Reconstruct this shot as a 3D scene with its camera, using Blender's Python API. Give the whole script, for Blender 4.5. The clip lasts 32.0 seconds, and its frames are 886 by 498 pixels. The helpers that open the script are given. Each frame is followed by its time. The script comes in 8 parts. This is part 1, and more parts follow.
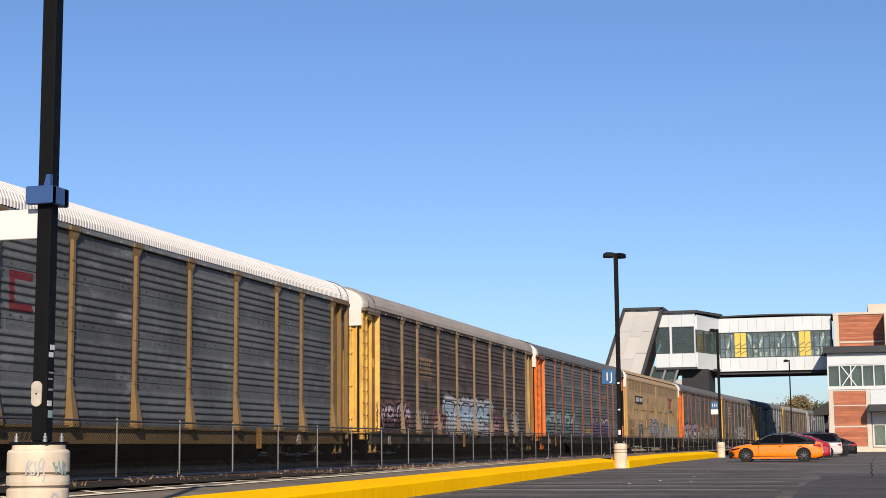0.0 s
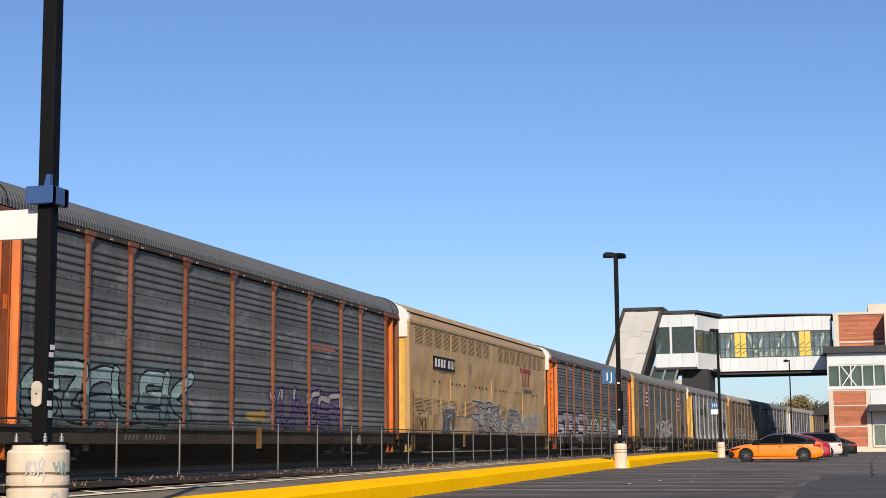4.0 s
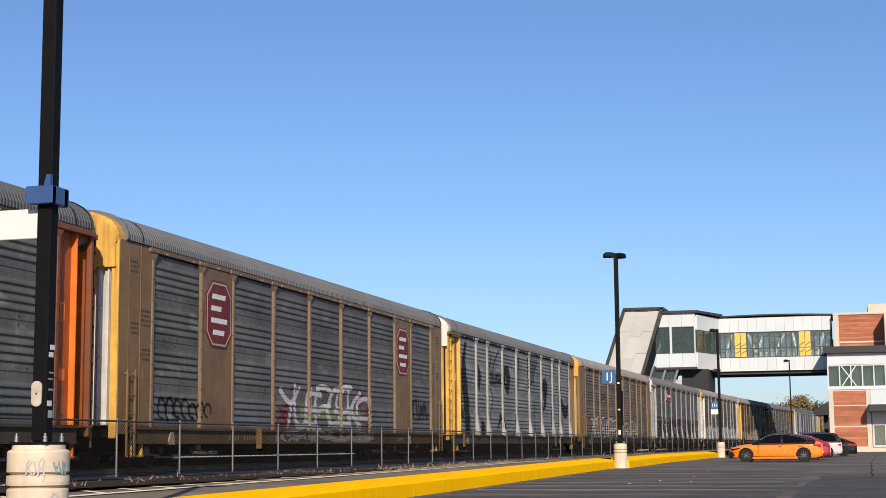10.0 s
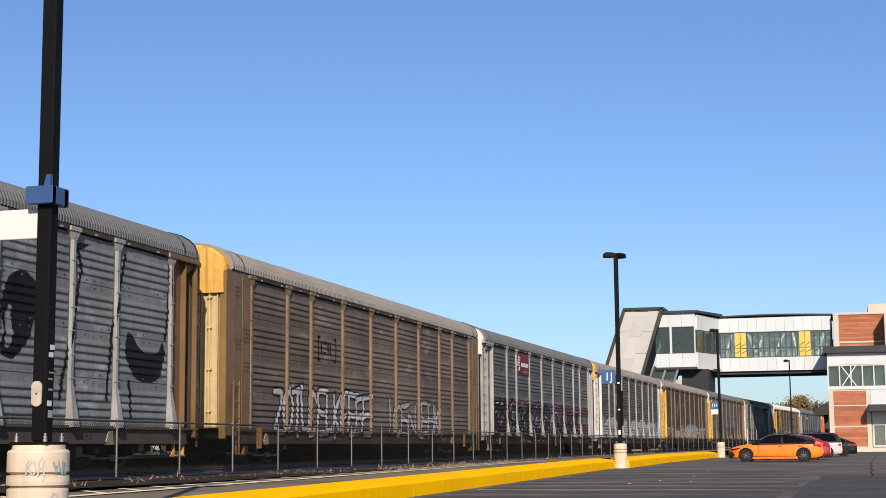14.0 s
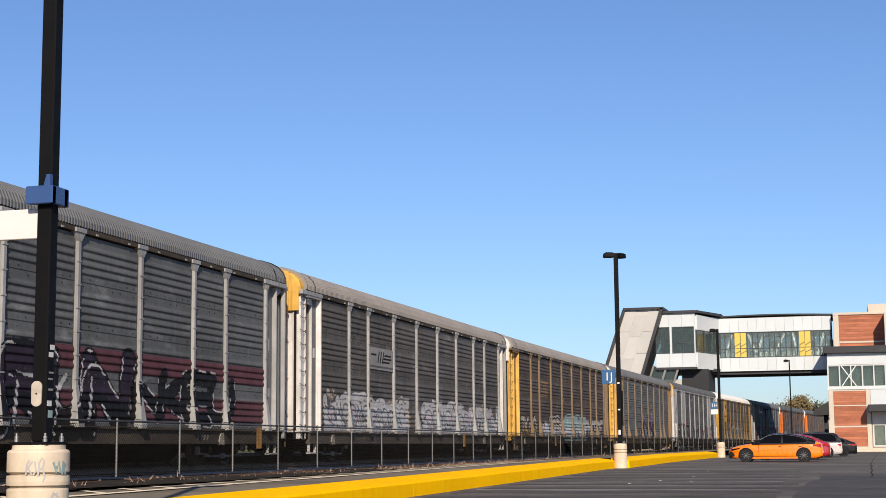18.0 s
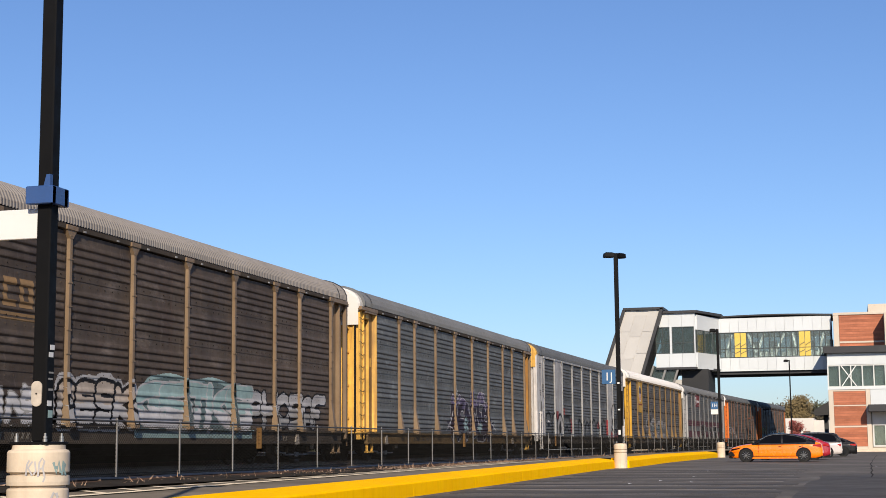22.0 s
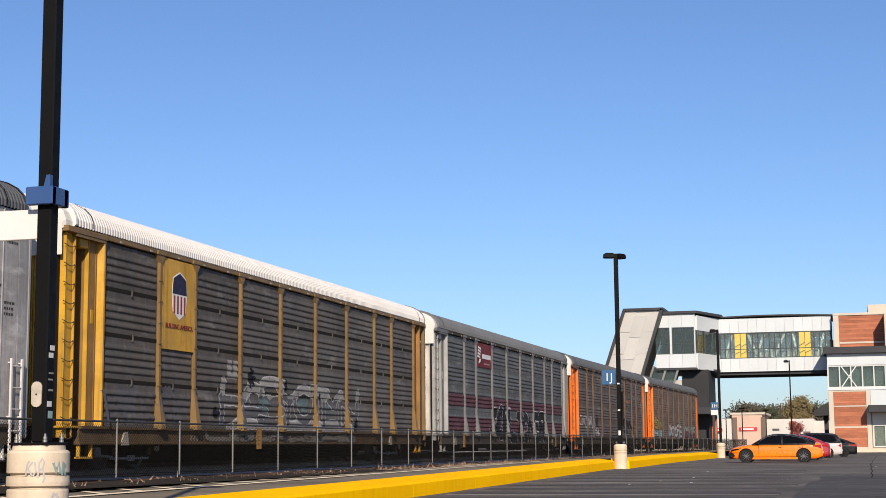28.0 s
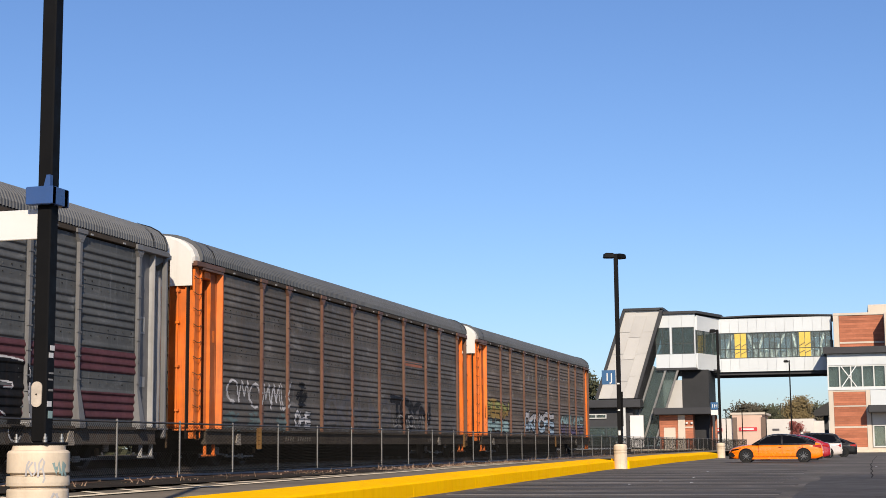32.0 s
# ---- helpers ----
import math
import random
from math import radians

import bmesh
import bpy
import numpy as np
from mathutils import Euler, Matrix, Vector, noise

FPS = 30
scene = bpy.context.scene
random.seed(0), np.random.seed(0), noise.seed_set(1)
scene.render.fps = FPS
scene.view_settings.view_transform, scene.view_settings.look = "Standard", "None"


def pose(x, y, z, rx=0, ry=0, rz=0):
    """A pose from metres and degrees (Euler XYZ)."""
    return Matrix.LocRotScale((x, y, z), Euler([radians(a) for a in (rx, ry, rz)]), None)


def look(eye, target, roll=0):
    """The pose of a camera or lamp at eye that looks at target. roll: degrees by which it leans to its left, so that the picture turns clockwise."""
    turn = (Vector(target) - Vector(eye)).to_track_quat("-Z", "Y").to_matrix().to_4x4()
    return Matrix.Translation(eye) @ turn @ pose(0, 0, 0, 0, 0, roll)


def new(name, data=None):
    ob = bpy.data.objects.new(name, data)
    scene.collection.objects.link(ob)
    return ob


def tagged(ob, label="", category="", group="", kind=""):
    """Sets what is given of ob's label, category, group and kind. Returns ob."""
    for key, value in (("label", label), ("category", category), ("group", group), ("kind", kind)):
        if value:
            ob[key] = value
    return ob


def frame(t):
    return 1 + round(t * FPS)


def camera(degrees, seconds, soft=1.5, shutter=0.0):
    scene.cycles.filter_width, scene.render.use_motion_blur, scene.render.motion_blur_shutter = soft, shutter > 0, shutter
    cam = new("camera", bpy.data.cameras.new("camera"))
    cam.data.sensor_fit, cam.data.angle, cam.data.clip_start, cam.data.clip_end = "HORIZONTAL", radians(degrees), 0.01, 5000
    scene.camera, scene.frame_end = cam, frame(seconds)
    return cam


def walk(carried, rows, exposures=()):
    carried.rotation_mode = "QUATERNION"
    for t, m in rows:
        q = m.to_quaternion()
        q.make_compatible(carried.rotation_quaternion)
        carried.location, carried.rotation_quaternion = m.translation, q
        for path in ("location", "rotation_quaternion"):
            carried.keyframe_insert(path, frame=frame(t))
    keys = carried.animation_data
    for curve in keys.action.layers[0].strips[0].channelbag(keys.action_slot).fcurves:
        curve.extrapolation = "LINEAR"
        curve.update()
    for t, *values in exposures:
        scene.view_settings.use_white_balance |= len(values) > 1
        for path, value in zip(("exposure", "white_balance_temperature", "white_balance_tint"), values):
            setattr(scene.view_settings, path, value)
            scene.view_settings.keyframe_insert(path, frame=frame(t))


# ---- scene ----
import itertools

# ---------------------------------------------------------------- camera
EYE = Vector((0.0, 0.0, 1.0))


def aim(yaw, pitch):
    y, p = radians(yaw), radians(pitch)
    return look(EYE, EYE + Vector((-math.sin(y) * math.cos(p), math.cos(y) * math.cos(p), math.sin(p))), -0.5)


cam = camera(33.25, 32.0, soft=0.75)
walk(cam, [(0, aim(15.368, 7.597)), (25.5, aim(15.368, 7.597)), (27.5, aim(15.368, 7.619)), (32, aim(15.368, 7.619))])

# ---------------------------------------------------------------- light
SUN = Vector((0.355, -1.0, 0.58)).normalized()
world = bpy.data.worlds.new("sky")
scene.world = world
world.use_nodes = True
_n = world.node_tree.nodes
_sky = _n.new("ShaderNodeTexSky")
_sky.sky_type = "NISHITA"
_sky.sun_disc = False
_sky.sun_elevation = math.asin(SUN.z)
_sky.sun_rotation = math.atan2(SUN.x, SUN.y)
_sky.air_density, _sky.dust_density, _sky.ozone_density, _sky.altitude = 1.0, 0.45, 3.6, 0.0
_n["Background"].inputs[1].default_value = 0.0885
_tint = _n.new("ShaderNodeMix")
_tint.data_type, _tint.blend_type = "RGBA", "MULTIPLY"
_tint.inputs[0].default_value = 1.0
_tint.inputs[7].default_value = (0.822, 0.927, 1.155, 1)
world.node_tree.links.new(_sky.outputs[0], _tint.inputs[6])
world.node_tree.links.new(_tint.outputs[2], _n["Background"].inputs[0])
_sun = new("sun", bpy.data.lights.new("sun", "SUN"))
_sun.data.energy, _sun.data.angle, _sun.data.color = 5.0, radians(0.5), (1.0, 0.86, 0.68)
_sun.matrix_world = look(SUN * 100, (0, 0, 0))
scene.view_settings.exposure = 0.32


# ---------------------------------------------------------------- materials
def mat(name, col, rough=0.6, metal=0.0, var=0.15, big=0.35, small=9.0, bump=0.0, streak=0.0, streak_col=(0.12, 0.06, 0.03),
        dust=0.0, dust_col=(0.22, 0.17, 0.12), rnd=0.0, tones=None, coat=0.0, spec=None, scuff=0.0):
    """A weathered surface: base colour varied at two scales, rain streaks running down, a dusty film, fine relief."""
    col = tuple(c * 0.875 for c in col)
    m = bpy.data.materials.new(name)
    m.use_nodes = True
    t = m.node_tree
    b = t.nodes["Principled BSDF"]

    def node(kind, **kw):
        n = t.nodes.new(kind)
        for k, v in kw.items():
            n.inputs[k].default_value = v
        return n

    def noise_of(scale, vec, detail=5.0, rough_=0.6):
        n = node("ShaderNodeTexNoise", Scale=scale, Detail=detail, Roughness=rough_)
        t.links.new(vec, n.inputs["Vector"])
        return n.outputs["Fac"]

    def rng(sock, a, c, lo, hi):
        n = t.nodes.new("ShaderNodeMapRange")
        for i, v in zip((1, 2, 3, 4), (a, c, lo, hi)):
            n.inputs[i].default_value = v
        t.links.new(sock, n.inputs[0])
        return n.outputs[0]

    def blend(fac, ca, cb, mode="MIX"):
        n = t.nodes.new("ShaderNodeMix")
        n.data_type, n.blend_type = "RGBA", mode
        for sock, v in ((n.inputs[0], fac), (n.inputs[6], ca), (n.inputs[7], cb)):
            if isinstance(v, (int, float)):
                sock.default_value = v
            elif isinstance(v, tuple):
                sock.default_value = (*v[:3], 1)
            else:
                t.links.new(v, sock)
        return n.outputs[2]

    tc = t.nodes.new("ShaderNodeTexCoord")
    co = tc.outputs["Object"]
    if rnd:
        oi = t.nodes.new("ShaderNodeObjectInfo")
        add = t.nodes.new("ShaderNodeVectorMath")
        add.operation = "MULTIPLY_ADD"
        comb = t.nodes.new("ShaderNodeCombineXYZ")
        for i in range(3):
            t.links.new(oi.outputs["Random"], comb.inputs[i])
        t.links.new(comb.outputs[0], add.inputs[0])
        add.inputs[1].default_value = (37.0, 53.0, 71.0)
        t.links.new(co, add.inputs[2])
        co = add.outputs[0]
    lo = tuple(max(0, c * (1 - var)) for c in col)
    hi = tuple(min(0.95, c * (1 + var)) for c in col)
    if tones:
        lo, hi = tones
    c1 = blend(rng(noise_of(big, co), 0.3, 0.7, 0, 1), lo, hi)
    c1 = blend(rng(noise_of(small, co, 6), 0.35, 0.75, 0, 0.5 * min(1, var * 3)), c1, tuple(c * 0.6 for c in col))
    if rnd:
        c1 = blend(1.0, c1, rng_col(t, oi.outputs["Random"], 1 - rnd, 1 + rnd), "MULTIPLY")
    if streak:
        mp = node("ShaderNodeMapping", Scale=(3.0, 3.0, 0.12))
        t.links.new(co, mp.inputs["Vector"])
        c1 = blend(rng(noise_of(2.2, mp.outputs[0], 6), 0.5, 0.75, 0, streak), c1, streak_col)
    if scuff:
        mp2 = node("ShaderNodeMapping", Scale=(1.0, 0.9, 2.6))
        t.links.new(co, mp2.inputs["Vector"])
        c1 = blend(rng(noise_of(0.9, mp2.outputs[0], 7, 0.65), 0.56, 0.72, 0, scuff), c1, tuple(min(0.9, c * 2.1 + 0.03) for c in col))
        c1 = blend(rng(noise_of(0.33, co, 4, 0.5), 0.48, 0.68, 0, scuff * 0.7), c1, tuple(c * 0.5 for c in col))
        mp3 = node("ShaderNodeMapping", Scale=(1.0, 5.0, 0.7))
        t.links.new(co, mp3.inputs["Vector"])
        c1 = blend(rng(noise_of(1.6, mp3.outputs[0], 5, 0.6), 0.58, 0.72, 0, scuff * 0.55), c1, tuple(min(0.9, c * 1.8 + 0.02) for c in col))
    if dust:
        c1 = blend(rng(noise_of(0.8, co, 8, 0.7), 0.35, 0.7, 0, dust), c1, dust_col)
    t.links.new(c1, b.inputs["Base Color"])
    t.links.new(rng(noise_of(small * 0.5, co), 0.3, 0.7, max(0.03, rough - 0.1), min(1, rough + 0.1)), b.inputs["Roughness"])
    b.inputs["Metallic"].default_value = metal
    if coat:
        b.inputs["Coat Weight"].default_value = coat
        b.inputs["Coat Roughness"].default_value = 0.05
    if spec is not None:
        b.inputs["Specular IOR Level"].default_value = spec
    if bump:
        bp = node("ShaderNodeBump", Strength=0.6, Distance=bump)
        t.links.new(noise_of(small * 2, co, 6), bp.inputs["Height"])
        t.links.new(bp.outputs[0], b.inputs["Normal"])
    return m


def rng_col(t, sock, lo, hi):
    n = t.nodes.new("ShaderNodeMapRange")
    n.inputs[3].default_value, n.inputs[4].default_value = lo, hi
    t.links.new(sock, n.inputs[0])
    c = t.nodes.new("ShaderNodeCombineXYZ")
    for i in range(3):
        t.links.new(n.outputs[0], c.inputs[i])
    return c.outputs[0]


MATS = {}


def M(name, *a, **k):
    if name not in MATS:
        MATS[name] = mat(name, *a, **k)
    return MATS[name]


def glass_mat(name, tint, rough=0.03):
    m = bpy.data.materials.new(name)
    m.use_nodes = True
    b = m.node_tree.nodes["Principled BSDF"]
    b.inputs["Base Color"].default_value = (*tint, 1)
    b.inputs["Roughness"].default_value = rough
    b.inputs["Transmission Weight"].default_value = 0.85
    b.inputs["IOR"].default_value = 1.35
    MATS[name] = m
    return m


# panels of the car sides
PANEL = dict(rough=0.6, metal=0.0, spec=0.12, var=0.25, big=0.5, small=7, streak=0.3, dust=0.2, rnd=0.12, scuff=0.8)
SLATE = dict(PANEL, dust_col=(0.17, 0.172, 0.17), streak_col=(0.07, 0.06, 0.055))
M("panel_grey", (0.099, 0.104, 0.107), **SLATE)
M("panel_blue", (0.104, 0.111, 0.114), **SLATE)
M("panel_brown", (0.066, 0.051, 0.043), streak_col=(0.10, 0.05, 0.03), **PANEL)
M("panel_tan_grey", (0.132, 0.108, 0.09), **PANEL)
M("panel_light", (0.186, 0.200, 0.206), **SLATE)
M("panel_dark", (0.085, 0.082, 0.08), **PANEL)
PAINT = dict(rough=0.5, spec=0.2, var=0.22, big=0.9, small=5, streak=0.5, dust=0.22, rnd=0.06)
RUSTY = dict(PAINT, streak=0.8, streak_col=(0.17, 0.07, 0.02), var=0.28)
M("yellow_paint", (0.72, 0.42, 0.085), **RUSTY)
# corner-plate coats: dirt plus the recess shade, both in the colour
M("yellow_worn_shaded", (0.26, 0.145, 0.045), **RUSTY)
M("orange_worn_shaded", (0.33, 0.075, 0.016), **RUSTY)
M("deep_yellow", (0.58, 0.32, 0.025), **RUSTY)
M("gold_paint", (0.20, 0.122, 0.043), **PAINT)
M("orange_paint", (0.74, 0.16, 0.014), **RUSTY)
M("rust_post", (0.19, 0.056, 0.026), **PAINT)
M("cream_post", (0.205, 0.143, 0.089), **PAINT)
STEEL_PAINT = dict(PAINT, dust_col=(0.20, 0.195, 0.19), streak_col=(0.10, 0.085, 0.075))
M("white_post", (0.33, 0.33, 0.335), **STEEL_PAINT)
M("end_white", (0.62, 0.595, 0.585), **STEEL_PAINT)
M("door_cream", (0.58, 0.45, 0.24), **PAINT)
M("ochre_paint", (0.40, 0.255, 0.075), **RUSTY)
M("rust_dark", (0.115, 0.05, 0.036), **PAINT)
M("brown_plate", (0.178, 0.105, 0.048), **PAINT)
M("steel_plate", (0.40, 0.39, 0.385), spec=0.25, rough=0.55, metal=0.0, var=0.35, big=0.7, small=8, streak=0.5, scuff=0.5)
M("white_cap", (0.63, 0.61, 0.575), spec=0.25, rough=0.5, var=0.08, streak=0.15)
M("tan_paint", (0.43, 0.272, 0.116), spec=0.12, rough=0.42, var=0.10, big=0.4, small=4, streak=0.16, dust=0.25, dust_col=(0.36, 0.25, 0.12), bump=0.004)
M("roof_white", (0.64, 0.62, 0.60), spec=0.25, rough=0.5, var=0.07, streak=0.1)
M("roof_grey", (0.125, 0.130, 0.137), spec=0.25, rough=0.55, metal=0.0, var=0.14, big=0.5, streak=0.1)
M("roof_slate", (0.085, 0.09, 0.098), spec=0.25, rough=0.55, metal=0.0, var=0.14, big=0.5)
M("roof_taupe", (0.23, 0.21, 0.195), spec=0.25, rough=0.55, metal=0.0, var=0.14, big=0.5)
M("sill_brown", (0.085, 0.052, 0.027), spec=0.12, rough=0.8, var=0.3, streak=0.5, streak_col=(0.04, 0.02, 0.01), dust=0.22)
M("sill_grey", (0.048, 0.041, 0.036), spec=0.12, rough=0.8, var=0.3, streak=0.5, streak_col=(0.03, 0.016, 0.01), dust=0.22)
M("sill_gold", (0.135, 0.085, 0.034), spec=0.12, rough=0.8, var=0.3, streak=0.5, streak_col=(0.05, 0.025, 0.01), dust=0.22)
M("sill_pale", (0.105, 0.098, 0.09), spec=0.12, rough=0.8, var=0.35, streak=0.7, streak_col=(0.07, 0.035, 0.02), dust=0.4, dust_col=(0.09, 0.06, 0.04))
M("gold_rust", (0.33, 0.16, 0.035), **RUSTY)
M("post_grey", (0.150, 0.150, 0.156), **STEEL_PAINT)
M("rust_dim", (0.125, 0.058, 0.042), **PAINT)
M("tag_white", (0.34, 0.30, 0.26), spec=0.1, rough=0.7, var=0.3, big=5, small=20)
M("gear_dust", (0.30, 0.28, 0.26), rough=0.8, spec=0.1, var=0.5, big=3, small=9)
M("stencil", (0.035, 0.028, 0.022), rough=0.7, var=0.2)
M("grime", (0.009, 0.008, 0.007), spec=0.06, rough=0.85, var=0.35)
M("wheel_steel", (0.12, 0.10, 0.09), rough=0.5, metal=0.7, var=0.3)
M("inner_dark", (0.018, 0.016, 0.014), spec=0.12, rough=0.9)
M("placard", (0.36, 0.19, 0.055), rough=0.7, spec=0.1, var=0.4, big=3, small=16, streak=0.6, streak_col=(0.13, 0.05, 0.02), dust=0.35, dust_col=(0.16, 0.08, 0.03))
M("placard_bar", (0.17, 0.085, 0.03), rough=0.8, spec=0.1, var=0.3)
for nm, c in (("ink_white", (0.51, 0.505, 0.52)), ("ink_black", (0.010, 0.010, 0.011)), ("ink_teal", (0.27, 0.39, 0.39)), ("ink_blue", (0.36, 0.47, 0.56)),
              ("ink_pink", (0.36, 0.20, 0.215)), ("ink_lime", (0.30, 0.31, 0.09)), ("ink_silver", (0.41, 0.405, 0.415)), ("ink_purple", (0.025, 0.018, 0.03)),
              ("ink_maroon", (0.15, 0.016, 0.027)), ("ink_rust", (0.33, 0.12, 0.075)), ("ink_red", (0.27, 0.042, 0.045)), ("ink_yellow", (0.34, 0.22, 0.06)),
              ("ink_grey", (0.09, 0.09, 0.10)), ("ink_violet", (0.10, 0.08, 0.16)), ("ink_moss", (0.17, 0.20, 0.10)), ("ink_ghost", (0.27, 0.265, 0.26)),
              ("ink_deep_teal", (0.10, 0.15, 0.158)), ("stripe_maroon", (0.095, 0.038, 0.046)), ("inner_grey", (0.085, 0.085, 0.085)), ("ink_navy", (0.03, 0.03, 0.07)), ("ink_dust", (0.40, 0.34, 0.29)), ("ink_pale_pink", (0.46, 0.36, 0.40)), ("ink_lavender", (0.36, 0.34, 0.41)), ("ink_rose", (0.19, 0.085, 0.092)), ("ink_tan", (0.25, 0.155, 0.075))):
    M(nm, c, rough=0.6, spec=0.1, var=0.22, big=1.5, small=8, streak=0.12, dust=0.0 if max(c) < 0.1 else 0.18)
# ground and station
M("asphalt", (0.146, 0.131, 0.115), spec=0.12, rough=0.85, var=0.5, big=0.22, small=3.4, dust=0.3, dust_col=(0.085, 0.08, 0.075), bump=0.014)
M("walk_asphalt", (0.215, 0.183, 0.143), spec=0.12, rough=0.9, var=0.3, big=0.3, small=3, bump=0.01)
M("line_white", (0.93, 0.80, 0.60), spec=0.05, rough=0.8, var=0.10, big=1.2, small=6, dust=0.10, dust_col=(0.3, 0.27, 0.22))
M("curb_yellow", (1.14, 0.575, 0.0), spec=0.02, rough=0.75, var=0.07, big=0.8, small=4, streak=0.22, streak_col=(0.50, 0.20, 0.0), dust=0.12, dust_col=(0.7, 0.36, 0.0), bump=0.004)
M("concrete", (0.70, 0.585, 0.45), spec=0.12, rough=0.85, var=0.16, big=1.6, small=9, streak=0.25, streak_col=(0.25, 0.21, 0.17), bump=0.006)
M("ballast", (0.036, 0.030, 0.025), spec=0.12, rough=0.95, var=0.45, big=1.2, small=11, bump=0.05)
M("dirt", (0.15, 0.11, 0.08), spec=0.12, rough=0.95, var=0.4, big=0.6, small=6, bump=0.03)
M("far_ground", (0.06, 0.055, 0.04), spec=0.12, rough=0.95, var=0.3, big=0.02, small=0.3)
M("galv", (0.24, 0.23, 0.22), rough=0.45, metal=0.6, var=0.2)
M("rail_dark", (0.034, 0.031, 0.029), rough=0.5, var=0.25)
M("sill_text", (0.17, 0.15, 0.125), rough=0.8, var=0.2)
M("wire", (0.012, 0.0115, 0.011), spec=0.12, rough=0.7, metal=0.0, var=0.2)
M("rail_steel", (0.20, 0.15, 0.12), rough=0.5, metal=0.5, var=0.3)
M("timber", (0.09, 0.07, 0.055), spec=0.12, rough=0.9, var=0.4)
M("dry_weed", (0.33, 0.22, 0.15), rough=0.9, var=0.5, big=2.0, small=14)
M("black_pole", (0.0045, 0.0045, 0.005), rough=0.6, var=0.25, big=2, small=12, spec=0.12)
M("blue_clamp", (0.035, 0.085, 0.24), rough=0.35, var=0.15)
M("sign_blue", (0.03, 0.11, 0.25), rough=0.4, var=0.1)
M("sign_white", (0.68, 0.67, 0.66), rough=0.5, var=0.05)
M("bolt_steel", (0.5, 0.49, 0.47), rough=0.35, metal=0.8)
M("white_cladding", (0.57, 0.605, 0.63), rough=0.4, var=0.04, big=0.3, rnd=0.03)
M("grey_cladding", (0.48, 0.465, 0.445), rough=0.45, var=0.06, big=0.4, rnd=0.07)
M("roof_charcoal", (0.052, 0.053, 0.058), spec=0.12, rough=0.5, var=0.15)
M("dark_shaft", (0.036, 0.037, 0.040), spec=0.12, rough=0.6, var=0.15)
M("mullion", (0.055, 0.065, 0.065), rough=0.4, metal=0.4)
M("white_frame", (0.55, 0.56, 0.55), rough=0.4, var=0.05)
M("brick_red", (0.42, 0.155, 0.09), spec=0.15, rough=0.85, var=0.2, big=0.6, small=6, rnd=0.16)
M("mortar", (0.24, 0.11, 0.075), rough=0.9, var=0.1)
M("precast", (0.56, 0.49, 0.41), rough=0.8, var=0.07)
M("guard_panel", (0.52, 0.53, 0.52), rough=0.5, var=0.25, big=0.9, small=2.0)
M("amber_panel", (0.72, 0.52, 0.10), rough=0.25, var=0.1)
M("white_steel", (0.74, 0.75, 0.75), rough=0.4, var=0.05)
glass_mat("station_glass", (0.17, 0.225, 0.23))
glass_mat("bridge_glass", (0.33, 0.40, 0.41))
M("verge", (0.085, 0.05, 0.036), spec=0.12, rough=0.95, var=0.45, big=0.7, small=5, bump=0.03)
M("plate_worn", (0.50, 0.44, 0.37), rough=0.5, var=0.2, big=8, small=30)
M("lot_band", (0.41, 0.37, 0.33), spec=0.12, rough=0.85, var=0.3, big=0.5, small=2.0, bump=0.01)
M("tar", (0.030, 0.027, 0.025), rough=0.9, spec=0.05, var=0.2)
M("lot_seal", (0.088, 0.079, 0.070), spec=0.12, rough=0.75, var=0.3, big=0.3, small=2.0, bump=0.01)
M("conduit", (0.012, 0.012, 0.013), rough=0.5)
M("room_wall", (0.22, 0.25, 0.24), rough=0.8, var=0.2)
M("shop_white", (0.60, 0.57, 0.53), rough=0.8, var=0.06)
M("shop_peach", (0.60, 0.42, 0.33), rough=0.8, var=0.06)
M("shop_brown", (0.16, 0.11, 0.085), rough=0.8, var=0.1)
M("sign_red", (0.55, 0.03, 0.04), rough=0.4)
M("bark", (0.08, 0.06, 0.045), rough=0.95, var=0.3)
M("leaf_green", (0.06, 0.065, 0.03), rough=0.8, var=0.35, rnd=0.1)
M("leaf_gold", (0.17, 0.125, 0.052), rough=0.8, var=0.35, rnd=0.1)
M("leaf_red", (0.32, 0.08, 0.065), rough=0.8, var=0.35)
M("leaf_olive", (0.085, 0.072, 0.046), rough=0.8, var=0.35, rnd=0.1)
M("car_orange", (1.05, 0.215, 0.0), rough=0.25, var=0.03, coat=0.8, big=0.5)
M("car_red", (0.35, 0.015, 0.03), rough=0.25, var=0.05, coat=0.8)
M("car_white", (0.55, 0.50, 0.48), rough=0.25, var=0.04, coat=0.8)
M("car_black", (0.008, 0.008, 0.009), rough=0.3, var=0.1, spec=0.2, coat=0.25)
M("car_glass", (0.004, 0.004, 0.005), rough=0.06, var=0.1, spec=0.12)
M("tyre", (0.010, 0.010, 0.010), rough=0.9)
M("rim_dark", (0.018, 0.018, 0.02), rough=0.35, metal=0.7)
M("rim_silver", (0.28, 0.28, 0.28), rough=0.3, metal=0.8)
M("lamp_red", (0.40, 0.01, 0.012), rough=0.15, coat=0.5)
M("bird_dark", (0.02, 0.02, 0.022), rough=0.8)


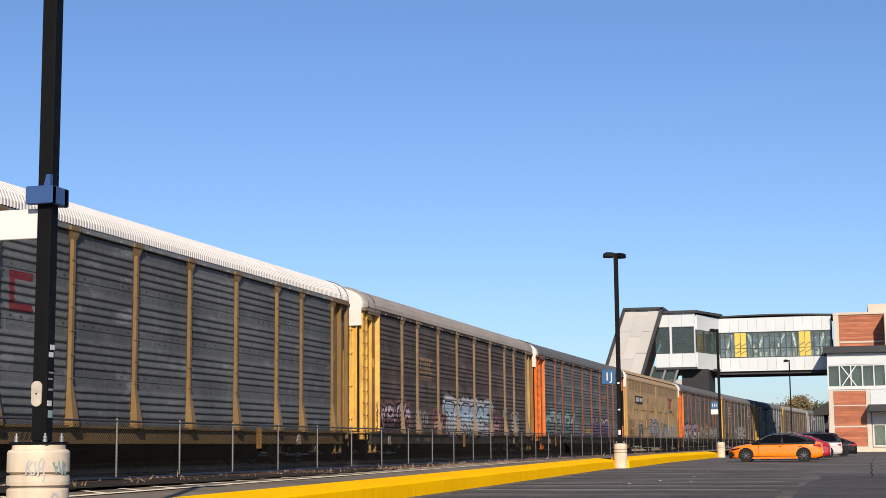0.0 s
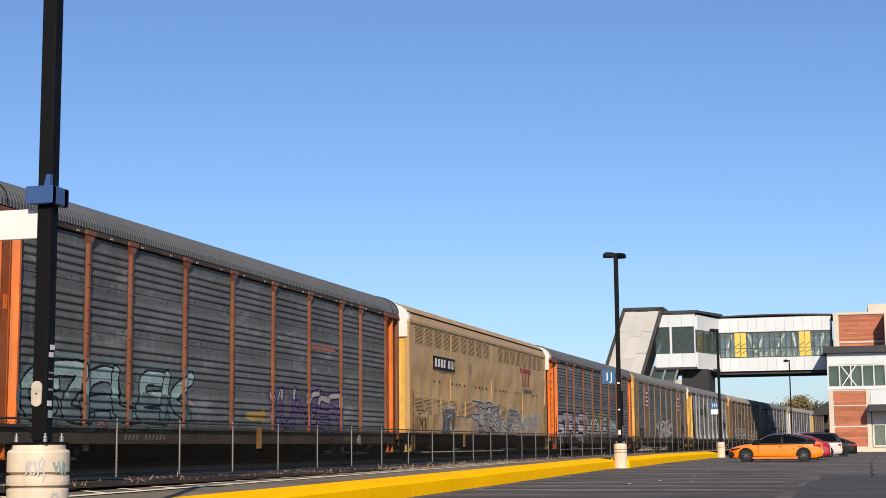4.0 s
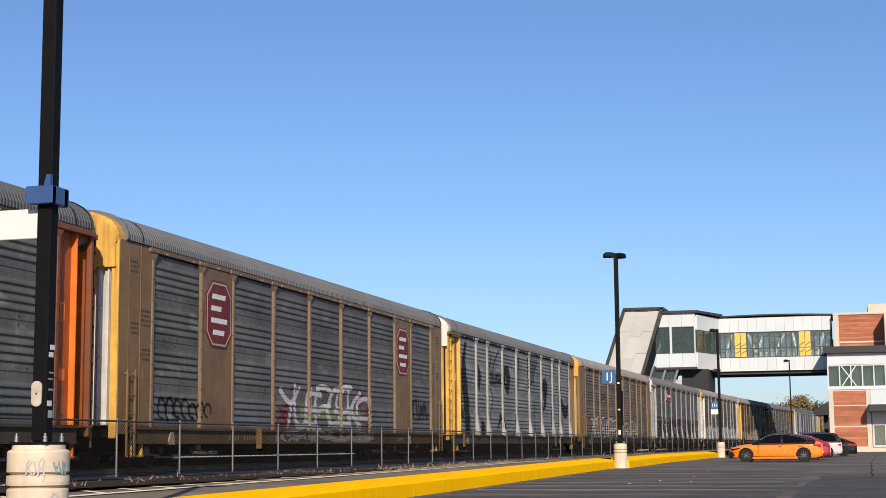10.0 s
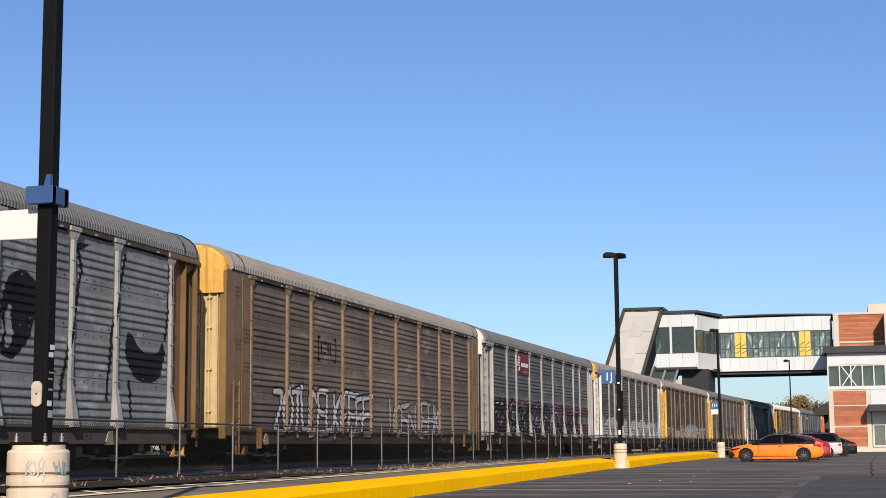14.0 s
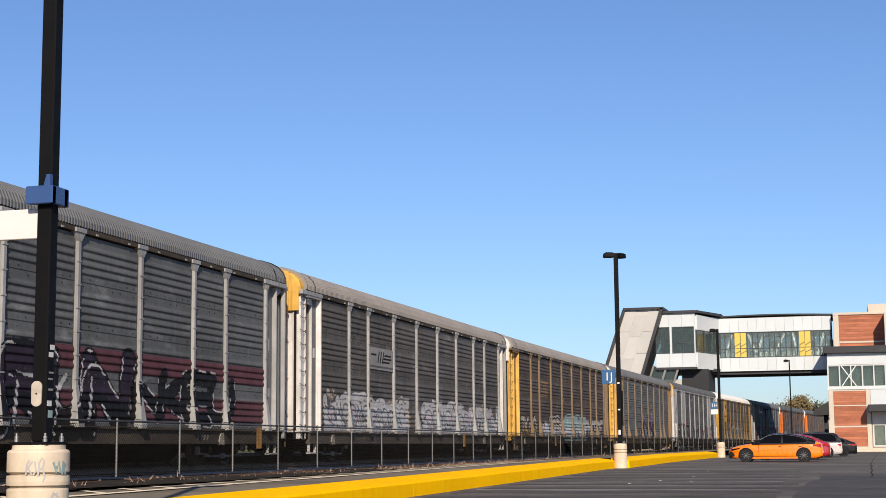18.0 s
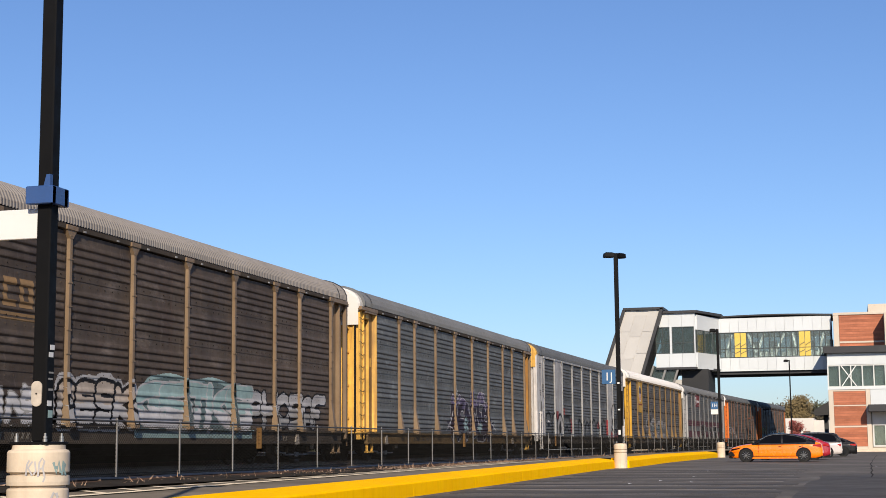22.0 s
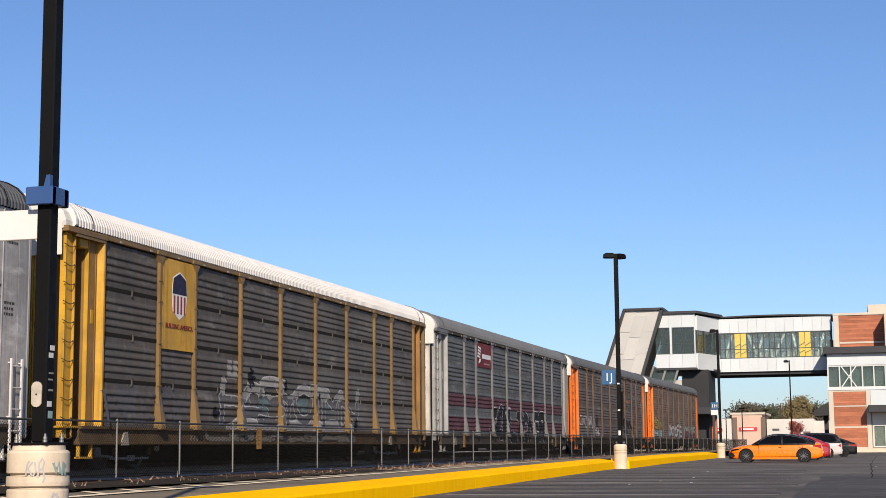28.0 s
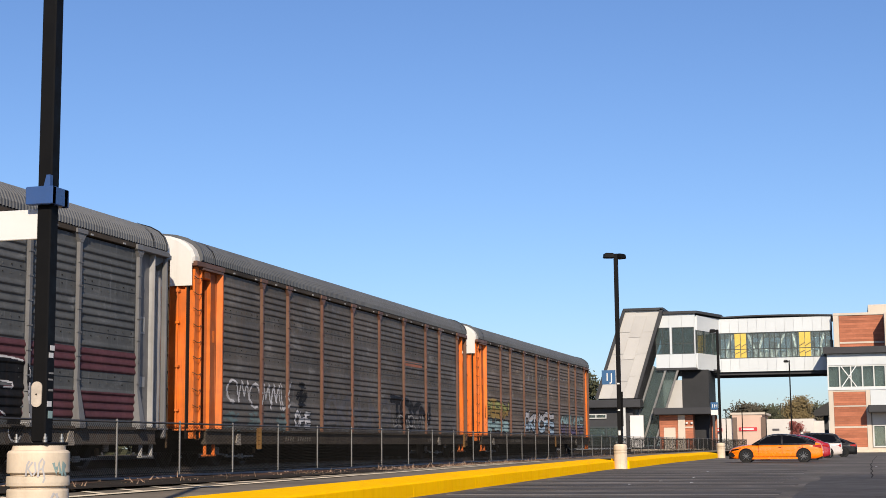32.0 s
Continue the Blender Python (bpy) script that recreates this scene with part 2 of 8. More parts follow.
# ---------------------------------------------------------------- mesh tools
class Geo:
    """Collects boxes, bars, tubes and sheets into one mesh."""

    def __init__(self):
        self.v, self.f, self.s, self.m = [], [], [], []

    def add(self, vs, fs, smooth=False, mi=0):
        o = len(self.v)
        self.v += [tuple(p) for p in vs]
        self.f += [tuple(i + o for i in q) for q in fs]
        self.s += [smooth] * len(fs)
        self.m += [mi] * len(fs)
        return self

    def box(self, x0, x1, y0, y1, z0, z1, mi=0, c=0.0):
        """A box; c chamfers its edges."""
        if c <= 0:
            vs = [(x, y, z) for z in (z0, z1) for x, y in ((x0, y0), (x1, y0), (x1, y1), (x0, y1))]
            return self.add(vs, [(3, 2, 1, 0), (4, 5, 6, 7), (0, 1, 5, 4), (1, 2, 6, 5), (2, 3, 7, 6), (3, 0, 4, 7)], mi=mi)
        ring = [(x0 + c, y0), (x1 - c, y0), (x1, y0 + c), (x1, y1 - c), (x1 - c, y1), (x0 + c, y1), (x0, y1 - c), (x0, y0 + c)]
        cx, cy = (x0 + x1) / 2, (y0 + y1) / 2
        kx, ky = 1 - c / max(1e-6, (x1 - x0) / 2), 1 - c / max(1e-6, (y1 - y0) / 2)
        small = [(cx + (x - cx) * kx, cy + (y - cy) * ky) for x, y in ring]
        vs = [(*p, z0) for p in small] + [(*p, z0 + c) for p in ring] + [(*p, z1 - c) for p in ring] + [(*p, z1) for p in small]
        fs = [tuple(range(7, -1, -1)), tuple(range(24, 32))]
        for k in range(3):
            fs += [(k * 8 + i, k * 8 + (i + 1) % 8, k * 8 + 8 + (i + 1) % 8, k * 8 + 8 + i) for i in range(8)]
        return self.add(vs, fs, mi=mi)

    def bar(self, a, b, w, h=None, mi=0):
        """A square bar from a to b."""
        h = h or w
        a, b = Vector(a), Vector(b)
        d = (b - a).normalized()
        u = d.cross(Vector((0, 0, 1)))
        u = u.normalized() if u.length > 1e-4 else Vector((1, 0, 0))
        n = u.cross(d)
        vs = [p + u * sx * w / 2 + n * sz * h / 2 for p in (a, b) for sx, sz in ((-1, -1), (1, -1), (1, 1), (-1, 1))]
        return self.add(vs, [(3, 2, 1, 0), (4, 5, 6, 7), (0, 1, 5, 4), (1, 2, 6, 5), (2, 3, 7, 6), (3, 0, 4, 7)], mi=mi)

    def tube(self, a, b, r, r2=None, seg=10, mi=0, smooth=True, caps=True):
        r2 = r if r2 is None else r2
        a, b = Vector(a), Vector(b)
        d = (b - a).normalized()
        u = d.cross(Vector((0, 0, 1)))
        u = u.normalized() if u.length > 1e-4 else Vector((1, 0, 0))
        n = u.cross(d)
        cs = [(math.cos(2 * math.pi * i / seg), math.sin(2 * math.pi * i / seg)) for i in range(seg)]
        vs = [a + (u * c + n * s) * r for c, s in cs] + [b + (u * c + n * s) * r2 for c, s in cs]
        self.add(vs, [(i, (i + 1) % seg, seg + (i + 1) % seg, seg + i) for i in range(seg)], smooth, mi)
        if caps:
            self.add(vs[:seg], [tuple(range(seg - 1, -1, -1))], False, mi)
            self.add(vs[seg:], [tuple(range(seg))], False, mi)
        return self

    def prism(self, pts, axis, a, b, mi=0, smooth=False):
        """A flat outline pulled along an axis from a to b. pts in the two other axes, in order."""
        k = "xyz".index(axis)

        def at(p, w):
            q = list(p)
            q.insert(k, w)
            return tuple(q)
        n = len(pts)
        vs = [at(p, a) for p in pts] + [at(p, b) for p in pts]
        self.add(vs, [(i, (i + 1) % n, n + (i + 1) % n, n + i) for i in range(n)], smooth, mi)
        self.add(vs, [tuple(range(n - 1, -1, -1)), tuple(range(n, 2 * n))], False, mi)
        return self

    def sheet(self, rows, smooth=False, mi=0, closed=False):
        """A skin over rows of points."""
        n = len(rows[0])
        fs = []
        for r in range(len(rows) - 1):
            for i in range(n if closed else n - 1):
                j = (i + 1) % n
                fs.append((r * n + i, r * n + j, (r + 1) * n + j, (r + 1) * n + i))
        return self.add([p for row in rows for p in row], fs, smooth, mi)

    def lathe(self, prof, seg=24, mi=0, center=(0, 0, 0), smooth=True):
        rows = [[(center[0] + r * math.cos(2 * math.pi * i / seg), center[1] + r * math.sin(2 * math.pi * i / seg), center[2] + z) for i in range(seg)] for r, z in prof]
        return self.sheet(rows, smooth, mi, True)

    def mesh(self, name, fix=True):
        me = bpy.data.meshes.new(name)
        me.from_pydata(self.v, [], self.f)
        me.polygons.foreach_set("use_smooth", self.s)
        me.polygons.foreach_set("material_index", self.m)
        if fix and len(self.f) < 60000:
            bm = bmesh.new()
            bm.from_mesh(me)
            bmesh.ops.recalc_face_normals(bm, faces=bm.faces)
            bm.to_mesh(me)
            bm.free()
        me.update()
        return me


def mats_on(ob, materials):
    """Sets materials on the object, so that alike pieces may share a mesh."""
    names = [materials] if isinstance(materials, str) else materials
    while len(ob.data.materials) < len(names):
        ob.data.materials.append(None)
    for slot, nm in zip(ob.material_slots, names):
        slot.link = "OBJECT"
        slot.material = MATS[nm]


def part(name, geo, material, parent=None, label="", at=None):
    me = geo.mesh(name) if isinstance(geo, Geo) else geo
    ob = new(name, me)
    mats_on(ob, material)
    if parent:
        ob.parent = parent
    if at is not None:
        ob.matrix_basis = at if isinstance(at, Matrix) else Matrix.Translation(at)
    if label:
        ob["label"] = label
    return ob


def thing(name, label, category, group="", kind="", at=None):
    ob = new(name)
    ob.empty_display_size = 0.3
    if at is not None:
        ob.matrix_basis = at if isinstance(at, Matrix) else Matrix.Translation(at)
    return tagged(ob, label, category, group, kind)


def text_part(name, body, size, material, parent, m, depth=0.004):
    cu = bpy.data.curves.new(name, "FONT")
    cu.body, cu.size, cu.extrude = body, size, depth
    cu.align_x, cu.align_y = "CENTER", "CENTER"
    tmp = bpy.data.objects.new(name, cu)
    scene.collection.objects.link(tmp)
    bpy.context.view_layer.update()
    me = bpy.data.meshes.new_from_object(tmp.evaluated_get(bpy.context.evaluated_depsgraph_get()))
    bpy.data.objects.remove(tmp)
    return part(name, me, material, parent, at=m)


# ---------------------------------------------------------------- lie of the land
def lot_z(y):
    """Height of the car park, which climbs slightly away from the camera."""
    return -0.006 * (60 - max(y, -60)) if y < 60 else min(0.08, 0.004 * (y - 60))


def side_x(y):
    """The near side of the train, on a long gentle bend."""
    return -15.85 + 2.522e-4 * max(y - 60, 0) ** 2


RAIL_Z = 0.55
HALF_W = 1.52


def track_x(y):
    return side_x(y) - HALF_W


# ---------------------------------------------------------------- ground
def ground():
    g = Geo()
    ys = [-400, -60, -20, 0, 10, 20, 30, 40, 50, 60, 70, 80, 100, 130, 160, 200, 260, 350, 600, 1200, 3000]
    xs = [-2500, -400, -60, -30, -10.2, 0, 10, 30, 80, 400, 2500]
    g.sheet([[(x, y, lot_z(y)) for x in xs] for y in ys])
    ob = part("ground", g, "asphalt")
    tagged(ob, "worn grey asphalt car park climbing gently", "ground", kind="structure")


def far_ground():
    g = Geo()
    ys = [-420, -60, 0, 60, 100, 140, 180, 220, 260, 300, 400]
    g.sheet([[(x, y, 0.10 + 0.02 * k) for k, x in enumerate((-600, -120, track_x(y) - 4))] for y in ys])
    tagged(part("ground_beyond", g, "far_ground"), "dry grassy ground beyond the railway", "ground", kind="structure")


def ballast():
    ys = [-402 + 6 * i for i in range(160)]
    prof = ((-4.2, 0.13), (-2.6, 0.33), (-0.8, 0.36), (0.8, 0.36), (1.9, 0.33), (2.3, 0.40), (3.6, 0.30))
    g = Geo()
    g.sheet([[(track_x(y) + dx, y, z + 0.01 * math.sin(y * 1.7 + dx * 3)) for dx, z in prof] for y in ys])
    tagged(part("ballast", g, "ballast"), "dark crushed stone ballast under the railway track", "ballast", kind="structure")
    tr = thing("railway_track", "rusty steel rails on dark timber sleepers", "railway track", kind="structure")
    for sx in (-0.75, 0.75):
        r = Geo()
        r.sheet([[(track_x(y) + sx + dx, y, z) for dx, z in ((-0.07, 0.37), (-0.012, 0.40), (-0.012, 0.51), (-0.036, 0.52), (-0.036, RAIL_Z), (0.036, RAIL_Z), (0.036, 0.52), (0.012, 0.51), (0.012, 0.40), (0.07, 0.37))] for y in ys])
        part("rail", r, "rail_steel", tr)
    s = Geo().box(-1.3, 1.3, -0.11, 0.11, 0.24, 0.385, c=0.012).mesh("sleeper")
    for i in range(280):
        y = 15 + 0.6 * i
        part("sleeper", s, "timber", tr, at=Matrix.Translation((track_x(y), y, 0)))


def edge_z(y):
    """The walkway at its far edge."""
    return 0.26 + 0.0025 * (y - 30)


def walk_z(x, y):
    u = min(1, max(0, (-10.88 - x) / 3.2))
    return (lot_z(y) + 0.435) * (1 - u) + edge_z(y) * u


def curb():
    cu = thing("curb", "high yellow-painted concrete kerb with sloping top", "kerb", kind="structure")
    for y0, y1, xf in ((4.0, 64.9, -10.1), (64.91, 108.0, -9.54)):
        y = y0
        n = 0
        while y < y1 - 0.2:
            ye = min(y1, y + 6.0)
            g = Geo()
            rows = []
            for k in range(5):
                yy = y + 0.006 + (ye - y - 0.012) * k / 4
                z = lot_z(yy)
                wob = 0.012 * math.sin(yy * 0.9) + 0.008 * math.sin(yy * 3.1)
                rows.append([(xf + wob, yy, z - 0.2), (xf - 0.005 + wob, yy, z + 0.12), (xf - 0.012 + wob, yy, z + 0.305 + 0.4 * wob), (xf - 0.03 + wob, yy, z + 0.328 + 0.3 * wob), (xf - 0.08 + wob, yy, z + 0.345),
                             (xf - 0.35, yy, z + 0.385), (xf - 0.78, yy, z + 0.44), (xf - 0.80, yy, z + 0.2)])
            g.sheet(rows)
            for r in (rows[0], rows[-1]):
                g.add(r, [tuple(range(len(r)))])
            part("kerb_length", g, "curb_yellow", cu)
            y, n = ye, n + 1


def walkway():
    g = Geo()
    ys = [-20, 0, 10, 20, 30, 40, 50, 60, 64.92, 64.98, 70, 80, 90, 100, 110, 130, 160]
    g.sheet([[(-10.24 if y > 64.95 else -10.86, y, lot_z(y) + 0.43), (side_x(y) + 1.7, y, edge_z(y)), (side_x(y) + 1.66, y, edge_z(y) - 0.1)] for y in ys])
    ob = part("pavement", g, "walk_asphalt")
    tagged(ob, "dark asphalt walkway behind the kerb with painted lines", "pavement", kind="structure")
    v = Geo()
    rnd = random.Random(9)
    v.sheet([[(side_x(y) + 1.72 + rnd.uniform(-.08, .08), y, edge_z(y) + 0.004), (side_x(y) + 1.45, y, 0.6 * edge_z(y) + 0.16 + rnd.uniform(0, .03)), (side_x(y) + 1.1, y, 0.37 + rnd.uniform(0, .03)), (side_x(y) + 0.4, y, 0.40)] for y in [-20 + 1.5 * i for i in range(122)]])
    tagged(part("verge", v, "verge"), "strip of earth and dead leaves along the fence foot", "verge", kind="structure")
    # painted lines on it
    for x in (-12.72, -14.02):
        s = Geo()
        s.sheet([[(x - 0.14, y, walk_z(x - .14, y) + 0.01), (x + 0.12, y, walk_z(x + .12, y) + 0.01)] for y in range(2, 66, 4)])
        part("painted_line", s, "line_white", ob)
    for i in range(42):
        y = 5.3 + 1.41 * i
        s = Geo()
        s.add([(-12.6, y, walk_z(-12.6, y) + 0.01), (-12.6, y + 0.24, walk_z(-12.6, y + .24) + 0.01), (-13.9, y + 1.6, walk_z(-13.9, y + 1.6) + 0.01), (-13.9, y + 1.36, walk_z(-13.9, y + 1.36) + 0.01)], [(0, 1, 2, 3)])
        part("painted_bar", s, "line_white", ob)


def lot_lines():
    """Worn pale bands across the parking bays, and a darker sealed patch."""
    gr = bpy.data.objects["ground"]
    rnd = random.Random(3)
    for i, y in enumerate((20.6, 23.5, 26.4, 29.4, 32.4, 35.4, 38.4, 41.5, 44.7, 47.9, 51.2, 54.6, 58.2)):
        x1 = -1.85 + rnd.uniform(-0.25, 0.25)
        for name, mt, w, off, lift in (("bay_line", "lot_band", 0.10, 0.0, 0.007), ("dark_band", "lot_seal", rnd.uniform(0.45, 0.75), 1.1, 0.004)):
            s = Geo()
            rows = []
            for k in range(13):
                x = -9.7 + (x1 + rnd.uniform(-.05, .05) * off + 9.7) * k / 12
                e0, e1 = rnd.uniform(-1, 1) * 0.35 * w, rnd.uniform(-1, 1) * 0.35 * w
                yy = y + off
                rows.append([(x, yy - w + e0, lot_z(yy - w) + lift), (x, yy + w + e1, lot_z(yy + w) + lift)])
            s.sheet(rows)
            part(name, s, mt, gr)
    s = Geo()
    rows = []
    for k in range(17):
        y = 22 + 1.9 * k
        rows.append([(-1.5 + 0.02 * k + rnd.uniform(-.15, .15), y, lot_z(y) + 0.003), (9.0 + rnd.uniform(-.3, .3), y + rnd.uniform(-.2, .2), lot_z(y) + 0.003)])
    s.sheet(rows)
    part("sealed_patch", s, "lot_seal", gr)
    for pts in (((0.42, 49), (0.50, 52), (0.46, 55), (0.56, 58), (0.52, 62), (0.62, 66), (0.58, 71), (0.72, 77), (0.80, 84), (0.98, 92), (1.15, 102), (1.5, 118)), ((-1.6, 104), (-0.4, 106), (1.0, 103), (2.6, 107), (4.5, 104)), ((-2.2, 52), (-1.4, 53), (-0.6, 52.6), (0.5, 54)), ((-0.5, 90), (0.4, 91), (2.0, 90.5)), ((-8.6, 34), (-6.0, 34.6), (-3.4, 33.9), (-1.5, 34.8), (0.5, 34.2)), ((-4.0, 30.2), (-2.2, 29.6), (-0.6, 30.4)), ((-7.5, 57), (-5, 57.4), (-2.5, 56.8))):
        s = Geo()
        s.sheet([[(x - 0.018 - 0.012 * math.sin(5 * x), y, lot_z(y) + 0.009), (x + 0.02, y + 0.05, lot_z(y) + 0.009)] for x, y in pts])
        part("crack", s, "tar", gr, "tar-filled crack")
    for k, (x, y) in enumerate(((-5.2, 50.0), (-5.8, 46.0), (-4.7, 44.5), (-6.3, 43.0), (0.8, 66.0), (-5.5, 58.0))):
        t = thing("litter_scrap", "pale paper scrap lying on the asphalt", "litter", group="litter scraps", at=(x, y, lot_z(y)))
        part("sheet", Geo().add([(-.05, -.06, .004), (.06, -.05, .012), (.05, .06, .006), (-.06, .04, .02)], [(0, 1, 2, 3)]), "sign_white", t)


def fence():
    f = thing("chain_link_fence", "low chain-link fence with galvanised posts along the track", "fence", kind="structure")
    post = Geo().tube((0, 0, -0.1), (0, 0, 1.17), 0.027, seg=8).tube((0, 0, 1.17), (0, 0, 1.21), 0.034, 0.016, seg=8).mesh("post")
    step = 3.05
    link = Geo()
    pitch = 0.085
    h = 1.10
    n = int((step + h) / pitch) + 1
    w = 0.0021
    for sgn in (1, -1):
        for i in range(n):
            a = -h + i * pitch
            y0, z0, y1, z1 = a, 0.0, a + h, h
            if y0 < 0:
                z0, y0 = -y0, 0.0
            if y1 > step:
                z1, y1 = h - (y1 - step), step
            if y1 - y0 < 0.02:
                continue
            if sgn < 0:
                y0, y1 = step - y0, step - y1
            link.add([(0, y0, z0 - w), (0, y0, z0 + w), (0, y1, z1 + w), (0, y1, z1 - w), (0.006, y0, z0), (0.006, y1, z1)], [(0, 1, 4), (2, 3, 5), (0, 4, 5, 3), (1, 2, 5, 4), (0, 3, 2, 1)])
    link_me = link.mesh("chain_link", fix=False)
    bar = Geo().tube((0, 0, 1.15), (0, step, 1.15), 0.022, seg=8, caps=False).mesh("top_rail")
    low = Geo().tube((0, 0, 0.05), (0, step, 0.05), 0.012, seg=6, caps=False).mesh("bottom_wire")
    for k in range(-9, 47):
        y = 28.62 + step * k
        x, x2 = side_x(y) + 0.8, side_x(y + step) + 0.8
        m = Matrix.Translation((x, y, 0.45)) @ Matrix.Rotation(math.atan2(-(x2 - x), step), 4, "Z")
        part("post", post, "galv", f, at=m)
        part("top_rail", bar, "rail_dark", f, at=m)
        part("chain_link", link_me, "wire", f, at=m)
        part("bottom_wire", low, "wire", f, at=m)


def conduit():
    c = Geo()
    rows = []
    for k in range(60):
        y = 6 + 2.6 * k
        rows.append([(side_x(y) + 0.98 + 0.05 * math.cos(a), y, 0.40 + 0.015 * math.sin(y) + 0.05 * math.sin(a)) for a in [i * math.pi / 3 for i in range(6)]])
    c.sheet(rows, closed=True)
    tagged(part("conduit", c, "conduit"), "black conduit pipe along the fence foot", "pipe")


def far_side():
    """The platform beyond the track, and scrub added behind to darken the view under wagons."""
    p = Geo()
    ys = [-60 + 10 * i for i in range(20)]
    p.sheet([[(track_x(y) - 2.75, y, 0.2), (track_x(y) - 2.75, y, 0.74)] for y in ys])
    p.sheet([[(track_x(y) - 2.95, y, 0.84), (track_x(y) - 6.5, y, 0.84), (track_x(y) - 6.5, y, 0.1)] for y in ys])
    ob = tagged(part("platform", p, "dirt"), "low concrete platform beyond the track", "platform", kind="structure")
    e = Geo()
    e.sheet([[(track_x(y) - 2.70, y, 0.74), (track_x(y) - 2.70, y, 0.845), (track_x(y) - 2.96, y, 0.845)] for y in ys])
    part("painted_edge", e, "sign_white", ob, "white painted platform edge")
    # assumed leaf belt, mostly hidden, backing the gaps under the train with dark
    rnd = random.Random(12)
    g = Geo()
    for i in range(9000):
        y = rnd.uniform(-70, 150)
        x = -46 + rnd.gauss(0, 1.6) + 0.02 * y
        h = 3.2 + 0.7 * math.sin(y * .35) + 0.5 * math.sin(y * 1.1)
        z = 0.1 + h * rnd.random() ** 0.7
        s = rnd.uniform(.18, .42)
        u = Vector((rnd.gauss(0, 1), rnd.gauss(0, 1), rnd.gauss(0, 1))).normalized()
        w = u.orthogonal().normalized()
        c = Vector((x, y, z))
        g.add([c - u * s, c + w * s * .6, c + u * s, c - w * s * .6], [(0, 1, 2, 3)])
    tagged(part("scrub", g.mesh("scrub", fix=False), "leaf_green"), "dark scrub added beyond the railway to darken the view under the wagons", "bushes", kind="stuff")


def weeds():
    """Dead leaves and stalks, thick in some places and thin in others."""
    rnd = random.Random(5)
    g = Geo()
    for i in range(9000):
        y = 10 + 95 * rnd.random() ** 1.4
        heap = 0.5 + 0.3 * math.sin(y * 0.83 + 1.0) + 0.25 * math.sin(y * 2.3)
        if rnd.random() > heap:
            continue
        x = side_x(y) + rnd.choice((1.62, 1.62, 1.66, 1.30)) + rnd.gauss(0, 0.10)
        x = min(x, side_x(y) + 1.9)
        z = 0.38 if x < side_x(y) + 1.2 else edge_z(y) + 0.015 if x > side_x(y) + 1.5 else 0.6 * edge_z(y) + 0.165
        tall = rnd.random() < 0.05
        h = rnd.uniform(0.01, 0.05) * (4.0 if tall else 1)
        dx, dy = rnd.gauss(0, 0.05), rnd.gauss(0, 0.07)
        w = rnd.uniform(0.006, 0.012) if tall else rnd.uniform(0.02, 0.045)
        g.add([(x - w, y, z), (x + w, y + w, z), (x + dx, y + dy, z + h), (x, y - 1.4 * w, z + 0.3 * h)], [(0, 1, 2), (1, 3, 2), (0, 2, 3)])
    tagged(part("dry_weeds", g, "dry_weed"), "dry brown leaves and weeds along the fence foot", "weeds", kind="stuff")


# ---------------------------------------------------------------- lamp posts in the car park
def concrete_base(m, scale=1.0):
    g = Geo()
    r = 0.288
    g.lathe([(0.0, 1.14), (r - 0.045, 1.14), (r - 0.04, 1.10), (r - 0.012, 1.09), (r, 1.07), (r, 0.892), (r - 0.012, 0.882), (r - 0.034, 0.878), (r - 0.034, 0.862), (r, 0.856), (r + 0.003, 0.80), (r, 0.768), (r - 0.034, 0.762), (r - 0.034, 0.744), (r - 0.008, 0.736), (r - 0.004, 0.72), (r - 0.004, -0.5)], seg=72, smooth=False)
    return g


def lamp_post(x, y, top, base_z, arms, label, w=0.09, lean=0.0):
    t = thing("street_lamp", label, "street lamp", group="car park lamps", at=(x, y, base_z))
    b = part("base", concrete_base(None), "concrete", t, "round concrete footing")
    pole = Geo().box(-w, w, -w, w, 1.17, top - base_z, c=0.012)
    part("pole", pole, "black_pole", t, at=(lean, 0, 0))
    part("foot_plate", Geo().box(-0.2, 0.2, -0.2, 0.2, 1.145, 1.17, c=0.006), "black_pole", t)
    for sx in (-0.15, 0.15):
        for sy in (-0.15, 0.15):
            part("bolt", Geo().tube((sx, sy, 1.13), (sx, sy, 1.25), 0.011, seg=8).tube((sx, sy, 1.17), (sx, sy, 1.195), 0.024, seg=6).tube((sx, sy, 1.2), (sx, sy, 1.222), 0.022, seg=6), "bolt_steel", t)
    hz = top - base_z
    for ax, ay in arms:
        h = Geo()
        d = Vector((ax, ay, 0))
        n = Vector((-ay, ax, 0))
        h.bar(d * 0.05 + Vector((0, 0, hz - 0.08)), d * 0.3 + Vector((0, 0, hz - 0.08)), 0.07)
        p = part("lamp_head", h, "black_pole", t)
        k = Geo()
        ring = []
        for w, l0, l1, z in ((0.15, 0.12, 0.50, -0.14), (0.18, 0.10, 0.54, -0.11), (0.17, 0.12, 0.52, 0.05), (0.10, 0.18, 0.46, 0.09)):
            ring.append([d * l + n * s * w + Vector((0, 0, hz - 0.06 + z)) for l, s in ((l0, -1), (l1, -1), (l1, 1), (l0, 1))])
        k.sheet(ring, closed=True)
        k.add(ring[0], [(0, 1, 2, 3)]).add(ring[-1], [(0, 1, 2, 3)])
        part("housing", k, "black_pole", p)
    return t


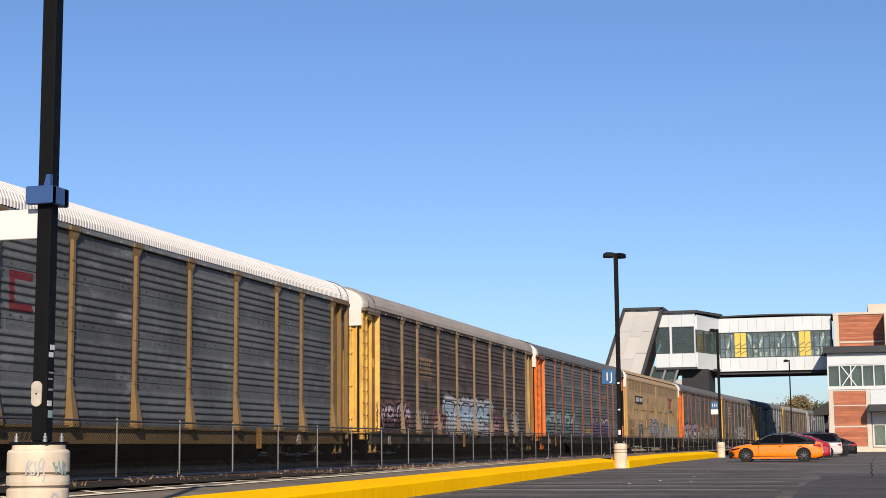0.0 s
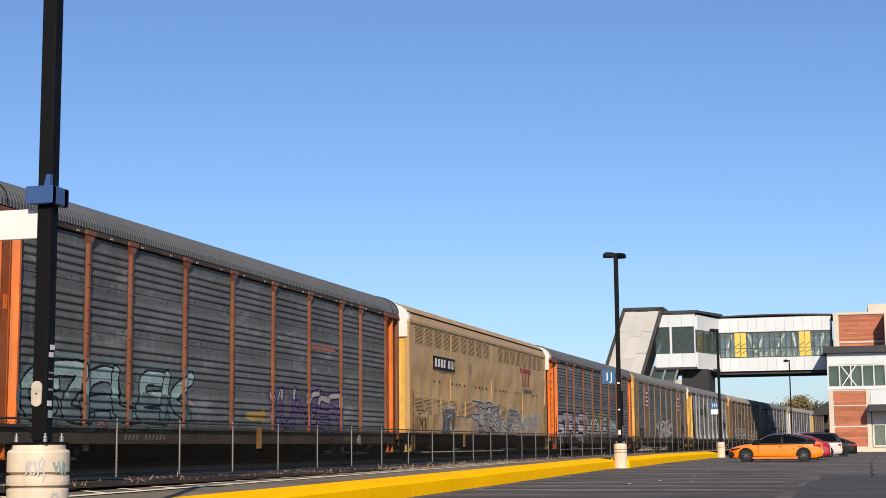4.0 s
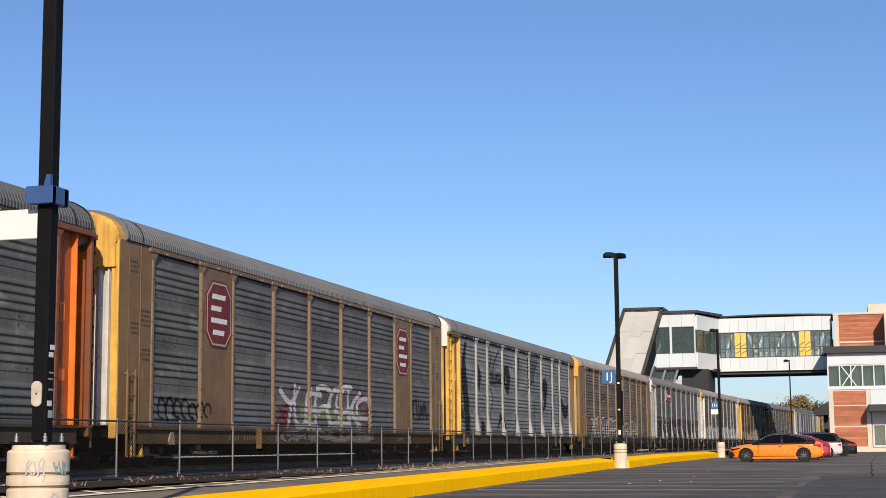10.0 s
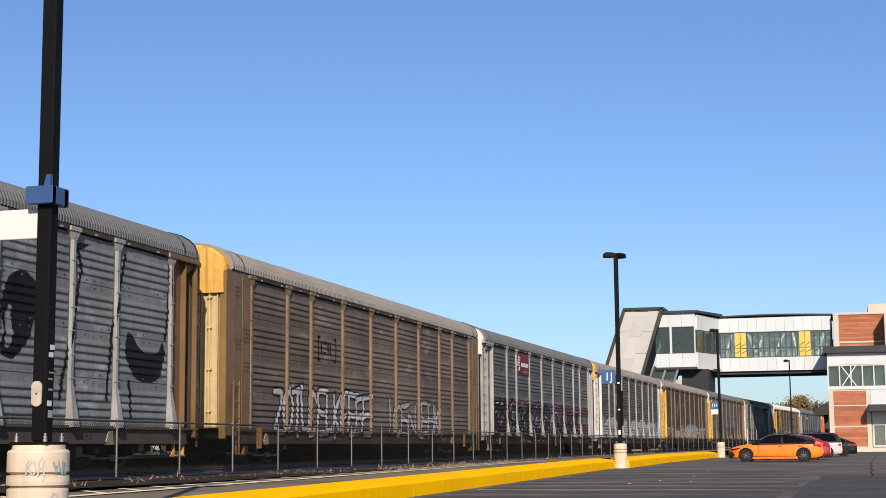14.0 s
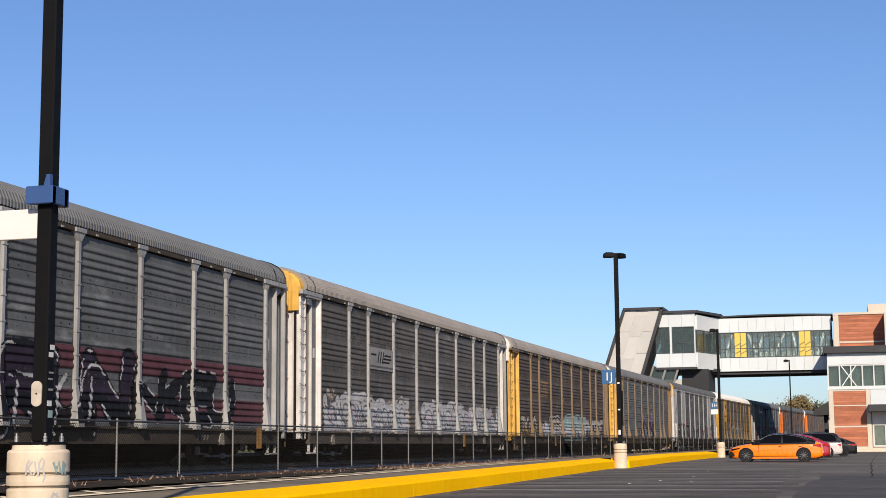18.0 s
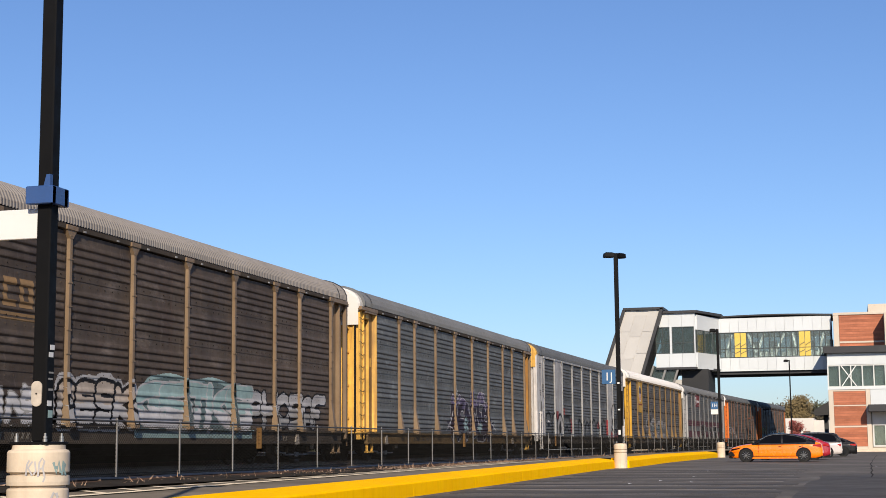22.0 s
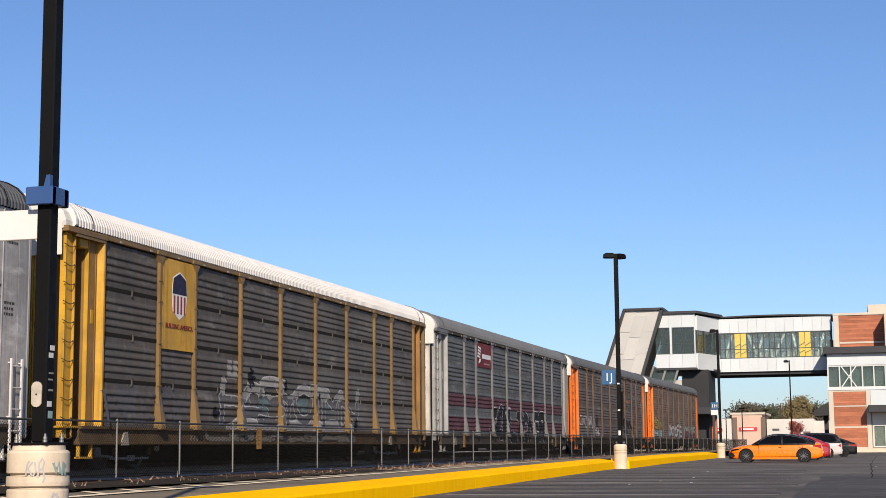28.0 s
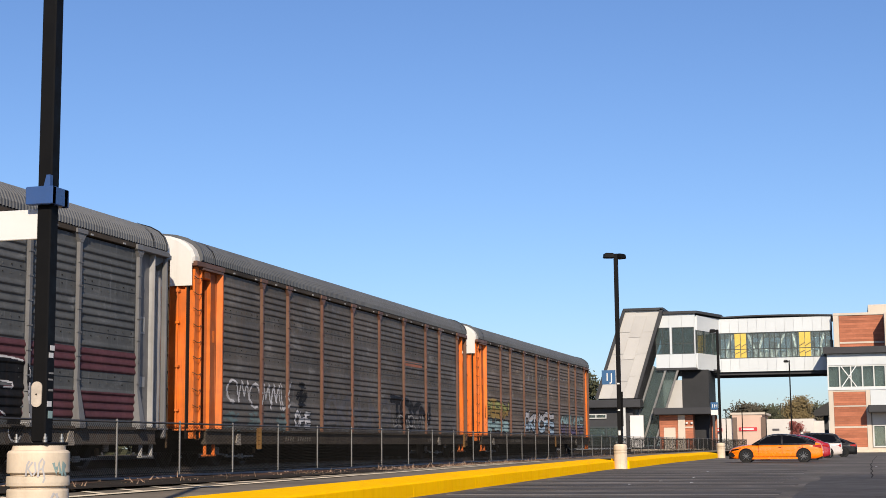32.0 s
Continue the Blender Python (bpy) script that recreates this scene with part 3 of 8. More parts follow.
def stroke_tag(parent, name, material, strokes, r, z0, w, centre):
    """Paint strokes laid round a footing: points as (angle in degrees, height)."""
    g = Geo()
    for line in strokes:
        rows = []
        for i, (a, z) in enumerate(line):
            a2, z2 = line[min(i + 1, len(line) - 1)]
            a1, z1 = line[max(i - 1, 0)]
            da, dz = (a2 - a1) * radians(1) * r, z2 - z1
            ln = math.hypot(da, dz) or 1
            na, nz = -dz / ln * w, da / ln * w
            rows.append([(math.cos(radians(a) + s * na / r) * (r + 0.004), math.sin(radians(a) + s * na / r) * (r + 0.004), z + z0 + s * nz) for s in (-1, 1)])
        g.sheet(rows)
    return part(name, g, material, parent)


def lamps():
    px = 0.028
    a = lamp_post(-7.434, 12.6, 9.3, -0.09, ((-1, 0), (1, 0)), "black square lamp post with blue bracket on a graffiti-tagged concrete base", w=0.074, lean=0.028)
    # blue clamp round the pole: a plate with a raised corner
    z = 3.43 + 0.09
    c = Geo().box(-0.16 + px, 0.13 + px, -0.15, -0.076, z - 0.095, z + 0.08, c=0.008).box(0.076 + px, 0.13 + px, -0.145, 0.17, z - 0.095, z + 0.08, c=0.008)
    c.box(-0.16 + px, 0.13 + px, 0.076, 0.15, z - 0.095, z + 0.08, c=0.008).prism([(0.02 + px, z + 0.07), (0.09 + px, z + 0.07), (0.09 + px, z + 0.19), (0.05 + px, z + 0.19)], "y", -0.13, -0.077)
    part("bracket", c, "blue_clamp", a, "blue painted steel bracket")
    part("cover_plate", Geo().prism([(px - 0.02 + 0.055 * math.cos(q * math.pi / 10), 1.62 + 0.05 * math.sin(q * math.pi / 10) + (0.07 if 0 <= q <= 10 else -0.07)) for q in range(20)], "y", -0.086, -0.0745), "plate_worn", a, "pale oval cover plate")
    part("rivet", Geo().tube((px - 0.02, -0.092, 1.62), (px - 0.02, -0.085, 1.62), 0.008, seg=8), "black_pole", a)
    for zz, hh, mt, sy in ((1.99, 0.024, "sign_white", 0), (2.06, 0.024, "sign_white", 0.02), (1.53, 0.026, "sign_white", -0.01), (1.43, 0.035, "ink_teal", 0.01), (1.76, 0.008, "ink_ghost", 0), (1.82, 0.008, "ink_ghost", 0.01), (1.66, 0.01, "ink_ghost", 0.01)):
        part("sticker", Geo().box(0.0745 + px, 0.077 + px, -0.04 + sy, 0.04 + sy, zz - hh, zz + hh), mt, a)
    # a white board on an arm beside the pole
    part("sign_board", Geo().box(-1.6, -0.045, -0.02, 0.02, 3.11, 3.40, c=0.006), "sign_white", a, "plain white sign board")
    tags = [[(-82, .86), (-80, .96), (-76, 1.0)], [(-70, .99), (-78, .93), (-70, .86)], [(-66, .99), (-64, .90), (-68, .87)], [(-60, .85), (-58, .98), (-53, 1.02), (-49, .99), (-52, .93), (-57, .92)], [(-52, .93), (-48, .84), (-51, .80)]]
    stroke_tag(a, "painted_tag", "ink_white", tags, 0.288, 0, 0.008, None)
    stroke_tag(a, "painted_tag", "ink_teal", [[(-32, .98), (-26, .88), (-20, .99), (-16, .88)], [(-12, .86), (-9, .99), (-3, .96), (-8, .92), (-1, .86)], [(-28, .93), (-6, .94)]], 0.288, 0, 0.014, None)
    stroke_tag(a, "painted_tag", "ink_white", [[(-40, .60), (-30, .70), (-20, .66)], [(-24, .70), (-18, .52)]], 0.286, 0, 0.012, None)
    b = lamp_post(-9.86, 64.6, 9.4, -0.06, ((-0.92, -0.4), (0.45, 0.9)), "black lamp post with a blue bay sign on a concrete base")
    sign = part("sign", Geo().box(-0.72, -0.12, -0.13, -0.11, 3.72, 4.34, c=0.004), "sign_blue", b, "blue square sign with white characters")
    text_part("lettering", "1J", 0.5, "sign_white", sign, Matrix.Translation((-0.42, -0.135, 4.02)) @ Matrix.Rotation(radians(90), 4, "X"))
    for zz, s in ((1.62, .10), (2.6, .03), (3.75, .03)):
        part("sticker", Geo().box(-0.05, 0.05, -0.112, -0.106, zz - s, zz + s), "sign_white", b)
    part("cable_coil", Geo().tube((0.13, -0.05, 1.9), (0.13, -0.05, 3.4), 0.045, seg=8), "black_pole", b)
    c3 = lamp_post(-9.3, 108.2, 9.25, 0.02, ((-1, 0),), "black lamp post with a small bay sign on a concrete base")
    sign = part("sign", Geo().box(-0.62, -0.11, -0.13, -0.11, 3.5, 4.02, c=0.004), "sign_blue", c3, "blue square sign with white characters")
    part("sign_panel", Geo().box(-0.62, -0.11, -0.13, -0.11, 3.12, 3.47, c=0.004), "sign_white", c3)
    text_part("lettering", "1H", 0.36, "sign_white", sign, Matrix.Translation((-0.36, -0.135, 3.75)) @ Matrix.Rotation(radians(90), 4, "X"))
    lamp_post(-6.0, 150.0, 9.2, 0.0, ((-1, 0),), "slim dark lamp post near the station", w=0.06)


# ---------------------------------------------------------------- the train
SILL_LO, SILL_HI, PANEL_HI, EAVE = 0.58, 0.97, 5.05, 5.20
POSTS = (-12.0, -9.25, -7.27, -4.36, -1.45, 1.45, 4.36, 7.27, 9.25, 12.0)
BODY = 13.7
RIB = 0.172
COURSE = 1.02
LAP = 0.166
SKIN = HALF_W - 0.065
SHORT = 12.5   # half the length of the smooth wagon


def rib(z):
    """How far the corrugated sheet stands out at a height: four soft ribs a course, flat laps between."""
    if z < SILL_HI + 0.02 or z > PANEL_HI - 0.02:
        return 0.0
    w = z - SILL_HI
    u = w % COURSE
    joint = min(u, COURSE - u)
    if joint < 0.011 and 0.3 < w < 3.9:
        return -0.012
    q = (u - LAP) / RIB
    if q < 0 or q >= 4:
        return 0.0
    return 0.030 * float(np.interp(q % 1, (0, 0.20, 0.32, 0.52, 0.80, 1), (0, 0.92, 1, 0.74, 0.10, 0)))


CACHE = {}
WHEELS = []


BULGE = [random.Random(8 + k).uniform(0, 6) for k in range(40)]


def tan_x(y, z):
    """The buckled sheet of the smooth wagon: soft bulges between its seams, flat behind the louvres."""
    k = int((y + BODY) / 1.32)
    u = ((y + BODY) % 1.32) / 1.32
    calm = min(1.0, max(0.12, (4.2 - z) / 0.5))
    wave = math.sin(math.pi * u) * math.sin(z * (2.8 + 0.5 * math.sin(BULGE[k])) + BULGE[k])
    return HALF_W - 0.06 + calm * (0.040 * wave + 0.016 * math.sin(2.4 * z + 3.1 * y + 1.8 * math.sin(1.3 * z + 0.4 * y)))


def cached(key, build):
    if key not in CACHE:
        CACHE[key] = build()
    return CACHE[key]


def rib_levels():
    zs = {SILL_HI, PANEL_HI}
    for j in range(4):
        base = SILL_HI + COURSE * j
        for e in (-0.02, -0.0115, -0.0105, 0.0105, 0.0115, 0.02):
            zs.add(round(min(PANEL_HI, max(SILL_HI, base + e)), 4))
        for k in range(4):
            for q in (0.0, 0.20, 0.32, 0.52, 0.80, 0.999):
                zs.add(round(base + LAP + RIB * (k + q), 4))
    return sorted(zs)


def panel_mesh(w, gap=False):
    """One bay of corrugated sheet. With gap the courses leave a dark slot between them, bridged by a clip."""
    g = Geo()
    cols = ((-w / 2, 0), (-w / 2 + 0.09, 0), (-w / 2 + 0.17, 1), (w / 2 - 0.17, 1), (w / 2 - 0.09, 0), (w / 2, 0))
    rows = [[(SKIN + (rib(z) if rib(z) < 0 else rib(z) * k), y, z) for y, k in cols] for z in rib_levels()]
    g.sheet(rows)
    rnd = random.Random(int(w * 100))
    for j in range(1, 4):
        z = SILL_HI + COURSE * j
        if gap:
            g.box(SKIN - 0.02, SKIN + 0.008, -w / 2, w / 2, z - 0.045, z + 0.045, mi=1)
            y = rnd.uniform(-0.15, 0.15)
            g.box(SKIN, SKIN + 0.03, y - 0.02, y + 0.02, z - 0.09, z + 0.09)
            for e in (-0.09, 0.09):
                g.box(SKIN, SKIN + 0.03, y - 0.05, y + 0.03, z + e - 0.012, z + e + 0.012)
            continue
        n = int(w / 0.36)
        for i in range(n):
            for e in (-0.085, 0.085):
                y = -w / 2 + 0.1 + (w - 0.2) * (i + 0.5) / n + rnd.uniform(-.03, .03)
                g.box(SKIN, SKIN + 0.012, y - 0.013, y + 0.013, z + e - 0.014, z + e + 0.014, mi=1 if rnd.random() < 0.35 else 0)
    return g.mesh("side_panel", fix=False)


def post_mesh(kind):
    g = Geo()
    w = 0.058 if kind == "flare" else 0.056
    x1 = HALF_W + 0.015
    g.box(SKIN - 0.05, x1, -w, w, SILL_HI - 0.02, PANEL_HI + 0.02, c=0.01)
    for k in range(8):
        g.box(x1 - 0.03, x1 + 0.012, -w - 0.02, w + 0.02, SILL_HI + 0.5 * k + 0.47, SILL_HI + 0.5 * k + 0.50)
    g.box(SKIN - 0.05, x1 + 0.03, -0.23, 0.23, PANEL_HI + 0.02, PANEL_HI + 0.12, c=0.008)
    g.prism([(-w, PANEL_HI - 0.16), (w, PANEL_HI - 0.16), (0.20, PANEL_HI + 0.02), (-0.20, PANEL_HI + 0.02)], "x", SKIN, x1 + 0.008)
    if kind == "flare":
        b = [(SKIN, SILL_HI - 0.04), (x1 + 0.13, SILL_HI - 0.04), (x1 + 0.13, SILL_HI + 0.02), (x1 + 0.002, SILL_HI + 0.85), (SKIN, SILL_HI + 0.85)]
        n = len(b)
        vs = []
        for s in (-1, 1):
            for x, z in b:
                k = 2.2 if z < SILL_HI + 0.1 else 1.02
                vs.append((x, s * w * k, z))
        g.add(vs, [tuple(range(n - 1, -1, -1)), tuple(range(n, 2 * n))] + [(i, (i + 1) % n, n + (i + 1) % n, n + i) for i in range(n)])
    return g.mesh("post")


ROOF = ((1.53, 5.20), (1.525, 5.34), (1.45, 5.52), (1.30, 5.67), (1.08, 5.79), (0.80, 5.875), (0.42, 5.925), (0.0, 5.94))


def roof_mesh(flat=False):
    prof = list(ROOF) + [(-x, z) for x, z in ROOF[-2::-1]]
    g = Geo()
    L = BODY - 0.35
    if flat:
        prof = [(1.50, 5.10), (1.50, 5.2), (1.37, 5.48), (1.37, 5.52), (0.92, 5.84), (0.86, 5.86), (0.0, 5.95)]
        prof += [(-x, z) for x, z in prof[-2::-1]]
        g.sheet([[(x, y, z) for x, z in prof] for y in np.linspace(-SHORT, SHORT, 25)])
        for s in (1, -1):
            g.sheet([[(s * 1.39, y, 5.47), (s * 1.405, y, 5.50), (s * 1.36, y, 5.535)] for y in (-SHORT, 0, SHORT)], mi=1)
            for k in range(11):
                y = -SHORT + 2.27 * (k + 0.55)
                g.bar((s * 1.365, y, 5.535), (s * 0.92, y, 5.852), 0.06, 0.02)
            g.add([(x, s * SHORT, z) for x, z in prof], [tuple(range(len(prof)))])
        return g.mesh("roof", fix=False)
    n = 225
    rows = []
    for i in range(n):
        y = -L + 2 * L * i / n
        p = 2 * L / n
        for dy, o in ((0.0, 0.0), (0.32 * p, 0.0), (0.48 * p, 0.016), (0.84 * p, 0.016)):
            rows.append([(x * (1 + o / 1.6), y + dy, z + o * 0.9) for x, z in prof])
    rows.append([(x, L, z) for x, z in prof])
    g.sheet(rows)
    for s in (-1, 1):
        # end flange and the first lap
        o = [(x * 1.02, z + 0.035) for x, z in prof]
        g.sheet([[(x, s * (L - 0.05), z) for x, z in o], [(x, s * (L + 0.03), z) for x, z in o], [(x * 0.96, s * (L + 0.03), z - 0.05) for x, z in prof]])
        o = [(x * 1.019, z + 0.033) for x, z in prof]
        g.sheet([[(x, s * (L - 0.75), z) for x, z in o], [(x, s * (L - 0.71), z) for x, z in o]], mi=1)
    return g.mesh("roof", fix=False)


def cap_mesh():
    """The rounded hood over one car end, with the end plate under it."""
    prof = [(x * 0.965, z - 0.035) for x, z in ROOF] + [(-x * 0.965, z - 0.035) for x, z in ROOF[-2::-1]]
    g = Geo()
    L = BODY - 0.36
    g.sheet([[(x, y, z) for x, z in prof] for y in (L, BODY - 0.05)] + [[(x * 0.97, BODY + 0.04, z - 0.06) for x, z in prof]])
    end = [(x * 0.97, z - 0.06) for x, z in prof]
    g.add([(x, BODY + 0.04, z) for x, z in end] + [(-1.44, BODY + 0.04, 4.55), (1.44, BODY + 0.04, 4.55)], [tuple(range(len(end) + 2))])
    return g.mesh("end_cap")


def end_door_mesh():
    return Geo().box(-1.36, 1.28, BODY - 0.26, BODY - 0.14, 0.98, 4.75).mesh("end_door")


def door_leaf_mesh():
    """One folding leaf: a shallow tray with turned edges and a raised rib."""
    g = Geo().box(-0.25, 0.25, BODY - 0.14, BODY - 0.09, 1.0, 4.7, c=0.01)
    g.box(-0.25, -0.215, BODY - 0.10, BODY - 0.03, 1.0, 4.7, c=0.008).box(0.215, 0.25, BODY - 0.10, BODY - 0.03, 1.0, 4.7, c=0.008)
    g.prism([(-0.07, BODY - 0.09), (-0.04, BODY - 0.05), (0.04, BODY - 0.05), (0.07, BODY - 0.09)], "z", 1.05, 4.65)
    return g.mesh("door_leaf")


def latch_bar_mesh():
    g = Geo().tube((1.02, BODY - 0.01, 1.0), (1.02, BODY - 0.01, 4.6), 0.022, seg=8)
    for z in (1.4, 2.5, 3.6, 4.4):
        g.box(0.96, 1.08, BODY - 0.08, BODY + 0.02, z, z + 0.06, c=0.006)
    return g.mesh("latch_bar")


def front_frame_mesh():
    """The open corner before the first panel: slanted jamb, plate, deep recess, ladder plate (slot 1: the header)."""
    g = Geo()
    g.prism([(HALF_W - 0.05, 12.0), (HALF_W + 0.012, 12.0), (HALF_W + 0.012, 12.06), (1.385, 12.12), (1.36, 12.11)], "z", SILL_HI, 5.05)
    # slot 2: dirtier coat that also carries the recess's shade in its colour
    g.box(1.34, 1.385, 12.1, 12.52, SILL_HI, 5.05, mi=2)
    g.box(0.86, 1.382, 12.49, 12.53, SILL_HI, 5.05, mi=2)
    # slot 3: near-black back sheet, the recess's deep shade painted in
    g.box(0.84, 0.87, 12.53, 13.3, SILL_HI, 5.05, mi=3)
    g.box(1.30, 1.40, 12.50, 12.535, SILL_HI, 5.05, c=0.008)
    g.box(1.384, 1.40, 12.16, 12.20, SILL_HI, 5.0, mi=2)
    g.box(1.37, 1.42, 13.24, 13.56, 0.72, 5.05)
    g.box(0.95, 1.475, 13.20, 13.245, 0.72, 5.05, c=0.012)
    # slot 3: dark sheet standing for the shaded gap beside the ladder
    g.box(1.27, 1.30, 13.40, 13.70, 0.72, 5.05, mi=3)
    g.box(1.30, 1.44, 13.535, 13.57, 0.72, 5.05, c=0.01)
    g.box(1.15, 1.44, 12.62, 12.98, 4.80, 5.0, c=0.02)
    g.box(0.9, HALF_W - 0.02, 12.02, BODY - 0.05, SILL_HI - 0.05, SILL_HI, c=0.012)
    g.box(1.384, 1.395, 12.25, 12.38, 3.2, 3.5)
    g.box(0.95, HALF_W + 0.035, 11.95, 13.70, 5.05, 5.18, mi=1, c=0.012)
    g.box(1.30, HALF_W + 0.02, 12.0, 13.30, 4.99, 5.05, mi=1)
    return g.mesh("corner_frame")


def rear_frame_mesh():
    """The open corner behind the last panel: shaded plate, jamb towards the sun, gap, corner post (slot 1: posts and header)."""
    g = Geo()
    # slot 2 again: dirt and the plate's shade put into one coat
    g.box(1.32, 1.365, 12.05, 12.80, SILL_HI, 5.05, mi=2)
    g.box(1.30, 1.50, 12.79, 12.84, SILL_HI, 5.05, c=0.01)
    g.box(1.363, 1.375, 12.36, 12.58, 3.15, 3.19).box(1.363, 1.375, 12.36, 12.58, 3.51, 3.55).box(1.363, 1.375, 12.36, 12.40, 3.19, 3.51).box(1.363, 1.375, 12.54, 12.58, 3.19, 3.51)
    g.box(1.363, 1.375, 12.36, 12.62, 1.9, 2.15)
    # slot 3: back of the gap coloured near-black in place of shade
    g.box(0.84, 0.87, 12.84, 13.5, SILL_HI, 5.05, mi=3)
    g.box(1.37, 1.505, 13.40, 13.53, 0.72, 5.05, mi=1, c=0.03)
    g.box(0.95, HALF_W + 0.05, 11.78, 13.42, 5.05, 5.18, mi=1, c=0.012)
    g.box(0.95, HALF_W - 0.02, 13.42, 13.70, 5.02, 5.14, mi=1, c=0.012)
    g.box(0.9, HALF_W - 0.02, 12.02, BODY - 0.05, SILL_HI - 0.05, SILL_HI, mi=1, c=0.012)
    g.prism([(12.86, 4.75), (13.4, 4.95), (13.4, 5.05), (12.86, 5.05)], "x", 1.2, 1.42, mi=1)
    return g.mesh("corner_frame")


def end_plate_mesh():
    g = Geo().box(SKIN - 0.05, HALF_W - 0.02, 12.03, 13.19, SILL_HI, EAVE, c=0.01)
    g.prism([(SKIN - 0.05, 13.20), (HALF_W - 0.02, 13.20), (HALF_W - 0.04, BODY - 0.12), (1.34, BODY - 0.12)], "z", 0.8, EAVE)
    g.box(HALF_W - 0.02, HALF_W - 0.005, 12.60, 12.63, SILL_HI, EAVE - 0.02)
    g.box(HALF_W - 0.021, HALF_W - 0.012, 12.15, 12.45, 2.05, 2.3)
    return g.mesh("end_plate")


def corner_post_mesh():
    return Geo().box(1.30, HALF_W - 0.03, BODY - 0.115, BODY - 0.02, 0.7, EAVE - 0.02, c=0.02).mesh("corner_post")


def plate_marks_mesh():
    """Rows of small stencilled marks on the flat end plate."""
    g = Geo()
    rnd = random.Random(17)
    for y0, y1, z, n in ((12.75, 13.1, 4.72, 3), (12.1, 12.5, 3.62, 4), (12.1, 12.45, 2.72, 3), (12.7, 13.05, 3.3, 3)):
        for k in range(n):
            y = y0
            while y < y1:
                w = rnd.uniform(0.03, 0.09)
                g.box(HALF_W - 0.021, HALF_W - 0.0175, y, y + w, z - 0.11 * k, z - 0.11 * k + 0.055)
                y += w + 0.03
    return g.mesh("stencil_marks")


def short_ladder_mesh():
    g = Geo()
    for y in (12.92, 13.30):
        g.box(HALF_W + 0.03, HALF_W + 0.07, y - 0.025, y + 0.025, 0.30, 2.25)
    for i in range(5):
        g.tube((HALF_W + 0.05, 12.92, 0.42 + 0.42 * i), (HALF_W + 0.05, 13.30, 0.42 + 0.42 * i), 0.016, seg=6, caps=False)
    for z in (1.1, 2.15):
        for y in (12.92, 13.30):
            g.box(HALF_W - 0.03, HALF_W + 0.05, y - 0.02, y + 0.02, z, z + 0.03)
    return g.mesh("ladder")


def ladder_mesh():
    """The slim stile that carries the drooping rungs before the corner plate."""
    return Geo().box(1.435, 1.455, 13.215, 13.24, 0.70, 4.86).mesh("ladder")


def bent_rod(pts, r):
    """A thin round rod through a row of points."""
    rows = []
    for i, p in enumerate(pts):
        d = (Vector(pts[min(i + 1, len(pts) - 1)]) - Vector(pts[max(i - 1, 0)])).normalized()
        u = d.cross(Vector((0.3, 0.1, 1.0))).normalized()
        v = d.cross(u)
        rows.append([tuple(Vector(p) + u * (r * math.cos(k * math.pi / 3)) + v * (r * math.sin(k * math.pi / 3))) for k in range(6)])
    return Geo().sheet(rows, smooth=True, closed=True).mesh("rung")


def rung_mesh():
    """One drooping grab rung, at height nought."""
    y0, y1, x = 13.23, 13.67, HALF_W - 0.03
    pts = [(1.445, y0, 0)] + [(x, y0 + (y1 - y0) * (0.08 + 0.21 * k), -0.01 - 0.05 * math.sin(math.pi * (0.1 + 0.2 * k))) for k in range(5)] + [(1.45, y1, 0)]
    return bent_rod(pts, 0.010)


def end_ladder_mesh():
    """A slim ladder stile at the very end of the rear corner."""
    return Geo().box(1.42, 1.46, BODY - 0.05, BODY - 0.01, 0.5, 5.0).mesh("ladder")


def end_rung_mesh():
    return bent_rod([(1.46, 13.50, 0), (1.49, 13.58, -0.05), (1.44, BODY - 0.03, 0.02)], 0.014)


def sill_mesh(s):
    g = Geo()
    prof = [(1.36, SILL_LO), (1.53, SILL_LO), (1.53, SILL_LO + 0.045), (1.50, SILL_LO + 0.05), (1.50, SILL_HI - 0.065), (1.56, SILL_HI - 0.06), (1.56, SILL_HI - 0.003), (1.36, SILL_HI - 0.003)]
    g.prism([(s * x, z) for x, z in prof], "y", -12.95, 12.95)
    return g.mesh("side_sill")


def under_mesh(deep=True):
    g = Geo()
    g.box(-0.32, 0.32, -13.4, 13.4, 0.40, 0.95)
    if deep:
        g.prism([(-9.0, 0.5), (-8.2, 0.14), (8.2, 0.14), (9.0, 0.5), (9.0, 0.9), (-9.0, 0.9)], "x", -0.45, 0.45)
    for i in range(9):
        y = -12 + 3 * i
        g.box(-1.36, 1.36, y - 0.1, y + 0.1, 0.55, 0.94)
    g.box(-1.2, -0.5, -2.2, 0.8, 0.25, 0.6, c=0.05)
    g.tube((0.95, -3.0, 0.50), (0.95, 3.6, 0.50), 0.20, seg=10)
    g.tube((1.30, -6.5, 0.46), (1.30, 6.5, 0.46), 0.03, seg=6)
    for s in (1, -1):
        g.box(-1.45, 1.45, s * 13.05 - 0.3, s * 13.05 + 0.3, 0.72, 0.97, c=0.02)
    g.box(-1.44, 1.44, -13.3, 13.3, 0.94, 0.975)
    return g.mesh("underframe")


def coupler_mesh():
    g = Geo().box(-0.09, 0.09, 13.3, 14.05, 0.72, 0.92, c=0.03).box(-0.17, 0.17, 13.95, 14.24, 0.66, 0.98, c=0.05)
    g.tube((0.4, 13.6, 0.72), (0.2, 14.2, 0.45), 0.03, seg=6)
    return g.mesh("coupler")


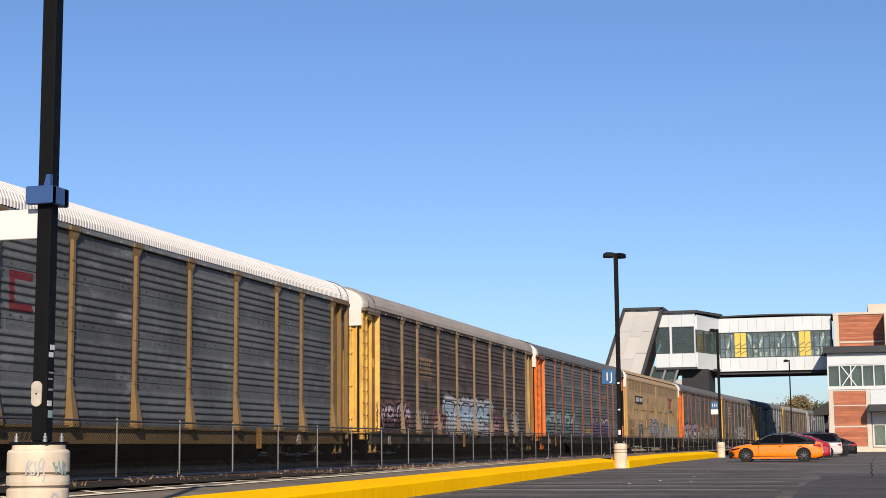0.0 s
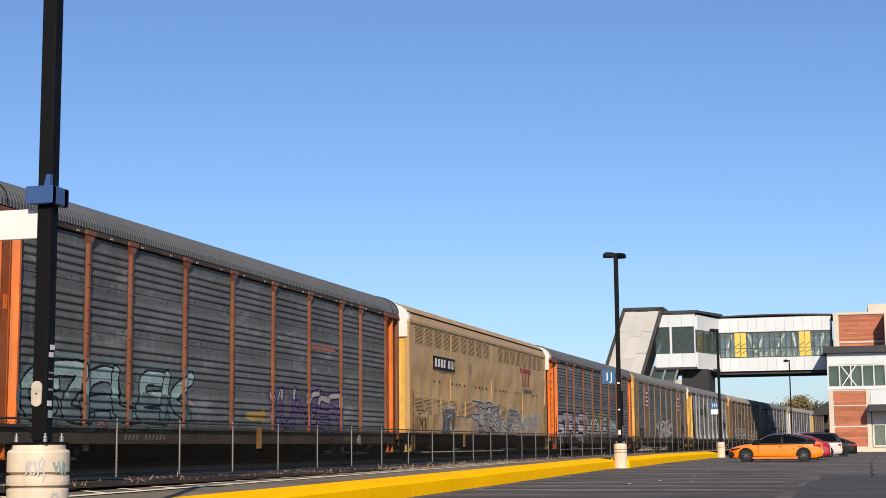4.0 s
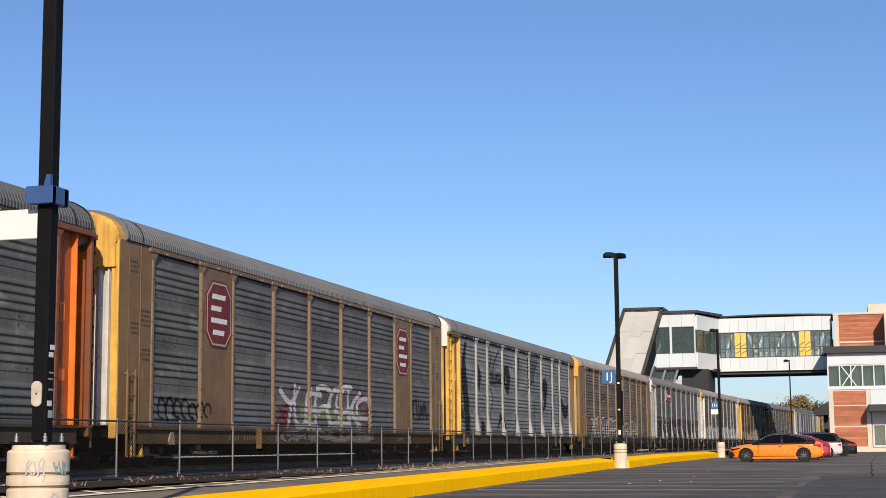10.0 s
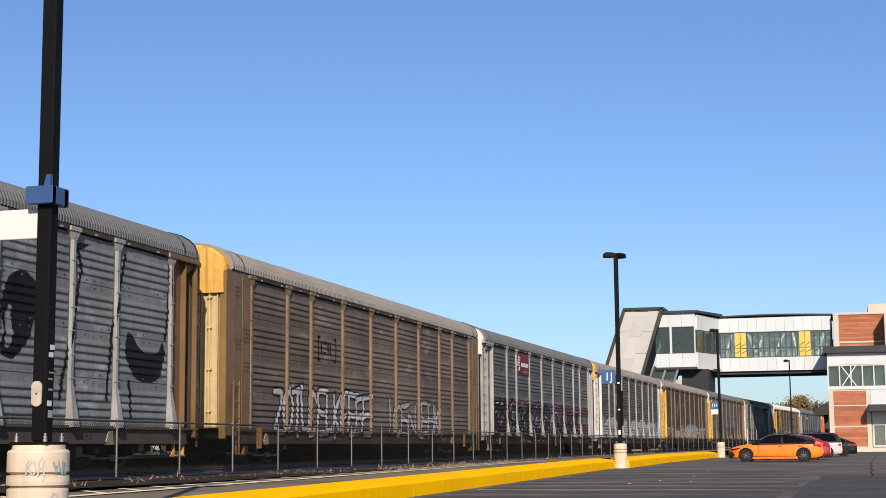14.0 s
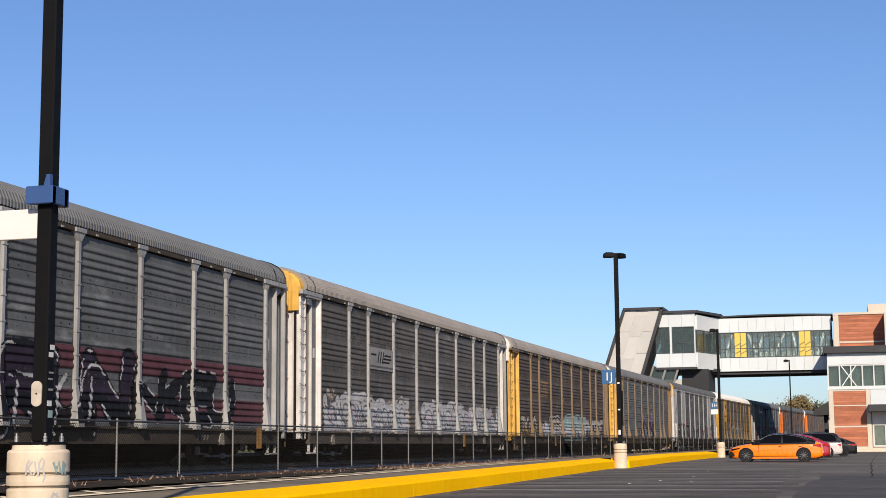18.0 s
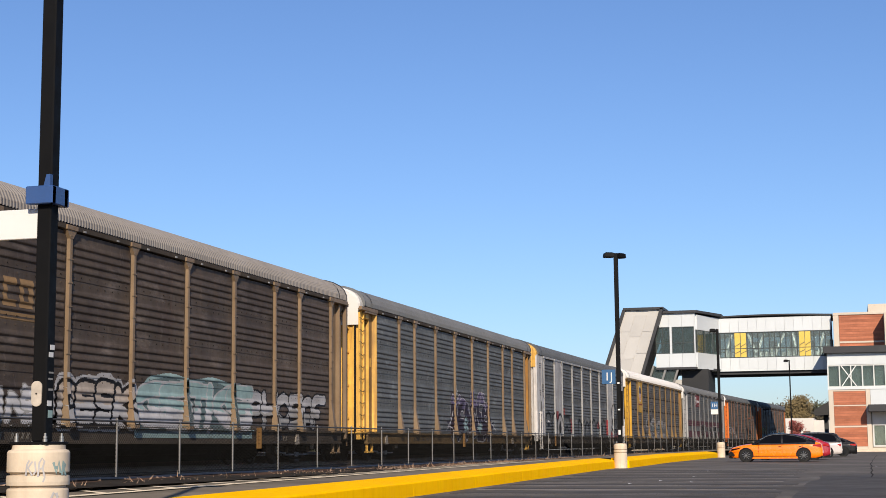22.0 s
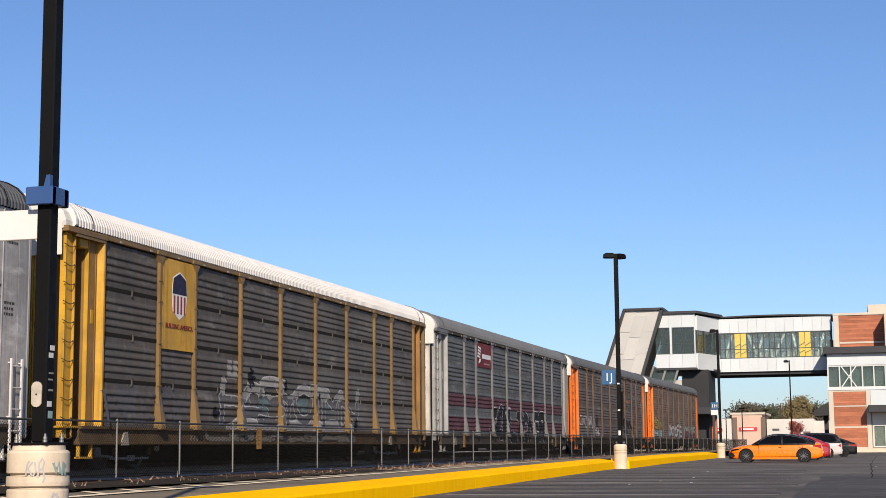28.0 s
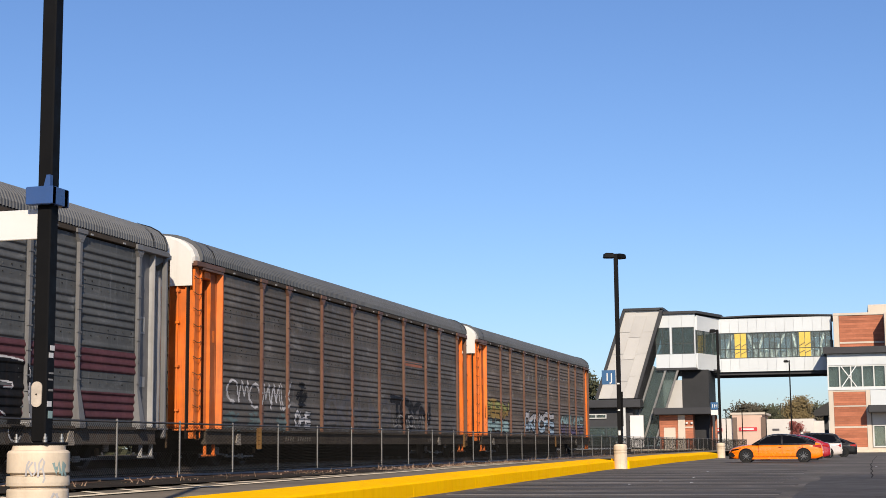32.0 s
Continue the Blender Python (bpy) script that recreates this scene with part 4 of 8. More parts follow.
def truck_mesh():
    g = Geo()
    for s in (1, -1):
        xs = sorted((s * 0.92, s * 1.10))
        g.prism([(-1.15, 0.55), (-0.70, 0.58), (-0.36, 0.28), (0.36, 0.28), (0.70, 0.58), (1.15, 0.55), (1.15, 0.36), (0.75, 0.36), (0.40, 0.12), (-0.40, 0.12), (-0.75, 0.36), (-1.15, 0.36)], "x", xs[0], xs[1])
        g.box(*xs, -0.95, 0.95, 0.58, 0.70, c=0.03)
        for d in (-0.16, 0.0, 0.16):
            g.tube((s * 1.0, d, 0.28), (s * 1.0, d, 0.58), 0.06, seg=8)
        for y in (-0.86, 0.86):
            g.tube((s * 0.88, y, 0.42), (s * 1.16, y, 0.42), 0.11, seg=10)
    g.box(-0.95, 0.95, -0.22, 0.22, 0.36, 0.60, c=0.03)
    return g.mesh("truck")


def axle_mesh():
    return Geo().tube((-0.92, 0, 0), (0.92, 0, 0), 0.08, seg=10).mesh("wheelset")


def wheel_mesh(s):
    """One flanged wheel, turned about the axle."""
    prof = [(0.08, -0.07), (0.30, -0.05), (0.34, -0.075), (0.455, -0.075), (0.455, -0.045), (0.42, -0.03), (0.41, 0.065), (0.34, 0.065), (0.29, 0.02), (0.16, 0.03), (0.14, 0.10), (0.0, 0.11)]
    me = Geo().lathe(prof, seg=28).mesh("wheel")
    me.transform(Matrix.Translation((s * 0.76, 0, 0)) @ Matrix.Rotation(radians(90 * s), 4, "Y"))
    return me


# ---- paint on the sides: strokes rastered into small facets that follow the corrugation
DY = 0.03


def segment_distance(Y, Z, a, b):
    ax, az = a
    dx, dz = b[0] - ax, b[1] - az
    t = np.clip(((Y - ax) * dx + (Z - az) * dz) / max(1e-9, dx * dx + dz * dz), 0, 1)
    return np.hypot(Y - ax - t * dx, Z - az - t * dz)


def paint_mesh(y0, y1, z0, z1, field, flat=False, lift=0.006, plates=(), posts=None):
    """field(Y, Z) gives 0 for bare, 1.. for the paint's slot."""
    ys = np.arange(y0, y1 + DY, DY)
    lv = [z for z in [0.60, 0.66, 0.72, 0.78, 0.84, 0.90] + rib_levels() if z0 - 0.03 <= z <= z1 + 0.03]
    zs = [lv[0]]
    for z in lv[1:]:
        n = max(1, int(math.ceil((z - zs[-1]) / 0.024)))
        zs += [zs[-1] + (z - zs[-1]) * (k + 1) / n for k in range(n)]
    zs = np.array(zs)
    Y, Z = np.meshgrid((ys[:-1] + ys[1:]) / 2, (zs[:-1] + zs[1:]) / 2)
    F = field(Y, Z)
    X = [(SKIN if flat else SKIN + rib(z) if z >= SILL_HI else 1.563 if z > 0.905 else 1.503) + lift for z in zs]
    ids, v, f, mi = {}, [], [], []

    def vid(i, j):
        if (i, j) not in ids:
            ids[i, j] = len(v)
            on = any(a - 0.06 < ys[j] < b + 0.06 for a, b in plates)
            x = tan_x(ys[j], zs[i]) + lift if flat else max(X[i], HALF_W - 0.014) if on else X[i]
            if posts and zs[i] > SILL_HI + 0.02:
                near = min(abs(ys[j] - p) for p in POSTS)
                foot = max(0.0, 0.13 * (1.82 - zs[i]) / 0.83) if posts == "flare" else 0.0
                if near < 0.075 + foot * 0.5:
                    x = max(x, HALF_W + 0.020 + foot)
            v.append((x, ys[j], zs[i]))
        return ids[i, j]
    for i, j in zip(*np.nonzero(F)):
        q = (vid(i, j), vid(i, j + 1), vid(i + 1, j + 1), vid(i + 1, j))
        if posts and abs(v[q[0]][0] - v[q[1]][0]) > 0.03:
            continue
        f.append(q)
        mi.append(int(F[i, j]) - 1)
    me = bpy.data.meshes.new("graffiti")
    me.from_pydata(v, [], f)
    me.polygons.foreach_set("material_index", mi)
    me.update()
    return me


GLYPH = {"S": "cbadghilonm", "T": "abc bn", "R": "mjgdabcfihg hlo", "E": "onmjgdabc ghi"}


def glyph_runs(ch, x, w, z, h, lean):
    """Strokes of one sign on a grid of three by five points."""
    def at(c):
        k = ord(c) - 97
        u, v = (k % 3) / 2, 1 - (k // 3) / 4
        return (x + w * u + lean * h * v, z + h * v)
    return [[at(c) for c in run] for run in GLYPH[ch].split()]


def curved(pts, times=2):
    """A stroke with its inner corners rounded off."""
    for _ in range(times):
        if len(pts) > 2:
            pts = pts[:1] + [(a + (c - a) * k, b + (d - b) * k) for (a, b), (c, d) in zip(pts, pts[1:]) for k in (0.25, 0.75)][1:-1] + pts[-1:]
    return pts


def blob_field(y0, y1, z0, z1, edge=0.09, spots=5):
    """A block with a rounded top: 1 inside, 2 along the rim, 3 on soft spots."""
    def field(Y, Z):
        u = (Y - y0) / (y1 - y0)
        crown = z1 - 0.9 * (z1 - z0) * np.clip(np.abs(2 * u - 1) - 0.72, 0, 1) ** 2 * 9 + 0.05 * np.sin(Y * 2.6)
        g = np.maximum(np.maximum(Z - crown, z0 - Z), np.maximum(y0 - Y, Y - y1))
        F = np.where(g < -edge, 1, np.where(g < 0, 2, 0))
        for k in range(spots):
            c = y0 + (y1 - y0) * (k + 0.6) / (spots + 0.2)
            F = np.where((((Y - c) / 0.38) ** 2 + ((Z - 0.5 * (z0 + z1) + 0.1 * math.sin(k * 2)) / 0.36) ** 2 < 1) & (F == 1), 3, F)
        return F
    return field


def shapes_field(ellipses=(), lines=(), width=0.06, fuzz=0.0):
    def field(Y, Z):
        F = np.zeros(Y.shape, int)
        ragged = fuzz * (1.5 * soft_noise(Y.shape, 5 + len(lines), 4, 5) + 0.35 * np.random.RandomState(5).rand(*Y.shape) - 1.3) if fuzz else 0.0
        for cy, cz, ry, rz, tilt in ellipses:
            u = (Y - cy) + tilt * (Z - cz)
            F = np.where((u / ry) ** 2 + ((Z - cz) / rz) ** 2 < 1 + 0.15 * np.sin(5 * np.arctan2(Z - cz, u)) + ragged, 1, F)
        for pts in lines:
            for a, b in zip(pts, pts[1:]):
                F = np.where(segment_distance(Y, Z, a, b) < width * (0.8 + 0.4 * np.sin(Z * 2 + Y) ** 2), 1, F)
        return F
    return field


def rounded(pts, times=2):
    """An outline with its corners cut off, again and again."""
    for _ in range(times):
        pts = [(a + (c - a) * k, b + (d - b) * k) for (a, b), (c, d) in zip(pts, pts[1:] + pts[:1]) for k in (0.22, 0.78)]
    return pts


def poly_field(shapes):
    """1 inside any of the outlines."""
    def field(Y, Z):
        F = np.zeros(Y.shape, bool)
        U = Y + 0.03 * np.sin(Z * 9 + Y)
        for pts in shapes:
            inside = np.zeros(Y.shape, bool)
            for (a, b), (c, d) in zip(pts, pts[1:] + pts[:1]):
                if b != d:
                    inside ^= ((Z < b) != (Z < d)) & (U < a + (Z - b) * (c - a) / (d - b))
            F |= inside
        return F.astype(int)
    return field


def rect_field(rects):
    def field(Y, Z):
        F = np.zeros(Y.shape, int)
        for a, b, c, d, s in rects:
            F = np.where((Y >= a) & (Y < b) & (Z >= c) & (Z < d), s, F)
        return F
    return field


def plate_on(car, name, y0, y1, z0, z1, material, label="", x=None, t=0.02):
    x = HALF_W - 0.045 if x is None else x
    return part(name, Geo().box(x, x + t, y0, y1, z0, z1, c=0.004), material, car, label)


# the coat inside the open corners: dirtier, and darkened further for the shade there
WORN_SHADED = {"yellow_paint": "yellow_worn_shaded", "deep_yellow": "yellow_worn_shaded", "ochre_paint": "gold_paint", "orange_paint": "orange_worn_shaded", "gold_rust": "rust_dark", "white_post": "post_grey", "end_white": "post_grey"}


def car(spec):
    """One covered car-carrier wagon. Its origin is at rail height under its middle; y runs towards its rear."""
    t = thing("railway_wagon", spec["label"], "railway wagon", group="wagons of the passing train")
    smooth = spec.get("smooth")
    t["thin_posts"] = spec.get("posts") == "thin"
    high = bool(spec.get("high"))
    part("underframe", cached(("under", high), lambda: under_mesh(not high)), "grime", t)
    if high:
        part("brake_pipe", cached("pipe", lambda: Geo().box(1.31, 1.35, -10.4, 3.2, 0.235, 0.27, c=0.01).mesh("brake_pipe")), "sign_white", t, "pale pipe under the floor")
    for side in (1, -1):
        part("side_sill", cached(("sill", side), lambda: sill_mesh(side)), spec.get("sill", "sill_grey"), t)
    core = cached("core", lambda: Geo().box(-SKIN + 0.03, SKIN - 0.05, -12.0, 12.0, SILL_HI, 5.3).box(-0.83, 0.83, -13.4, 13.4, SILL_HI, 5.2).mesh("body_shell"))
    if smooth:
        core = Geo().box(-SKIN + 0.03, SKIN - 0.13, -SHORT + 0.12, SHORT - 0.12, SILL_HI, 5.3).mesh("body_shell")
    part("body_shell", core, "inner_dark", t)
    if smooth:
        g = Geo()
        g.sheet([[(tan_x(y, z), y, z) for y in np.linspace(-SHORT, SHORT, 260)] for z in np.linspace(SILL_HI - 0.02, 5.16, 60)], smooth=True)
        part("side_wall", g.mesh("side_wall", fix=False), "tan_paint", t)
        g = Geo().box(-HALF_W, -HALF_W + 0.05, -SHORT, SHORT, SILL_HI, 5.16)
        part("side_wall", g, "tan_paint", t)
        part("roof", cached("flat_roof", lambda: roof_mesh(True)), ["tan_paint", "inner_dark"], t)
        for s in (1, -1):
            part("corner_post", Geo().box(1.3, HALF_W - 0.03, *sorted((s * (SHORT - 0.22), s * (SHORT + 0.03))), SILL_HI - 0.3, 5.2, c=0.02), "tan_paint", t)
            part("end_wall", Geo().box(-1.3, 1.3, *sorted((s * (SHORT - 0.1), s * SHORT)), SILL_HI, 5.2), "yellow_paint", t)
            lad = Geo()
            for y in (12.05, 12.38):
                lad.box(HALF_W - 0.01, HALF_W + 0.03, s * y - 0.02, s * y + 0.02, 0.35, 2.62)
            for k in range(6):
                lad.tube((HALF_W + 0.01, s * 12.05, 0.5 + 0.4 * k), (HALF_W + 0.01, s * 12.38, 0.5 + 0.4 * k), 0.015, seg=6, caps=False)
            part("ladder", lad, "brown_plate", t)
            part("end_strip", Geo().box(HALF_W - 0.022, HALF_W - 0.012, *sorted((s * 11.88, s * 11.97)), 1.0, 2.5), "ink_yellow", t)
        seam = Geo().box(HALF_W - 0.075, HALF_W - 0.045, -0.012, 0.012, SILL_HI, 5.15).mesh("seam")
        for y in (-6.6, 0.45, 6.9):
            part("seam", seam, "tan_paint", t, at=(0, y, 0))

        def louvre(h, n):
            v = Geo()
            for i in range(n):
                z = -h + 2 * h * i / n
                v.prism([(HALF_W - 0.03, z), (HALF_W + 0.004, z + 0.004), (HALF_W - 0.018, z + 0.030)], "y", -0.53, 0.53)
            v.box(HALF_W - 0.06, HALF_W - 0.022, -0.545, 0.545, -h - 0.015, h)
            return v.mesh("vent")
        high_vent, low_vent = louvre(0.34, 13), louvre(0.31, 12)
        for k in range(18):
            y = -11.17 + 1.33 * k if k < 9 else -10.83 + 1.27 * k + 0.35
            if k != 9:
                part("vent", high_vent, "tan_paint", t, at=(-0.045, y, 4.72))
        for y in (-11.3, -10.05, -8.86, -7.55, -6.27, -5.02, -3.72, -2.48, -1.36, 1.43, 2.75):
            part("vent", low_vent, "tan_paint", t, at=(-0.034, y, 2.04))
        hook = Geo().prism([(-0.012, 0.035), (0.022, 0.02), (0.016, -0.055), (-0.012, -0.025)], "x", HALF_W - 0.05, HALF_W - 0.005).mesh("hook")
        rivet = Geo().box(HALF_W - 0.08, HALF_W - 0.04, -0.007, 0.007, -0.008, 0.008).mesh("rivet")
        for y in (-9.2, -8.4, -6.5, -5.8, -5.27, -4.5, -2.63, -1.95, -1.39, -0.66, 1.17, 1.99, 2.6, 3.2, 5.1, 5.8, 6.4, 9.3, 10.0):
            part("hook", hook, "inner_dark", t, at=(0, y, 3.02))
            part("rivet", rivet, "rust_dark", t, at=(0, y + 0.38, 2.99))
        for k in range(24):
            part("rivet", rivet, "rust_dark", t, at=(0, -11.4 + 0.97 * k, 2.50))
    else:
        for a, b in zip(POSTS, POSTS[1:]):
            w = round(b - a, 2)
            mid = (a + b) / 2
            bays = spec.get("bays", {})
            k = POSTS.index(a)
            if k in bays:
                part("plate", Geo().box(SKIN - 0.03, HALF_W - 0.02, a, b, SILL_HI, PANEL_HI + 0.02), bays[k], t, "flat sheet panel without ribs")
            else:
                part("side_panel", cached(("panel", w, bool(spec.get("gap"))), lambda: panel_mesh(w, bool(spec.get("gap")))), [spec["panel"], "inner_dark"], t, at=(0, mid, 0))
        part("side_wall", cached("far", lambda: Geo().box(-HALF_W, -SKIN, -12.1, 12.1, SILL_HI, 5.1).mesh("side_wall")), spec["panel"], t)
        kind = spec.get("posts", "flare")
        for y in POSTS if "endplate" in spec else POSTS[1:]:
            part("post", cached(("post", kind), lambda: post_mesh(kind)), spec["post"], t, at=(0, y, 0))
        part("eave_rail", cached("eave", lambda: Geo().box(SKIN - 0.06, HALF_W + 0.005, -12.1, 12.1, PANEL_HI + 0.03, EAVE + 0.01, c=0.01).box(-HALF_W, -SKIN, -12.1, 12.1, PANEL_HI + 0.03, EAVE + 0.01).mesh("eave_rail")), spec.get("eave", "sill_grey"), t)
        clip = cached("clip", lambda: Geo().box(HALF_W, HALF_W + 0.02, -0.05, 0.05, PANEL_HI + 0.04, PANEL_HI + 0.08).mesh("clip"))
        for k in range(16):
            part("clip", clip, "white_post", t, at=(0, -11.3 + 1.5 * k, 0))
        part("roof", cached("roof", roof_mesh), [spec["roof"], "inner_dark"], t, "corrugated roof sheeting")
        for s in (0, 180):
            ends = spec.get("end_f" if s else "end_r", spec["end"])
            trim = spec.get("trim_f" if s else "trim_r", spec["post"])
            if "endplate" in spec:
                part("end_plate", cached(("ep", s), lambda: end_plate_mesh() if not s else mirrored("end_plate", end_plate_mesh)), spec["endplate"], t, "flat sheet panel without ribs")
                part("corner_post", cached(("cp", s), lambda: corner_post_mesh() if not s else mirrored("corner_post", corner_post_mesh)), ends, t)
                part("stencil_marks", cached(("pm", s), lambda: plate_marks_mesh() if not s else mirrored("stencil_marks", plate_marks_mesh)), "stencil", t)
                part("ladder", cached(("sl", s), lambda: short_ladder_mesh() if not s else mirrored("ladder", short_ladder_mesh)), spec.get("ladder", spec["end"]), t)
            elif s:
                part("corner_frame", cached("front", lambda: mirrored("corner_frame", front_frame_mesh)), [ends, trim, WORN_SHADED.get(ends, ends), "inner_dark"], t)
                lad = part("ladder", cached("lad", lambda: mirrored("ladder", ladder_mesh)), spec.get("ladder", "sill_brown"), t)
                for k in range(11):
                    part("rung", cached("rung", lambda: mirrored("rung", rung_mesh)), spec.get("ladder", "sill_brown"), lad, at=(0, 0, 0.75 + 0.405 * k))
            else:
                part("corner_frame", cached("rear", rear_frame_mesh), [ends, trim, WORN_SHADED.get(ends, ends), "inner_dark"], t)
                lad = part("ladder", cached("endlad", end_ladder_mesh), spec.get("ladder", "sill_brown"), t)
                for k in range(11):
                    part("rung", cached("endrung", end_rung_mesh), spec.get("ladder", "sill_brown"), lad, at=(0, 0, 0.75 + 0.405 * k))
    for s in (0, 1):
        inset = (0, (SHORT - BODY + 0.05) * (-1 if s else 1), 0) if smooth else (0, 0, 0)
        part("end_cap", cached(("cap", s), lambda: cap_mesh() if not s else mirrored("end_cap", cap_mesh)), spec["cap_r"] if not s else spec["cap_f"], t, "rounded end hood", at=inset)
        paint = spec.get("door", spec.get("end_f" if s else "end_r", spec["end"]))
        door = part("end_door", cached(("door", s), lambda: end_door_mesh() if not s else mirrored("end_door", end_door_mesh)), paint, t, at=inset)
        for i in range(5):
            part("door_leaf", cached(("leaf", s), lambda: door_leaf_mesh() if not s else mirrored("door_leaf", door_leaf_mesh)), paint, door, at=(-1.08 + 0.52 * i, 0, 0))
        part("latch_bar", cached(("latch", s), lambda: latch_bar_mesh() if not s else mirrored("latch_bar", latch_bar_mesh)), paint, door)
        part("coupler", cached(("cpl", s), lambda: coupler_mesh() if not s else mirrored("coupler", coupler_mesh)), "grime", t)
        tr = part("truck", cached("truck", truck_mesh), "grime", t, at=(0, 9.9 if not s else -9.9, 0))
        part("brake_rigging", cached("rigging", lambda: Geo().box(1.12, 1.16, -1.0, 0.9, 0.24, 0.29).box(1.10, 1.17, 1.25, 1.45, 0.42, 0.62, c=0.02).box(1.12, 1.18, -0.16, 0.16, 0.20, 0.34, c=0.02).tube((1.15, -1.6, 0.34), (1.15, -0.9, 0.30), 0.03, seg=6).box(1.13, 1.2, -1.75, -1.5, 0.3, 0.52, c=0.02).mesh("brake_rigging")), "gear_dust", t, at=(0, 9.9 if not s else -9.9, 0))
        for y in (-0.86, 0.86):
            part("bearing_cap", cached("bearing", lambda: Geo().tube((1.15, 0, 0.42), (1.20, 0, 0.42), 0.085, seg=10).mesh("bearing_cap")), "sill_brown", t, at=(0, (9.9 if not s else -9.9) + y, 0))
        for y in (-0.86, 0.86):
            axle = part("wheelset", cached("axle", axle_mesh), "wheel_steel", t, at=(0, (9.9 if not s else -9.9) + y, 0.42))
            for side in (1, -1):
                part("wheel", cached(("wheel", side), lambda: wheel_mesh(side)), "wheel_steel", axle)
            WHEELS.append(axle)
        yy = 12.6 if not s else -12.6
        part("step", Geo().box(1.40, 1.48, yy - 0.28, yy - 0.24, 0.30, 0.72).box(1.40, 1.48, yy + 0.24, yy + 0.28, 0.30, 0.72).box(1.36, 1.5, yy - 0.28, yy + 0.28, 0.28, 0.32), spec.get("step", spec["end"]), t)
    return t


def sill_marks(t, ink):
    """Small stencilled marks along the sill, too worn to read, and a pale tapered pad near each end."""
    bar = cached("sillbar", lambda: Geo().prism([(-0.07, 0.67), (0.02, 0.67), (0.07, 0.80), (-0.02, 0.80)], "x", 1.501, 1.504).mesh("bar"))
    for y0, n in ((-7.4, 4), (-6.4, 6), (7.6, 4)):
        for k in range(n):
            part("bar", bar, ink, t, at=(0, y0 + 0.19 * k, 0))
    pad = cached("jackpad", lambda: Geo().prism([(-0.20, 0.56), (0.16, 0.56), (0.10, 0.86), (-0.06, 0.86)], "x", 1.49, 1.535).mesh("jacking_pad"))
    for y in (-10.9, 9.0):
        part("jacking_pad", pad, "tag_white", t, at=(0, y, 0))


def mirrored(name, build):
    """The same mesh for the front end: y turned round."""
    me = build()
    for v in me.vertices:
        v.co.y = -v.co.y
    me.flip_normals()
    me.name = name
    return me


